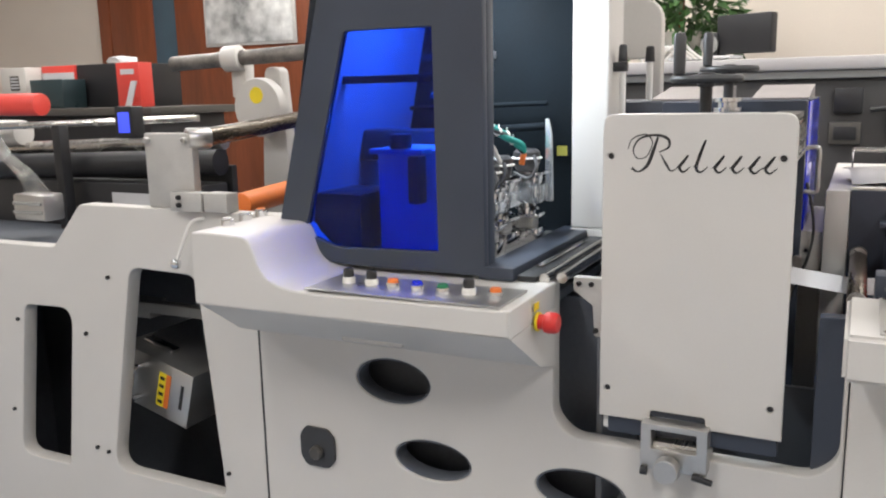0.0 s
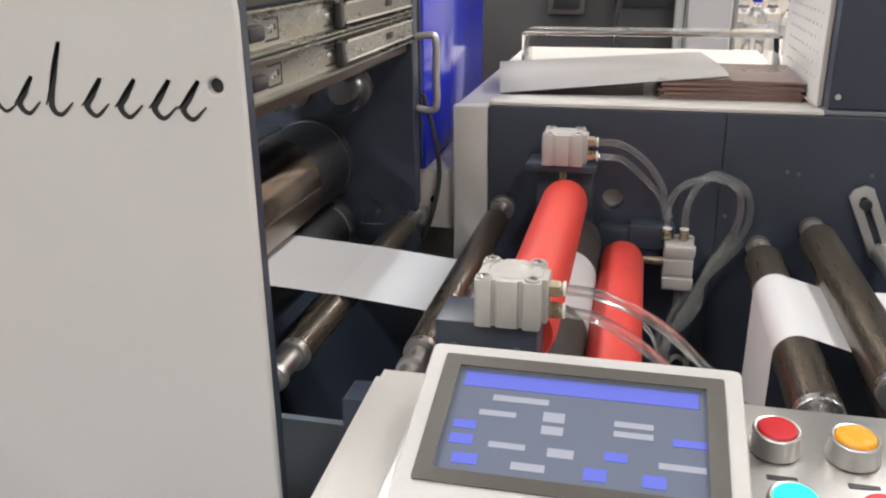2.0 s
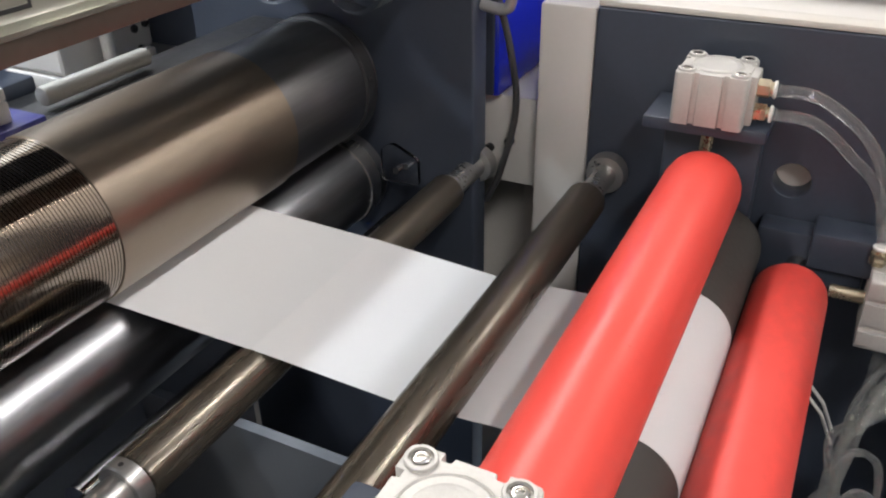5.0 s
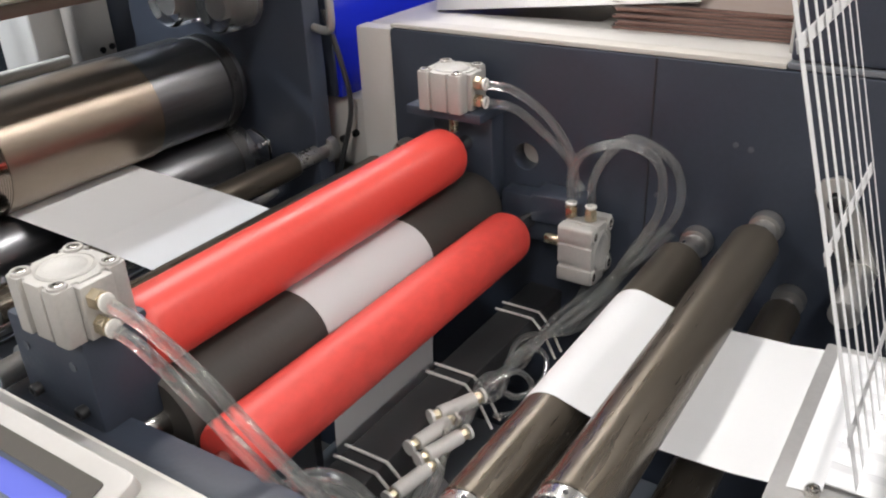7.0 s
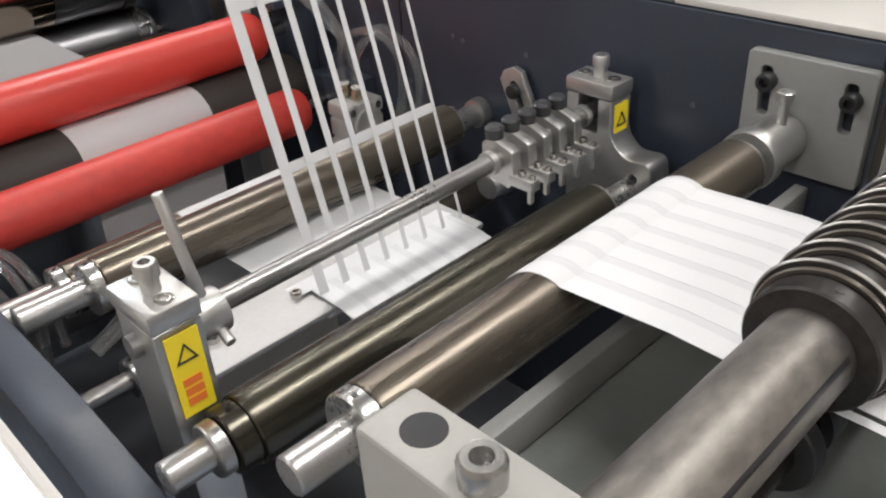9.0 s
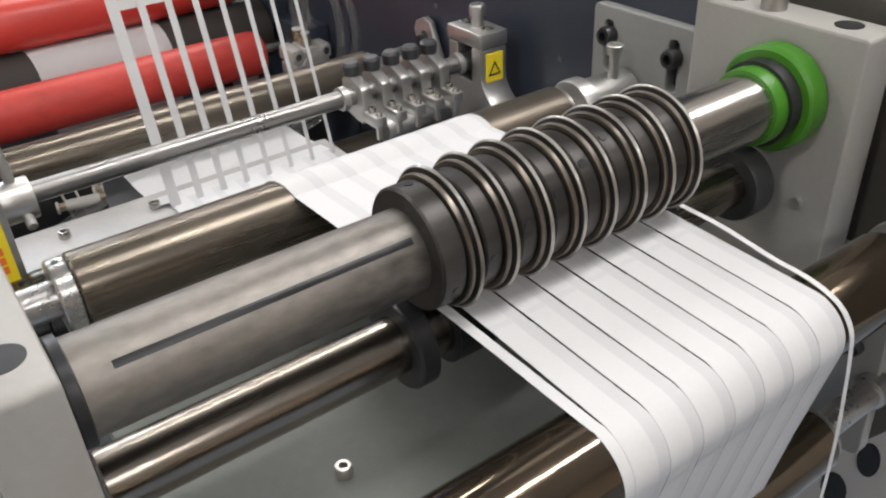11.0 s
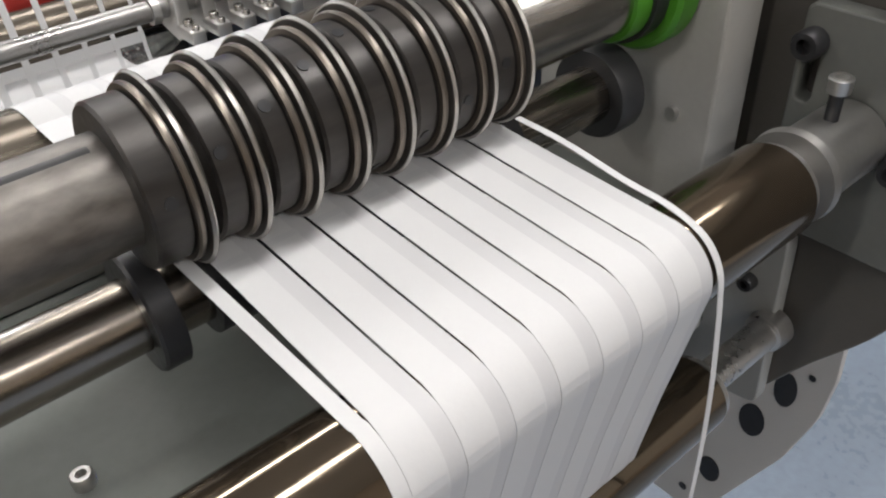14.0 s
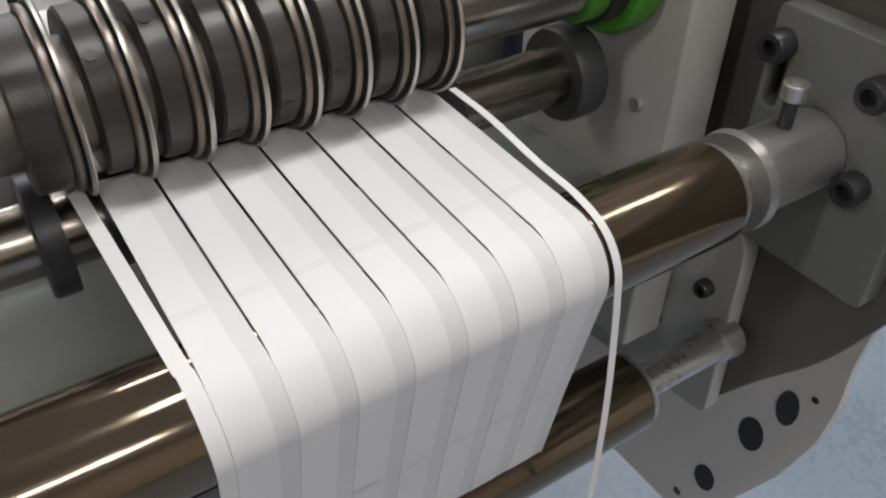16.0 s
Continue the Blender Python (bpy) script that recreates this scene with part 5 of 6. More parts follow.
for cx, cz, rx, n, rz in OVALS:
    # added dark rings hide the plate's cream edge in the ovals
    part("oval_dark_ring", plate(circle(cx, cz, rx - 0.0006, n, rz - 0.0006), [circle(cx, cz, rx - 0.004, n, rz - 0.004)], 0.0035, 0.040, 0.0004), INSIDE, cab)
part("front_plate", plate(rounded(front, rad), [opA, opB, *[circle(*o) for o in OVALS]], 0.0, 0.036, 0.003), CREAM, cab)
part("door_seam", box(-0.7015, -0.697, -0.0008, 0.002, 0.12, 0.895, 0), INK, cab)
# inner walls and a sheet behind the ovals, all in the shade colour
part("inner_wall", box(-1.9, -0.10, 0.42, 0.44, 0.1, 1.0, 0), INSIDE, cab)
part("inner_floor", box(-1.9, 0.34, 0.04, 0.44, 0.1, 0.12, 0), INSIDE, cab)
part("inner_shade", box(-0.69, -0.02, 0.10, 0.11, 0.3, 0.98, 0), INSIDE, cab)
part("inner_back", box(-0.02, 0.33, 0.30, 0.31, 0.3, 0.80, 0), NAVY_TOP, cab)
# unseen cover added to keep light out of the cut-outs
part("inner_light_cover", box(-1.9, -0.10, 0.037, 0.42, 0.985, 1.0, 0), INSIDE, cab)
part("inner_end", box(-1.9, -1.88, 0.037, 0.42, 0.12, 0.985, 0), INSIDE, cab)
for cx, cz in ((-1.10, 0.955), (-1.185, 0.82), (-1.185, 0.55), (-1.15, 0.545), (-0.80, 0.56), (-1.41, 0.83), (-1.46, 0.60)):
    cap_screw(cx, 0.0, cz, cab, 0.0045)
part("vent_cover", plate(rounded([(-0.609, 0.640), (-0.595, 0.621), (-0.545, 0.621), (-0.529, 0.640), (-0.529, 0.684), (-0.545, 0.702), (-0.595, 0.702), (-0.609, 0.684)], 0.008), [], -0.006, -0.0005, 0.0015), BLACKP, cab, "black plastic plug cover with a dull knob")
part("vent_knob", lathe([(-0.018, 0.001), (-0.018, 0.011), (-0.014, 0.014), (-0.006, 0.014)], 24, None, "Y", (-0.569, 0, 0.652)), DARKGREY, cab)
# ledge: an outline in xz, drawn out from the front plate
led = [(-0.0885, 1.030), (-0.430, 1.026), (-0.480, 1.029), (-0.520, 1.046), (-0.545, 1.109), (-0.640, 1.112), (-0.668, 1.110), (-0.668, 0.985), (-0.600, 0.985), (-0.0885, 0.987)]
part("ledge", plate(rounded(led, [0.003, 0.03, 0.03, 0.03, 0.02, 0.006, 0.006, 0.006, 0.02, 0.003]), [], -0.200, -0.0005, 0.004), CREAM, cab)
bm = bmesh.new()
q = [(-0.196, 0.9868), (-0.0015, 0.9868), (-0.0015, 0.889), (-0.070, 0.908)]
a = [bm.verts.new((-0.66 - (y + 0.197) * 0.2, y, z - 0.002)) for y, z in q]
b = [bm.verts.new((-0.0888, y, z)) for y, z in q]
bm.faces.new(a)
bm.faces.new(b[::-1])
for i in range(4):
    bm.faces.new((a[i], b[i], b[(i + 1) % 4], a[(i + 1) % 4]))
part("ledge_apron", bm, CREAM, cab)
# darker cream block put in for the shade of a shallow recess
part("grip_recess_shade", box(-0.44, -0.32, -0.100, -0.050, 0.918, 0.935, 0.004), CREAM_WARM, cab)
part("button_strip", box(-0.440, -0.105, -0.198, -0.085, 1.0305, 1.0335, 0.0008), STEEL_DULL, cab, "brushed aluminium button strip")


def knob(x, y, top, mat, label, tall):
    t = thing("panel_knob", label, "knob", "ledge knobs", at=(x, y, 1.0335))
    part("ring", lathe([(0, 0.0105), (0.006, 0.011), (0.010, 0.0102), (0.010, 0.001)], 28, None, "Z"), CHROME if not tall else WHITEP, t)
    part("cap", lathe([(0.010, 0.0088), (0.010 + top, 0.0084), (0.0115 + top, 0.007), (0.0115 + top, 0.001)], 28, None, "Z"), mat, t)
    if tall:
        part("grip", box(-0.0025, 0.0025, -0.009, 0.009, 0.012, 0.013 + top, 0.001), BLACKP, t)


knob(-0.392, -0.140, 0.012, BLACKP, "black rotary selector knob with a white collar", True)
knob(-0.349, -0.140, 0.012, BLACKP, "black rotary selector knob with a white collar", True)
knob(-0.304, -0.150, 0.004, ORANGE, "orange push button with a chrome ring", False)
knob(-0.260, -0.152, 0.004, BLUE, "blue push button with a chrome ring", False)
knob(-0.215, -0.154, 0.004, material("cap_dark_green", (0.01, 0.16, 0.07), 0.4), "dark green push button with a chrome ring", False)
knob(-0.178, -0.140, 0.012, BLACKP, "black rotary selector knob with a white collar", True)
knob(-0.131, -0.148, 0.004, ORANGE, "orange push button with a chrome ring", False)
for x, y in ((-0.650, -0.125), (-0.664, -0.060), (-0.672, -0.004)):
    t = thing("panel_knob", "chrome push button on the cream ledge", "knob", "ledge knobs", at=(x, y, 1.1095))
    part("ring", lathe([(0, 0.012), (0.012, 0.012), (0.014, 0.010), (0.014, 0.001)], 28, None, "Z"), CHROME, t)
    part("cap", lathe([(0.014, 0.008), (0.016, 0.0075), (0.016, 0.001)], 24, None, "Z"), ORANGE if y > -0.02 else WHITEP, t)
es = thing("emergency_stop", "red mushroom emergency stop button with a thin yellow collar", "emergency stop", at=(-0.0840, -0.100, 0.990))
part("collar", lathe([(0, 0.0150), (0.003, 0.0150), (0.004, 0.012), (0.004, 0.001)], 32, None, "X"), YELLOW, es)
part("mushroom", lathe([(0.004, 0.0115), (0.012, 0.0120), (0.014, 0.0155), (0.018, 0.0165), (0.030, 0.0158), (0.034, 0.013), (0.035, 0.001)], 36, None, "X"), REDPAINT, es)
part("tag", box(0.0003, 0.0012, -0.014, 0.006, 0.018, 0.030, 0), YELLOW, es)
lever = thing("ball_lever", "white enamelled bent lever with a chrome ball", "lever")
part("arm", sweep([(-0.812, 0.010, 1.098), (-0.834, -0.012, 1.094), (-0.842, -0.024, 1.075), (-0.868, -0.030, 1.016)], 0.0038, 12, 5), WHITEP, lever)
part("ball", lathe([(-0.011 * math.cos(math.pi * k / 10), max(1e-4, 0.011 * math.sin(math.pi * k / 10))) for k in range(11)], 20, None, "Z", (-0.872, -0.031, 1.008)), CHROME, lever)

# lamp unit inside the cut-out
uv = thing("lamp_box", "grey sheet-metal lamp box with a chrome handle and a warning sticker", "lamp box")
uv.matrix_world = pose(-1.095, 0.20, 0.678, 0, 15, 0)
part("case", box(-0.115, 0.105, -0.10, 0.16, -0.070, 0.065, 0.002), STEEL_DULL, uv)
part("handle", sweep([(-0.045, -0.10, 0.035), (-0.045, -0.125, 0.033), (-0.045, -0.13, 0.0), (-0.045, -0.125, -0.045), (-0.045, -0.10, -0.047)], 0.006, 12, 5), CHROME, uv)
part("sticker", box(0.008, 0.030, -0.1012, -0.1004, -0.045, 0.040, 0), YELLOW, uv, "yellow and orange warning sticker")
part("sticker_stripe", box(0.030, 0.044, -0.1012, -0.1004, -0.045, 0.040, 0), ORANGE, uv)
for k in range(4):
    part("sticker_mark", box(0.012, 0.026, -0.1018, -0.1013, -0.038 + 0.020 * k, -0.030 + 0.020 * k, 0), INK, uv)
part("label_mark", box(0.075, 0.084, -0.1012, -0.1004, -0.03, 0.03, 0), INK, uv)
part("clip", box(-0.09, 0.0, -0.06, -0.03, 0.0655, 0.076, 0.004), CHROME, uv)
tagged(part("inner_rail", box(-1.30, -0.80, 0.16, 0.19, 0.83, 0.855, 0.003), GREY), "grey rail inside the machine cabinet", "rail")
tagged(part("inner_rail", box(-1.75, -1.2, 0.20, 0.26, 0.80, 0.84, 0.003), GREY), "grey rail inside the machine cabinet", "rail")

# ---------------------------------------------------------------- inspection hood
# hood's navy again, darkened so the back wall's shade sits in the colour
HOODSHADE = material("hood_shade_teal", (0.008, 0.012, 0.016), 0.8, 0, 0.3, 6, 200, 0.05)
HOODSHADE.node_tree.nodes["Principled BSDF"].inputs["Specular IOR Level"].default_value = 0.12
TEALM = material("pale_turquoise_paint", (0.25, 0.60, 0.62), 0.35, 0, 0.05, 12, 200, 0.03)
hood = thing("inspection_hood", "dark blue-grey machine hood with a blue acrylic window", "machine hood")
HZ = 1.66
ho = [(-0.200, 1.035), (-0.200, HZ), (-0.470, HZ), (-0.507, 1.492), (-0.615, 1.085), (-0.600, 1.052), (-0.480, 1.035)]
win = rounded([(-0.289, 1.437), (-0.455, 1.437), (-0.553, 1.088), (-0.489, 1.066), (-0.285, 1.071)], [0.002, 0.006, 0.012, 0.02, 0.002])
part("front_panel", plate(rounded(ho, [0.004, 0, 0, 0.03, 0.03, 0.03, 0.04]), [win], -0.030, -0.012, 0.002), NAVY, hood)
part("window", plate(win, [], -0.024, -0.018, 0.0005), BLUEGLASS, hood, "glossy bright blue acrylic window")
part("roof", box(-0.50, -0.200, -0.012, 0.41, HZ - 0.02, HZ, 0.002), NAVY, hood)
part("back_wall", box(-0.60, -0.19, 0.41, 0.425, 1.03, HZ, 0.001), HOODSHADE, hood)
bm = bmesh.new()
vs = [bm.verts.new(p) for p in ((-0.612, -0.012, 1.085), (-0.50, -0.012, HZ), (-0.50, 0.41, HZ), (-0.612, 0.41, 1.085))]
bm.faces.new(vs)
bmesh.ops.solidify(bm, geom=bm.faces[:], thickness=0.006)
part("slanted_side", bm, NAVY, hood)
# white sheet added inside the slanted side to brighten the blue window
bm = bmesh.new()
vs = [bm.verts.new(p) for p in ((-0.598, -0.008, 1.090), (-0.490, -0.008, HZ - 0.03), (-0.490, 0.40, HZ - 0.03), (-0.598, 0.40, 1.090))]
bm.faces.new(vs)
bmesh.ops.solidify(bm, geom=bm.faces[:], thickness=0.002)
part("window_reflector", bm, WHITEP, hood, "white sheet added to brighten the blue window")
part("side_post", box(-0.212, -0.2, -0.0115, 0.015, 1.045, HZ - 0.02, 0.002), NAVY, hood)
part("lamp_bar", box(-0.48, -0.215, 0.15, 0.19, 1.60, 1.625, 0.003), LAMPGLOW, hood, "glowing white lamp bar")
part("grille", box(-0.58, -0.36, 0.405, 0.4095, 1.40, 1.415, 0.001), BLACKP, hood)
part("base_beam", box(-0.212, -0.150, -0.030, 0.42, 1.0305, 1.052, 0.002), NAVY, hood)
part("base_floor", box(-0.60, -0.213, -0.011, 0.41, 1.0305, 1.040, 0.001), STEEL_DULL, hood)
part("cross_rail", box(-0.598, -0.32, 0.10, 0.115, 1.352, 1.366, 0.001), SOOT, hood)
part("rear_duct", box(-0.598, -0.33, 0.20, 0.27, 1.20, 1.262, 0.008), DARKGREY, hood)
part("drive_housing", box(-0.470, -0.345, 0.09, 0.19, 1.041, 1.235, 0.010), WHITEP, hood, "pale drive housing inside the hood")
part("drive_motor", rod((-0.400, 0.060, 1.236), (-0.400, 0.060, 1.262), 0.020, 24, 0.003), BLACKP, hood, "dark drive motor")
part("motor_plate", box(-0.462, -0.352, 0.050, 0.088, 1.2255, 1.2350, 0.002), TEALM, hood, "pale turquoise motor plate")
part("bracket_arm", box(-0.372, -0.348, 0.030, 0.060, 1.140, 1.2250, 0.004), BLACKP, hood)
part("dark_case", box(-0.597, -0.490, 0.06, 0.20, 1.041, 1.150, 0.006), BLACKP, hood)
rail = tagged(part("guide_rail", box(-0.148, -0.115, -0.02, 0.42, 1.0305, 1.040, 0.002), BLACK), "black steel guide rail beside the hood", "rail")
part("rail_strip", box(-0.140, -0.128, 0.05, 0.30, 1.0405, 1.044, 0.001), STEEL, rail)
for k in range(2):
    tagged(part("cross_rod", rod((-0.105 + 0.03 * k, -0.01, 1.035 + 0.004 * k), (-0.105 + 0.03 * k, 0.44, 1.035 + 0.004 * k), 0.009, 20), STEEL), "polished steel rod between the hood and the die station", "rod", "cross rods")
ang = thing("angle_bracket", "grey aluminium angle bracket with four bolts beside the front cover", "bracket")
part("plate", plate(rounded([(-0.060, 1.018), (-0.060, 1.040), (-0.006, 1.040), (-0.006, 0.945), (-0.025, 0.945), (-0.028, 0.995)], 0.003), [], 0.002, 0.018, 0.001), ALU, ang)
for xx, zz in ((-0.050, 1.030), (-0.030, 1.030), (-0.022, 0.955)):
    cap_screw(xx, 0.002, zz, ang, 0.0042)
col = thing("white_housing", "glossy white machine housing with a rounded top behind the hood", "machine housing")
part("foot", box(-0.187, -0.108, 0.375, 0.484, 1.001, 1.054, 0.003), CREAM, col)
part("housing", plate(rounded([(-0.185, 1.0545), (-0.110, 1.0545), (-0.110, 1.52), (-0.185, 1.52)], 0.006), [], 0.377, 0.484, 0.004), CREAM, col)
for yy, zz in ((0.462, 1.076), (0.476, 1.078), (0.466, 1.056)):
    cap_screw(-0.110, yy, zz, col, 0.004, "X", 0.5)

arch = thing("machine_arch", "cream rounded machine frame standing behind the blue casing", "machine frame")
part("frame", plate(rounded([(-0.34, 0.0), (-0.117, 0.0), (-0.117, 1.550), (-0.34, 1.550)], [0.002, 0.002, 0.06, 0.02]), [rounded([(-0.275, 0.20), (-0.143, 0.20), (-0.143, 1.405), (-0.275, 1.405)], 0.004)], 0.875, 0.915, 0.003), CREAM_WARM, arch)


def rounded_block(sx, sy, z0, z1, rad):
    o = rounded([(-sx, -sy), (sx, -sy), (sx, sy), (-sx, sy)], rad)
    bm = plate(o, [], z0, z1, 0.001)
    flat = Matrix(((1, 0, 0, 0), (0, 0, 1, 0), (0, 1, 0, 0), (0, 0, 0, 1)))
    if isinstance(bm, bpy.types.Mesh):
        bm.transform(flat)
        bm.flip_normals()
        return bm
    bmesh.ops.transform(bm, matrix=flat, verts=bm.verts)
    bmesh.ops.recalc_face_normals(bm, faces=bm.faces)
    return bm


def stage_unit(x, y, z, h, turn=0):
    """A camera-like adjuster: frosted block on a chrome stage, a black cup with a pale ring, a cable loop."""
    t = thing("adjuster_unit", "frosted metal adjusting unit with a black cup and a pale ring", "adjuster", "adjuster units")
    t.matrix_world = pose(x - 0.010, y, z, 0, 0, turn) @ Matrix.Diagonal((1.26, 1.26, 0.95, 1))
    part("foot", box(-0.024, 0.024, -0.022, 0.022, 0, 0.030, 0.002), CHROME, t)
    part("foot_screw", rod((0.0, -0.030, 0.014), (0.0, -0.022, 0.014), 0.007, 18, 0.001), CHROME, t)
    part("stage", box(-0.015, 0.015, -0.015, 0.015, 0.0302, 0.052, 0.002), STEEL_DULL, t)
    part("micrometer", lathe([(0.016, 0.006), (0.017, 0.0085), (0.034, 0.0085), (0.035, 0.0065), (0.046, 0.0065), (0.046, 0.0001)], 20, None, "Y", (0.004, 0, 0.041)), CHROME, t)
    part("flange", rounded_block(0.026, 0.024, 0.0525, 0.060, 0.006), CHROME, t)
    part("neck", lathe([(0.060, 0.014), (0.066, 0.014), (0.067, 0.019), (0.072, 0.019), (0.073, 0.014), (0.082, 0.014)], 28, None, "Z"), CHROME, t)
    part("block", rounded_block(0.027, 0.025, 0.082, h - 0.072, 0.008), FROST, t)
    part("window_block", rounded_block(0.024, 0.022, h - 0.0718, h - 0.052, 0.008), CHROME, t)
    part("collar", rounded_block(0.029, 0.027, h - 0.0518, h - 0.045, 0.009), CHROME, t)
    part("cup", lathe([(h - 0.0448, 0.012), (h - 0.043, 0.017), (h - 0.022, 0.0215), (h - 0.006, 0.0205), (h, 0.016), (h, 0.001)], 32, None, "Z"), BLACKP, t, "black rubber cup")
    part("ring", lathe([(h - 0.020, 0.0215), (h - 0.019, 0.0240), (h - 0.0165, 0.0240), (h - 0.0155, 0.0215)], 32, None, "Z"), WHITEP, t, "pale ring")
    part("cable", sweep([(0.016, -0.014, h - 0.012), (0.024, -0.026, h - 0.034), (0.012, -0.031, h - 0.056), (-0.012, -0.029, h - 0.044)], 0.0030, 10, 5), BLACKP, t)


TEAL = material("teal_cable_sheath", (0.02, 0.30, 0.26), 0.4, 0, 0.1, 30, 200, 0.03)
FROST = material("frosted_clear_block", (0.60, 0.64, 0.68), 0.16, 0.75, 0.05, 20, 300, 0.02, (1, 1, 1), 0, 0.03)
stage_unit(-0.250, 0.115, 1.0405, 0.176, 6)
stage_unit(-0.262, 0.205, 1.0405, 0.182, -4)
stage_unit(-0.236, 0.285, 1.0405, 0.190, 3)
stage_unit(-0.345, 0.255, 1.0405, 0.170, 0)
def signal_cable(pts, r, mat, label, ties=()):
    """A cable with white ties knotted round it."""
    c = tagged(part("signal_cable", sweep(pts, r, 10, 6), mat), label, "cable", "signal cables")
    for k, f in ties:
        p, q = Vector(pts[k]), Vector(pts[k + 1])
        m, u = p.lerp(q, f), (q - p).normalized() * 0.0035
        part("cable_tie", rod(m - u, m + u, r + 0.0022, 12, 0.001), WHITEP, c, "white cable tie")
        part("tie_tail", rod(m, m + Vector((0.004, -0.006, 0.013)), 0.0012, 6), WHITEP, c)


for k in range(6):
    d = 0.0075 * k
    signal_cable([(-0.350 + d, 0.085 + d, 1.330 - d), (-0.320 + d, 0.10 + d, 1.313 - d), (-0.292 + d, 0.13 + d, 1.296 - d), (-0.266 + 0.5 * d, 0.16 + d, 1.270 - 0.5 * d), (-0.250, 0.18 + 0.5 * d, 1.250), (-0.231, 0.215, 1.235 - 0.3 * d), (-0.228, 0.222, 1.218)],
                 (0.0060, 0.0058, 0.0044, 0.0046, 0.0052, 0.0042)[k], (TEAL, TEAL, BLACKP, WHITEP, TEAL, BLACKP)[k], ("teal", "teal", "black", "white braided", "teal", "black")[k] + " signal cable in a bundle under the hood", (((1, 0.3), (3, 0.5)), ((2, 0.6),), (), ((2, 0.2), (4, 0.4)), ((1, 0.6), (3, 0.2)), ())[k])
for k in range(3):
    d = 0.010 * k
    signal_cable([(-0.330, 0.065, 1.332 - d), (-0.306, 0.08, 1.314 - d), (-0.284, 0.09, 1.294 - 1.2 * d), (-0.258, 0.10 + 0.5 * d, 1.268 - d), (-0.250, 0.12 + d, 1.240 - d), (-0.250, 0.14 + d, 1.225 - d)], 0.0040, WHITEP,
                 "thin white signal cable tied under the hood", ((1, 0.5 + 0.1 * k), (2, 0.7 - 0.1 * k)))
signal_cable([(-0.310, 0.05, 1.318), (-0.289, 0.06, 1.288), (-0.264, 0.07, 1.251), (-0.260, 0.085, 1.225), (-0.258, 0.10, 1.212)], 0.0040, WHITEP, "thin white signal cable tied under the hood", ((0, 0.7), (2, 0.0)))
tagged(part("plug", rod((-0.232, 0.220, 1.196), (-0.228, 0.222, 1.218), 0.0055, 14, 0.001), ORANGE), "small orange cable plug under the hood", "plug")
# tubes in the same shade tone, for faint horizontal edges on the wall
tagged(part("pipe", rod((-0.55, 0.375, 1.300), (-0.235, 0.375, 1.307), 0.005, 20, 0.002), HOODSHADE), "black pipe along the hood's back wall", "pipe", "hood pipes")
tagged(part("pipe", rod((-0.50, 0.36, 1.245), (-0.225, 0.37, 1.262), 0.008, 20, 0.002), HOODSHADE), "black pipe along the hood's back wall", "pipe", "hood pipes")
tagged(part("sticker", box(-0.222, -0.200, 0.3955, 0.3965, 1.20, 1.22, 0), material("dull_yellow_sticker", (0.35, 0.33, 0.06), 0.5)), "small yellow sticker inside the hood", "sticker")
tagged(part("upright_plate", plate(rounded([(-0.208, 1.12), (-0.193, 1.12), (-0.195, 1.25), (-0.202, 1.28), (-0.208, 1.28)], 0.003), [], 0.285, 0.291, 0.0008), FROST), "thin pale upright plate under the hood", "plate")
tagged(part("small_case", box(-0.262, -0.218, 0.012, 0.050, 1.0405, 1.078, 0.002), GREY), "small grey case with a red mark beside the adjusters", "case")
area_lamp("hood_lamp", (-0.35, 0.17, 1.595), (-0.30, 0.18, 1.0), 0.24, 0.03, 5.6, (0.82, 0.91, 1.0))

# ---------------------------------------------------------------- left end: unwinder parts
lp = thing("web_guide_arm", "light grey upright arm with a dark steel web tube", "web guide")
part("arm", box(-0.972, -0.846, 0.010, 0.030, 1.1125, 1.264, 0.003), ALU, lp)
part("tube", rod((-0.850, 0.05, 1.252), (-0.93, 0.62, 1.285), 0.019, 28, 0.002), BROWN, lp)
part("hub", rod((-0.862, 0.015, 1.252), (-0.838, 0.055, 1.252), 0.022, 28, 0.002), STEEL_DULL, lp)
for xx in (-0.962, -0.862):
    cap_screw(xx, 0.010, 1.250, lp, 0.0065, "Y", -1, STEEL_DULL)
cb = thing("clamp_block", "pair of small aluminium clamp blocks on the ledge", "clamp block")
part("block", box(-0.885, -0.805, -0.02, 0.008, 1.1125, 1.150, 0.002), ALU, cb)
part("block", box(-0.803, -0.745, -0.015, 0.02, 1.1125, 1.150, 0.002), ALU, cb)
for zz in (1.125, 1.140):
    cap_screw(-0.86, -0.02, zz, cb, 0.005)
rw = thing("rewind_unit", "white cast arm with a chrome shaft and a white disc", "rewind unit")
part("arm", plate(rounded([(-1.22, 0.0), (-1.03, 0.0), (-1.075, 1.28), (-1.085, 1.41), (-1.135, 1.41), (-1.150, 1.28)], 0.02), [], 0.62, 0.66, 0.004), CREAM, rw)
part("side_column", box(-0.955, -0.915, 0.62, 0.66, 1.20, 1.47, 0.006), CREAM, rw)
part("disc", lathe([(0.55, 0.001), (0.55, 0.075), (0.556, 0.078), (0.58, 0.078), (0.60, 0.001)], 40, None, "Y", (-1.112, 0, 1.303)), CREAM, rw)
part("disc_mark", lathe([(0.5485, 0.001), (0.5485, 0.022), (0.5495, 0.022)], 24, None, "Y", (-1.112, 0, 1.335)), YELLOW, rw)
part("shaft", rod((-1.40, 0.55, 1.425), (-0.90, 0.64, 1.450), 0.0205, 28, 0.003), TUBE, rw)
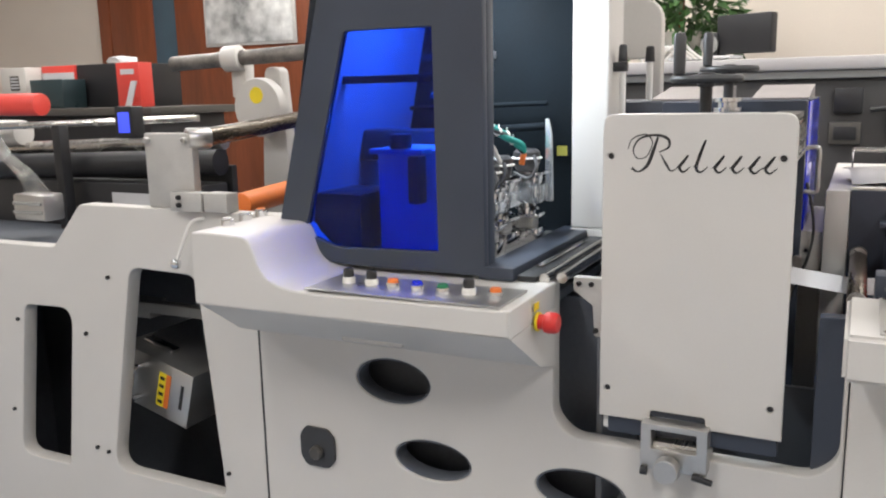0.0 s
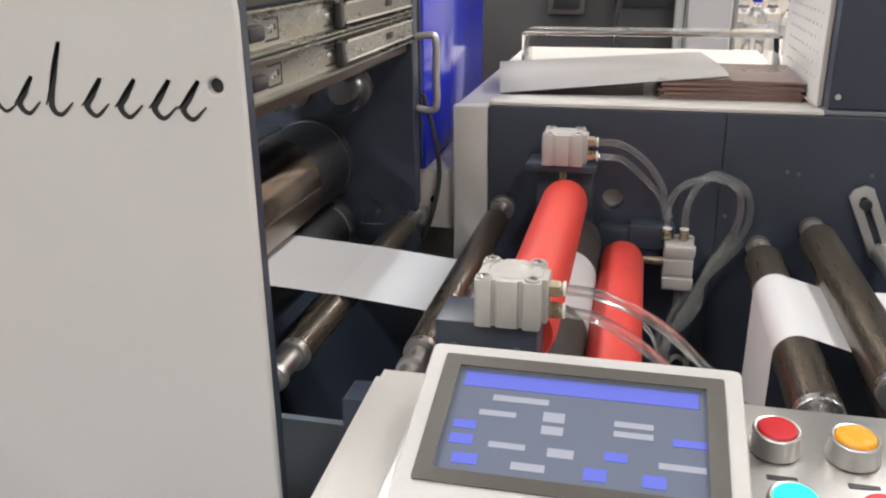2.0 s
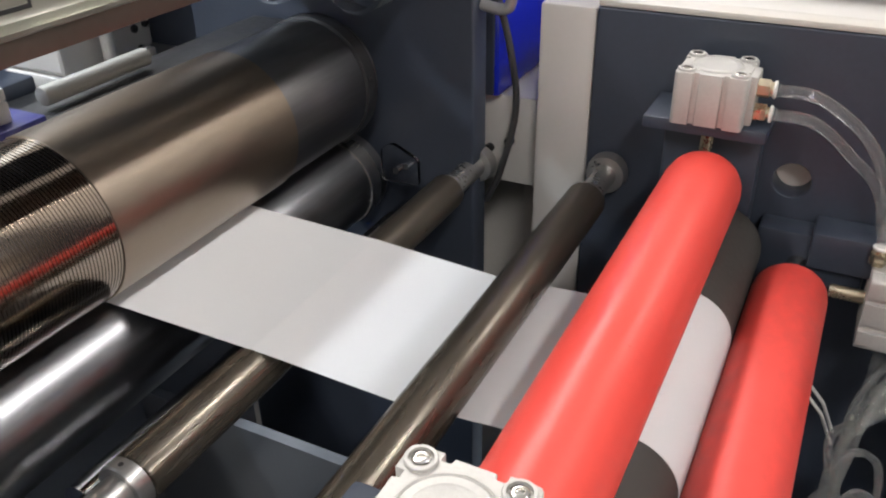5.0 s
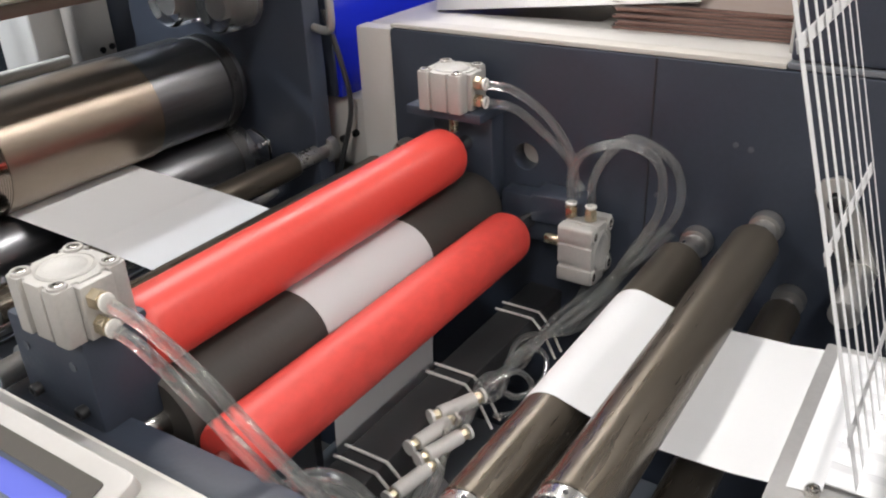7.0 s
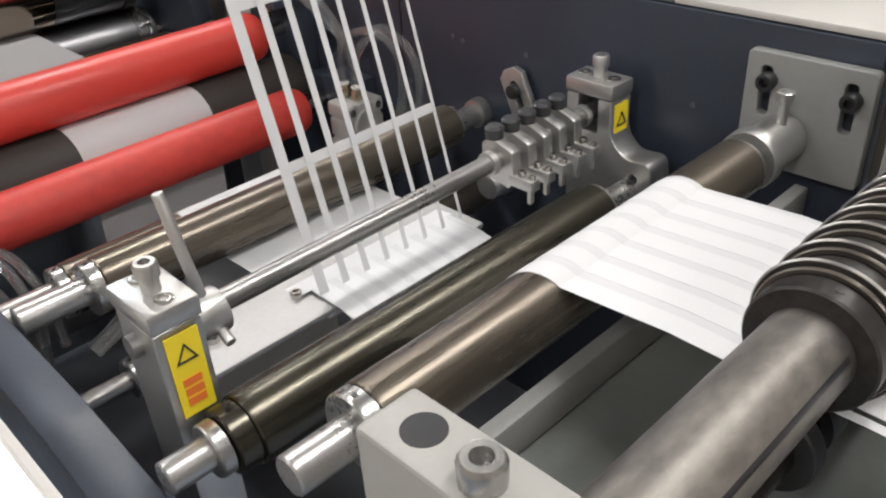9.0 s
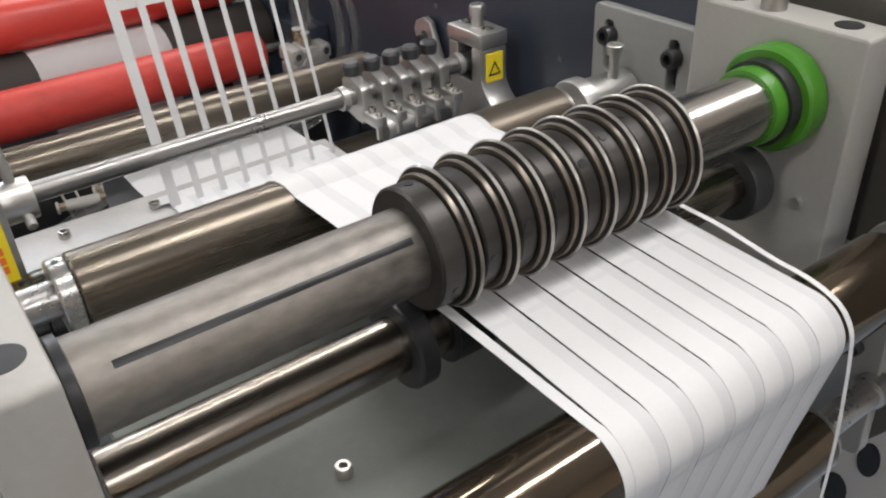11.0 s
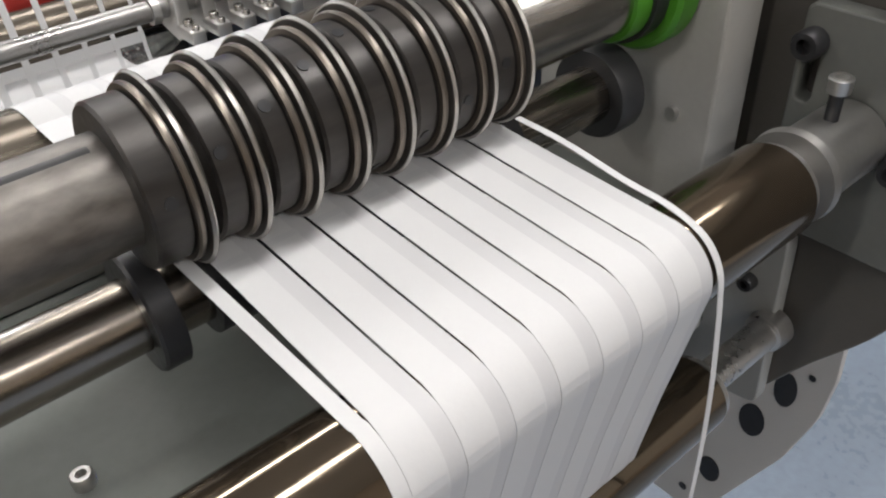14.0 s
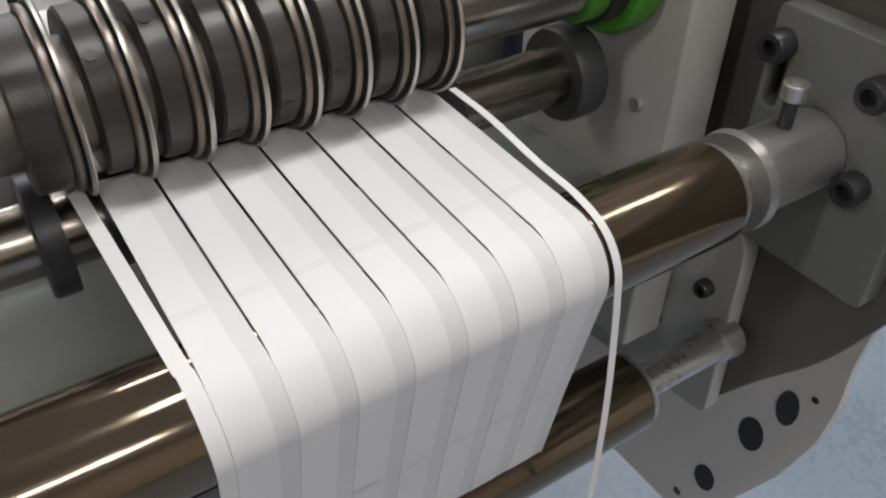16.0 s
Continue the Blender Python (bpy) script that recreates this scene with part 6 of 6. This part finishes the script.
part("clamp", rod((-1.235, 0.579, 1.4335), (-1.185, 0.588, 1.4360), 0.034, 28, 0.004), CREAM, rw)
part("clamp_foot", box(-1.235, -1.185, 0.60, 0.64, 1.33, 1.42, 0.004), CREAM, rw)
tagged(part("orange_roll", rod((-0.775, 0.06, 1.118), (-0.845, 0.36, 1.118), 0.024, 24, 0.002), ORANGE), "orange rubber-covered roll beside the hood", "roll")
ws = thing("web_stand", "dark web stand with steel rods and a small blue-lit sensor", "web stand")
part("post", box(-1.545, -1.515, 0.25, 0.28, 0.99, 1.27, 0.003), SOOT, ws)
part("beam", rod((-1.9, 0.26, 1.262), (-1.2, 0.42, 1.280), 0.009, 20), STEEL, ws)
part("beam", rod((-1.9, 0.36, 1.195), (-1.1, 0.40, 1.222), 0.020, 24), STEEL, ws)
part("beam", rod((-1.9, 0.30, 1.150), (-1.1, 0.38, 1.172), 0.034, 24), SOOT, ws)
part("paper_label", box(-1.40, -1.26, 0.2985, 0.2995, 1.06, 1.095, 0), PAPER2, ws)
part("sensor", box(-1.335, -1.275, 0.27, 0.31, 1.235, 1.315, 0.004), SOOT, ws)
part("sensor_light", box(-1.322, -1.284, 0.268, 0.2695, 1.250, 1.300, 0.001), glowing("blue_sensor_glow", (0.05, 0.08, 0.75), 0.8), ws, "small glowing blue sensor face")
part("plate", box(-1.9, -1.1, 0.42, 0.44, 0.95, 1.16, 0.002), SOOT, ws)
vb = thing("valve_block", "grey valve block with bundled clear hoses", "valve block")
part("block", box(-1.52, -1.41, 0.10, 0.16, 1.045, 1.11, 0.006), STEEL_DULL, vb)
part("block_rib", box(-1.515, -1.415, 0.094, 0.0995, 1.062, 1.070, 0.001), GREY, vb)
part("block_rib", box(-1.515, -1.415, 0.094, 0.0995, 1.084, 1.092, 0.001), GREY, vb)
for k in range(7):
    part("hose_end", sweep([(-1.505 + 0.014 * k, 0.13, 1.11), (-1.512 + 0.011 * k, 0.12 - 0.004 * k, 1.15 + 0.004 * k), (-1.56 + 0.006 * k, 0.12, 1.19 + 0.006 * (k % 3)), (-1.62, 0.15, 1.185 + 0.011 * k), (-1.70, 0.16, 1.150 + 0.020 * k)], 0.0040, 8, 5), HOSE, vb)
part("red_roll", rod((-2.6, 0.47, 1.325), (-1.885, 0.50, 1.321), 0.034, 28, 0.004), RED, ws, "red rubber-covered roll")
part("white_roll", rod((-2.4, 0.33, 1.25), (-1.78, 0.35, 1.244), 0.036, 28, 0.004), CREAM, ws, "white paper roll")
part("base", box(-1.89, -1.1, 0.30, 0.40, 0.97, 1.12, 0.004), SOOT, ws)


# ---------------------------------------------------------------- behind the machine
shelf = thing("back_shelf", "cream painted steel box shelf behind the dark side frame", "shelf")
part("box", box(0.286, 0.690, 0.4965, 1.08, 0.70, 1.137, 0.004), CREAM, shelf)
part("left_face", box(0.284, 0.3265, 0.476, 0.4962, 0.70, 1.1365, 0.003), CREAM, shelf)
cw = thing("perforated_column", "cream perforated sheet-metal column beside a dark cabinet", "column")
part("sheet", box(0.684, 0.690, 0.500, 0.77, 1.144, 1.75, 0.001), CREAM, cw)
for i in range(9):
    for j in range(24):
        part("hole", rod((0.6838, 0.53 + i * 0.024, 1.17 + j * 0.014), (0.6832, 0.53 + i * 0.024, 1.17 + j * 0.014), 0.0018, 8), CREAM_WARM, cw)
dk = thing("dark_cabinet", "dark blue-grey control cabinet standing on the side frame", "cabinet")
part("body", box(0.6905, 0.876, 0.4765, 0.76, 1.1445, 1.75, 0.003), NAVY, dk)
for xx, zz in ((0.700, 1.158), (0.866, 1.158)):
    part("screw", rod((xx, 0.4755, zz), (xx, 0.478, zz), 0.003, 14), STEEL_DULL, dk)
gd = thing("white_guard", "white machine guard with a grey diagonal frame", "guard")
part("panel", plate(rounded([(0.90, 0.9), (1.9, 0.9), (1.9, 1.21), (1.03, 1.21), (1.03, 1.75), (0.90, 1.75)], 0.006), [], 0.70, 0.72, 0.002), WHITEP, gd)
part("frame_bar", rod((0.93, 0.62, 1.150), (1.02, 0.62, 1.30), 0.006, 12), GREY, gd)
part("frame_bar", rod((1.0, 0.60, 1.30), (1.10, 0.55, 1.155), 0.007, 12), GREY, gd)
part("frame_foot", box(1.02, 1.16, 0.50, 0.60, 1.1445, 1.152, 0.001), GREY, gd)
CARD = material("shiny_folder_card", (0.82, 0.80, 0.78), 0.24, 0, 0.03, 8, 60, 0.04, (1, 1, 1), 0, 0.04)
fold = thing("paper_folder", "shiny white folded paper sheet lying over the brochures on the shelf", "folder")


def curled(front, back, bow, thick):
    """A sheet between two edge lines, bowed upwards across."""
    bm = bmesh.new()
    rows = []
    for i in range(9):
        f = i / 8
        rows.append([bm.verts.new(Vector(front[0]).lerp(Vector(front[1]), j / 6).lerp(Vector(back[0]).lerp(Vector(back[1]), j / 6), f) + Vector((0, -0.25 * bow, bow)) * math.sin(math.pi * f ** 0.6) * (1 - 0.85 * j / 6)) for j in range(7)])
    for r0, r1 in zip(rows, rows[1:]):
        for j in range(6):
            bm.faces.new((r0[j], r0[j + 1], r1[j + 1], r1[j]))
    bmesh.ops.solidify(bm, geom=bm.faces[:], thickness=thick)
    return bm


part("sheet", curled([(0.3265, 0.556, 1.1390), (0.597, 0.556, 1.1660)], [(0.305, 0.690, 1.160), (0.570, 0.690, 1.178)], 0.020, 0.0008), CARD, fold)
# black lining and brown under sheet added to keep the open end dark
part("inner_face", curled([(0.3275, 0.5575, 1.1378), (0.596, 0.558, 1.1645)], [(0.306, 0.688, 1.158), (0.569, 0.688, 1.176)], 0.0195, 0.0004), SOOT, fold, "black inner face")
part("under_sheet", curled([(0.3285, 0.558, 1.1376), (0.50, 0.575, 1.1376)], [(0.312, 0.690, 1.1378), (0.50, 0.690, 1.1378)], 0.0, 0.0006), BOOKP, fold, "dark brown-grey under side")
cover = thing("acrylic_cover", "clear acrylic cover lying on the shelf behind the papers", "cover")
part("top_sheet", box(0.322, 0.683, 0.778, 0.880, 1.1870, 1.1905, 0.001), ACRYLIC, cover)
for x0 in (0.322, 0.6798):
    part("end_sheet", box(x0, x0 + 0.0032, 0.778, 0.880, 1.1372, 1.1868, 0.001), ACRYLIC, cover)
for ob in cover.children:
    ob.visible_shadow = False
PINKEDGE = material("pinkish_page_edge", (0.30, 0.17, 0.14), 0.5, 0, 0.3, 40, 300, 0.05)
for k in range(8):
    b = thing("brochure", "brown-grey glossy brochure in a small pile on the shelf", "brochure", "brochures", at=(0.597 + 0.002 * (k % 3), 0.632 + 0.0015 * (k % 2), 1.1375 + 0.0029 * k))
    b.rotation_euler = (0, 0, radians(1.5 + 0.4 * k * (-1) ** k))
    part("page_block", box(-0.080, 0.080, -0.075, 0.075, 0, 0.0022, 0.0004), PINKEDGE, b)
    part("cover", box(-0.081, 0.081, -0.076, 0.076, 0.0022, 0.0028, 0), BOOKP, b)

blue = thing("blue_machine", "deep blue machine casing with a grey lid", "machine casing")
part("case", box(-0.25, 0.247, 0.490, 0.866, 1.0535, 1.303, 0.003), BLUE, blue)
bm = bmesh.new()
bm.free()
PALELID = material("pale_pinkish_grey_lid", (0.27, 0.25, 0.247), 0.35, 0, 0.06, 6, 120, 0.05)
part("top_sheet", box(-0.249, 0.2465, 0.4905, 0.8655, 1.3035, 1.3060, 0.001), NAVY, blue, "dark blue top sheet")
for x0, x1 in ((-0.055, 0.085), (0.140, 0.2435)):
    bm = bmesh.new()
    lid = [[bm.verts.new((x, y, z)) for y, z in ((0.500, 1.3063), (0.700, 1.3063), (0.700, 1.334), (0.500, 1.3095))] for x in (x0, x1)]
    bm.faces.new(lid[0])
    bm.faces.new(lid[1][::-1])
    for j in range(4):
        bm.faces.new((lid[0][j], lid[0][(j + 1) % 4], lid[1][(j + 1) % 4], lid[1][j]))
    part("lid", bm, PALELID, blue, "pale grey sloping lid")
part("front_cover", box(-0.249, 0.2435, 0.4855, 0.4895, 1.056, 1.3045, 0.001), NAVY, blue, "dark blue-grey front cover")
part("plinth", box(-0.20, 0.235, 0.60, 0.86, 0.0, 0.974, 0.004), CREAM_WARM, blue)
wt = thing("white_bench", "white painted machine bench with bolt heads", "bench")
part("top", box(-0.24, 0.283, 0.500, 0.870, 0.975, 1.053, 0.004), CREAM, wt)
part("leg", box(0.236, 0.280, 0.58, 0.76, 0.0, 0.9745, 0.004), CREAM_WARM, wt)
for xx, zz in ((0.236, 1.005), (0.254, 1.014), (0.10, 1.01), (0.12, 1.004)):
    cap_screw(xx, 0.500, zz, wt, 0.004)
tagged(part("power_cable", sweep([(0.250, 0.47, 1.15), (0.262, 0.475, 1.10), (0.266, 0.48, 1.05), (0.258, 0.47, 1.00), (0.245, 0.472, 0.97)], 0.0028, 10, 6), BLACKP), "black power cable hanging behind the die station", "cable")

BGTOP = material("dull_grey_white_paint", (0.46, 0.44, 0.435), 0.42, 0, 0.05, 5, 200, 0.05)
bg = thing("machine_behind", "long white machine with a dark front and a round fan", "machine")
part("top", box(-0.9, 0.62, 1.88, 2.5, 1.380, 1.425, 0.010), BGTOP, bg)
part("end_post", plate(rounded([(0.600, 0.0), (0.715, 0.0), (0.715, 1.425), (0.600, 1.425)], [0.002, 0.002, 0.07, 0.002]), [], 1.875, 2.5, 0.006), BGTOP, bg)
part("inner_post", box(0.572, 0.5985, 1.885, 1.93, 0.0, 1.379, 0.006), GREY, bg)
part("inner_lip", box(-0.9, 0.5985, 1.90, 1.929, 1.352, 1.379, 0.006), GREY, bg)
part("dark_front", box(-0.9, 0.5985, 1.93, 2.4, 0.3, 1.3795, 0.003), material("charcoal_paint", (0.048, 0.046, 0.045), 0.45, 0, 0.2, 5, 200, 0.06), bg)
for k in range(6):
    part("fan_guard_ring", lathe([(1.902, 0.083 - 0.014 * k), (1.899, 0.085 - 0.014 * k), (1.902, 0.087 - 0.014 * k), (1.902, 0.083 - 0.014 * k)], 40, None, "Y", (0.515, 0, 1.268)), GREY if k in (0, 5) else DARKGREY, bg)
part("fan_ring", lathe([(1.90, 0.084), (1.898, 0.090), (1.905, 0.092), (1.929, 0.092)], 40, None, "Y", (0.515, 0, 1.268)), BLACK, bg)
part("fan_plate", box(0.41, 0.571, 1.922, 1.9295, 1.15, 1.345, 0.003), BLACKP, bg)
part("fan_hub", lathe([(1.905, 0.001), (1.905, 0.03), (1.921, 0.03)], 24, None, "Y", (0.515, 0, 1.268)), BLACK, bg)
part("socket_box", box(0.235, 0.335, 1.905, 1.929, 1.130, 1.205, 0.004), DARKGREY, bg)
part("socket_face", box(0.250, 0.320, 1.902, 1.9048, 1.145, 1.190, 0.002), BLACK, bg)
part("relay", box(0.245, 0.335, 1.895, 1.929, 1.235, 1.320, 0.006), BLACK, bg)
part("cable", sweep([(0.36, 1.91, 1.245), (0.41, 1.90, 1.25), (0.44, 1.90, 1.23), (0.42, 1.90, 1.12), (0.42, 1.90, 1.0)], 0.008, 8, 5), BLACKP, bg)
mon = thing("monitor", "black monitor seen from its side on the machine", "monitor")
mon.matrix_world = pose(-0.06, 2.05, 1.43, 0, 0, -20)
part("screen", box(-0.11, 0.10, -0.02, 0.03, 0.02, 0.16, 0.006), SOOT, mon)
part("stand", box(-0.16, -0.10, -0.03, 0.05, 0, 0.10, 0.01), SOOT, mon)
part("stand_disc", rod((-0.13, -0.032, 0.055), (-0.13, -0.040, 0.055), 0.036, 28, 0.003), GREY, mon)
part("papers", box(-0.25, 0.0, -0.12, -0.02, 0.001, 0.012, 0.002), PAPER, mon)
rb = thing("carton", "red and white carton standing on the machine", "carton")
part("box", box(0.455, 0.560, 1.95, 2.05, 1.4255, 1.53, 0.003), PAPER2, rb)
part("red_band", box(0.456, 0.559, 1.947, 1.9495, 1.445, 1.462, 0), REDPAINT, rb)
part("red_band", box(0.456, 0.559, 1.947, 1.9495, 1.490, 1.530, 0), REDPAINT, rb)
tagged(part("small_pot", lathe([(1.4255, 0.001), (1.4255, 0.016), (1.452, 0.020), (1.452, 0.001)], 20, None, "Z", (0.585, 1.95, 0)), WOOD), "small dark brown pot on the machine", "pot")
for k in range(4):
    tagged(part("white_cable", sweep([(-0.42 + 0.03 * k, 1.95, 1.431), (-0.36 + 0.03 * k, 1.94, 1.470 + 0.006 * k), (-0.30 + 0.02 * k, 1.95, 1.462), (-0.26 + 0.02 * k, 1.96, 1.431)], 0.005, 8, 6), WHITEP), "loose white cable lying on the machine", "cable", "loose cables")
plant = thing("potted_plant", "green leafy potted plant behind the machine", "plant")
part("pot", lathe([(1.43, 0.001), (1.43, 0.07), (1.55, 0.09), (1.55, 0.001)], 24, None, "Z", (-0.35, 2.3, 0)), CREAM_WARM, plant)
random.seed(3)
bm = bmesh.new()
for k in range(620):
    a, rr3, zz = random.uniform(0, 6.28), random.uniform(0.02, 0.22), random.uniform(1.53, 1.95)
    c = Vector((-0.33 + rr3 * math.cos(a), 2.3 + rr3 * math.sin(a), zz - rr3 * 0.4))
    m = Matrix.Translation(c) @ Euler((random.uniform(-1, 1), random.uniform(-1, 1), a)).to_matrix().to_4x4()
    vs = [bm.verts.new(m @ Vector(p)) for p in ((0, 0, 0), (0.03, 0.017, 0.004), (0.08, 0, -0.01), (0.03, -0.017, 0.004))]
    bm.faces.new(vs)
part("leaves", bm, LEAF, plant)
part("stem", rod((-0.35, 2.3, 1.55), (-0.33, 2.3, 1.85), 0.01, 8), WOOD, plant)
bt = thing("side_table", "white side table by the wall", "table")
part("top", box(0.70, 1.25, 2.1, 2.7, 0.96, 0.99, 0.004), WHITEP, bt)
for xx in (0.73, 1.22):
    for yy in (2.13, 2.67):
        part("leg", box(xx - 0.02, xx + 0.02, yy - 0.02, yy + 0.02, 0, 0.96, 0.002), GREY, bt)


def bottle(x, y):
    t = thing("water_bottle", "clear plastic water bottle with a blue cap", "bottle", "water bottles", at=(x, y, 0.9905))
    part("body", lathe([(0, 0.001), (0, 0.03), (0.005, 0.033), (0.11, 0.033), (0.135, 0.014), (0.15, 0.013), (0.15, 0.001)], 24, None, "Z"), ACRYLIC, t)
    part("cap", lathe([(0.1505, 0.001), (0.1505, 0.015), (0.172, 0.015), (0.172, 0.001)], 20, None, "Z"), BLUE, t)
    part("label", lathe([(0.045, 0.0335), (0.085, 0.0335)], 24, None, "Z"), PAPER2, t)


for k, (x, y) in enumerate(((0.825, 2.3), (0.885, 2.42), (0.925, 2.28), (0.99, 2.33), (0.80, 2.42))):
    bottle(x, y)
vl = thing("valve_post", "grey post with a yellow valve handle", "valve")
part("post", rod((0.735, 2.0, 0), (0.735, 2.0, 1.21), 0.007, 14), GREY, vl)
part("handle", box(0.728, 0.782, 1.994, 2.006, 1.222, 1.234, 0.003), YELLOW, vl)
part("stem", rod((0.735, 2.0, 1.205), (0.735, 2.0, 1.262), 0.008, 14), YELLOW, vl)

door = thing("door_1", "reddish-brown wooden double door standing ajar", "door", kind="structure")
part("frame", plate([(-4.24, 0.0), (-2.30, 0.0), (-2.30, 2.2), (-4.24, 2.2)], [[(-4.14, 0.01), (-2.40, 0.01), (-2.40, 2.1), (-4.14, 2.1)]], 2.86, 2.905, 0.003), WOOD, door)
part("leaf", box(-4.13, -3.77, 2.86, 2.89, 0.01, 2.09, 0.004), WOOD, door)
part("leaf", box(-3.57, -2.41, 2.86, 2.89, 0.01, 2.09, 0.004), WOOD, door)
# flat dark teal panel stands in for the dim space behind the gap
part("opening", box(-3.77, -3.57, 2.88, 2.899, 0.01, 2.09, 0), material("dim_corridor", (0.06, 0.10, 0.13), 0.6), door)
pic = thing("picture", "pale grey landscape picture hanging on the wooden door", "picture")
part("sheet", box(-3.305, -2.66, 2.840, 2.848, 1.650, 2.08, 0.003), material("pale_landscape_print", (0.55, 0.55, 0.53), 0.5, 0, 0.75, 3.5, 14, 0.0), pic)
part("frame_edge", box(-3.325, -2.64, 2.8485, 2.8585, 1.633, 2.10, 0.003), CREAM, pic)
tb = thing("storage_rack", "dark storage rack with cartons on its top", "rack")
part("top", box(-3.3, -2.05, 1.10, 1.60, 1.270, 1.300, 0.004), DARKGREY, tb)
# one black block stands in for the dark clutter below the top
part("dark_clutter_block", box(-3.25, -2.10, 1.14, 1.56, 0.60, 1.2695, 0.004), SOOT, tb)
for xx in (-3.24, -2.11):
    for yy in (1.14, 1.53):
        part("leg", box(xx - 0.02, xx + 0.02, yy, yy + 0.03, 0, 0.5995, 0.003), DARKGREY, tb)


def carton(x0, x1, y0, y1, z1, mat, label):
    c = thing("carton", label, "carton", "cartons on the rack")
    part("box", box(x0, x1, y0, y1, 1.3005, z1, 0.003), mat, c)
    part("tape", box((x0 + x1) / 2 - 0.02, (x0 + x1) / 2 + 0.02, y0 + 0.01, y1 - 0.01, z1, z1 + 0.0008, 0), CREAM_WARM, c)
    return c


pale = carton(-2.960, -2.805, 1.16, 1.40, 1.470, CREAM_WARM, "pale carton with a printed code label")
part("code_patch", box(-2.900, -2.845, 1.1585, 1.1597, 1.375, 1.435, 0), DARKGREY, pale)
for k in range(4):
    part("code_line", box(-2.896, -2.849, 1.1575, 1.1583, 1.383 + 0.013 * k, 1.389 + 0.013 * k, 0), PAPER2, pale)
redwhite = carton(-2.802, -2.605, 1.24, 1.50, 1.474, RED, "red and white printed carton")
part("white_band", box(-2.800, -2.607, 1.2380, 1.2395, 1.40, 1.445, 0), PAPER2, redwhite)
carton(-2.730, -2.540, 1.12, 1.235, 1.415, material("dark_teal_card", (0.025, 0.045, 0.05), 0.35), "dark teal carton with a pale lid")
carton(-2.597, -2.290, 1.245, 1.52, 1.474, SOOT, "black carton on the rack")
stripe = carton(-2.270, -2.150, 1.15, 1.22, 1.470, RED, "red carton with a white slanted stripe")
part("stripe", plate([(-2.232, 1.305), (-2.200, 1.305), (-2.160, 1.400), (-2.192, 1.400)], [], 1.1465, 1.1495, 0.0003), PAPER, stripe)
part("patch", box(-2.245, -2.175, 1.1480, 1.1495, 1.425, 1.445, 0), PAPER, stripe)
random.seed(9)
bm = bmesh.new()
bmesh.ops.create_icosphere(bm, subdivisions=2, radius=1.0)
for v in bm.verts:
    k = random.uniform(0.72, 1.12)
    v.co = Vector((-2.455 + v.co.x * 0.070 * k, 1.36 + v.co.y * 0.060 * k, 1.4745 + max(0.0, v.co.z + 0.35) * 0.030 * k))
tagged(part("paper_wad", bm, PAPER, smooth=False), "crumpled white paper on a carton", "paper")
pp = thing("press_panel", "tall machine side with a dark blue face behind the rewind unit", "machine casing")
part("face", box(-1.20, -0.62, 0.75, 0.80, 0.0, 1.24, 0.004), BLUE_D, pp)
part("edge", box(-0.62, -0.55, 0.70, 0.80, 0.0, 1.5, 0.004), CREAM_WARM, pp)


# ---------------------------------------------------------------- movement
# the angle of the smooth plate's upper edge on the die cylinder, in degrees, at some half seconds
PLATE_EDGE = {2.5: 70, 3.0: 112, 5.5: 35, 6.0: 58, 6.5: 117, 7.0: 115, 7.5: -68, 8.0: 200}


def spin_die():
    """Five turns a second, as fast as the web runs, meeting the edge angles above."""
    angle, want, keys = 0.0, 0.0, [(0.0, 0.0)]
    for k in range(1, 33):
        want = PLATE_EDGE.get(k / 2, want)
        angle += 900 + (want - angle - 900 + 180) % 360 - 180
        keys.append((k / 2, angle))
    rows = []
    for i in range(int(16 * FPS) + 1):
        t = i / FPS
        (t0, a0), (t1, a1) = keys[min(int(t * 2), 31)], keys[min(int(t * 2), 31) + 1]
        rows.append((t, pose(MAG[0], 0, MAG[1], 0, -(a0 + (a1 - a0) * (t - t0) / (t1 - t0)) % 360, 0)))
    walk(mag, rows)


def climb(rung):
    """A rung of the waste ladder climbs one spacing, over and over."""
    n, rows, total = 7, [], int(16 * FPS)
    for i in range(total + 1):
        if i % n in (0, 2, 4, n - 1) or i == total:
            d = LD * (RUNG * (i % n) / n)
            rows.append((i / FPS, pose(d.x, d.y, d.z)))
    walk(rung, rows)


def along(path, s):
    """The place and slope at a length along a line of (x, z) points."""
    for (x0, z0), (x1, z1) in zip(path, path[1:]):
        d = math.hypot(x1 - x0, z1 - z0)
        if s <= d:
            break
        s -= d
    f = s / d
    return x0 + (x1 - x0) * f, z0 + (z1 - z0) * f, math.degrees(math.atan2(z0 - z1, x1 - x0))


def ride(gap, k):
    """A gap between labels rides over the turning roller, one label length, over and over."""
    n, rows = 7, []
    for i in range(int(16 * FPS) + 1):
        x, z, a = along(pth, 0.012 + 0.098 * (k + (i % n) / n))
        rows.append((i / FPS, pose(x, 0, z, 0, a, 0)))
    walk(gap, rows)


def motions():
    for rg in rungs:
        climb(rg)
    for gap, k in gaps:
        ride(gap, k)
    rows, i = [], 0
    for i in range(int(16 * FPS) + 1):
        rows.append((i / FPS, pose(TT[0], 0, TT[1], 0, (50 - 1450 * (i / FPS - 10.5)) % 360, 0)))
    walk(shaft, rows)
    spin_die()


motions()
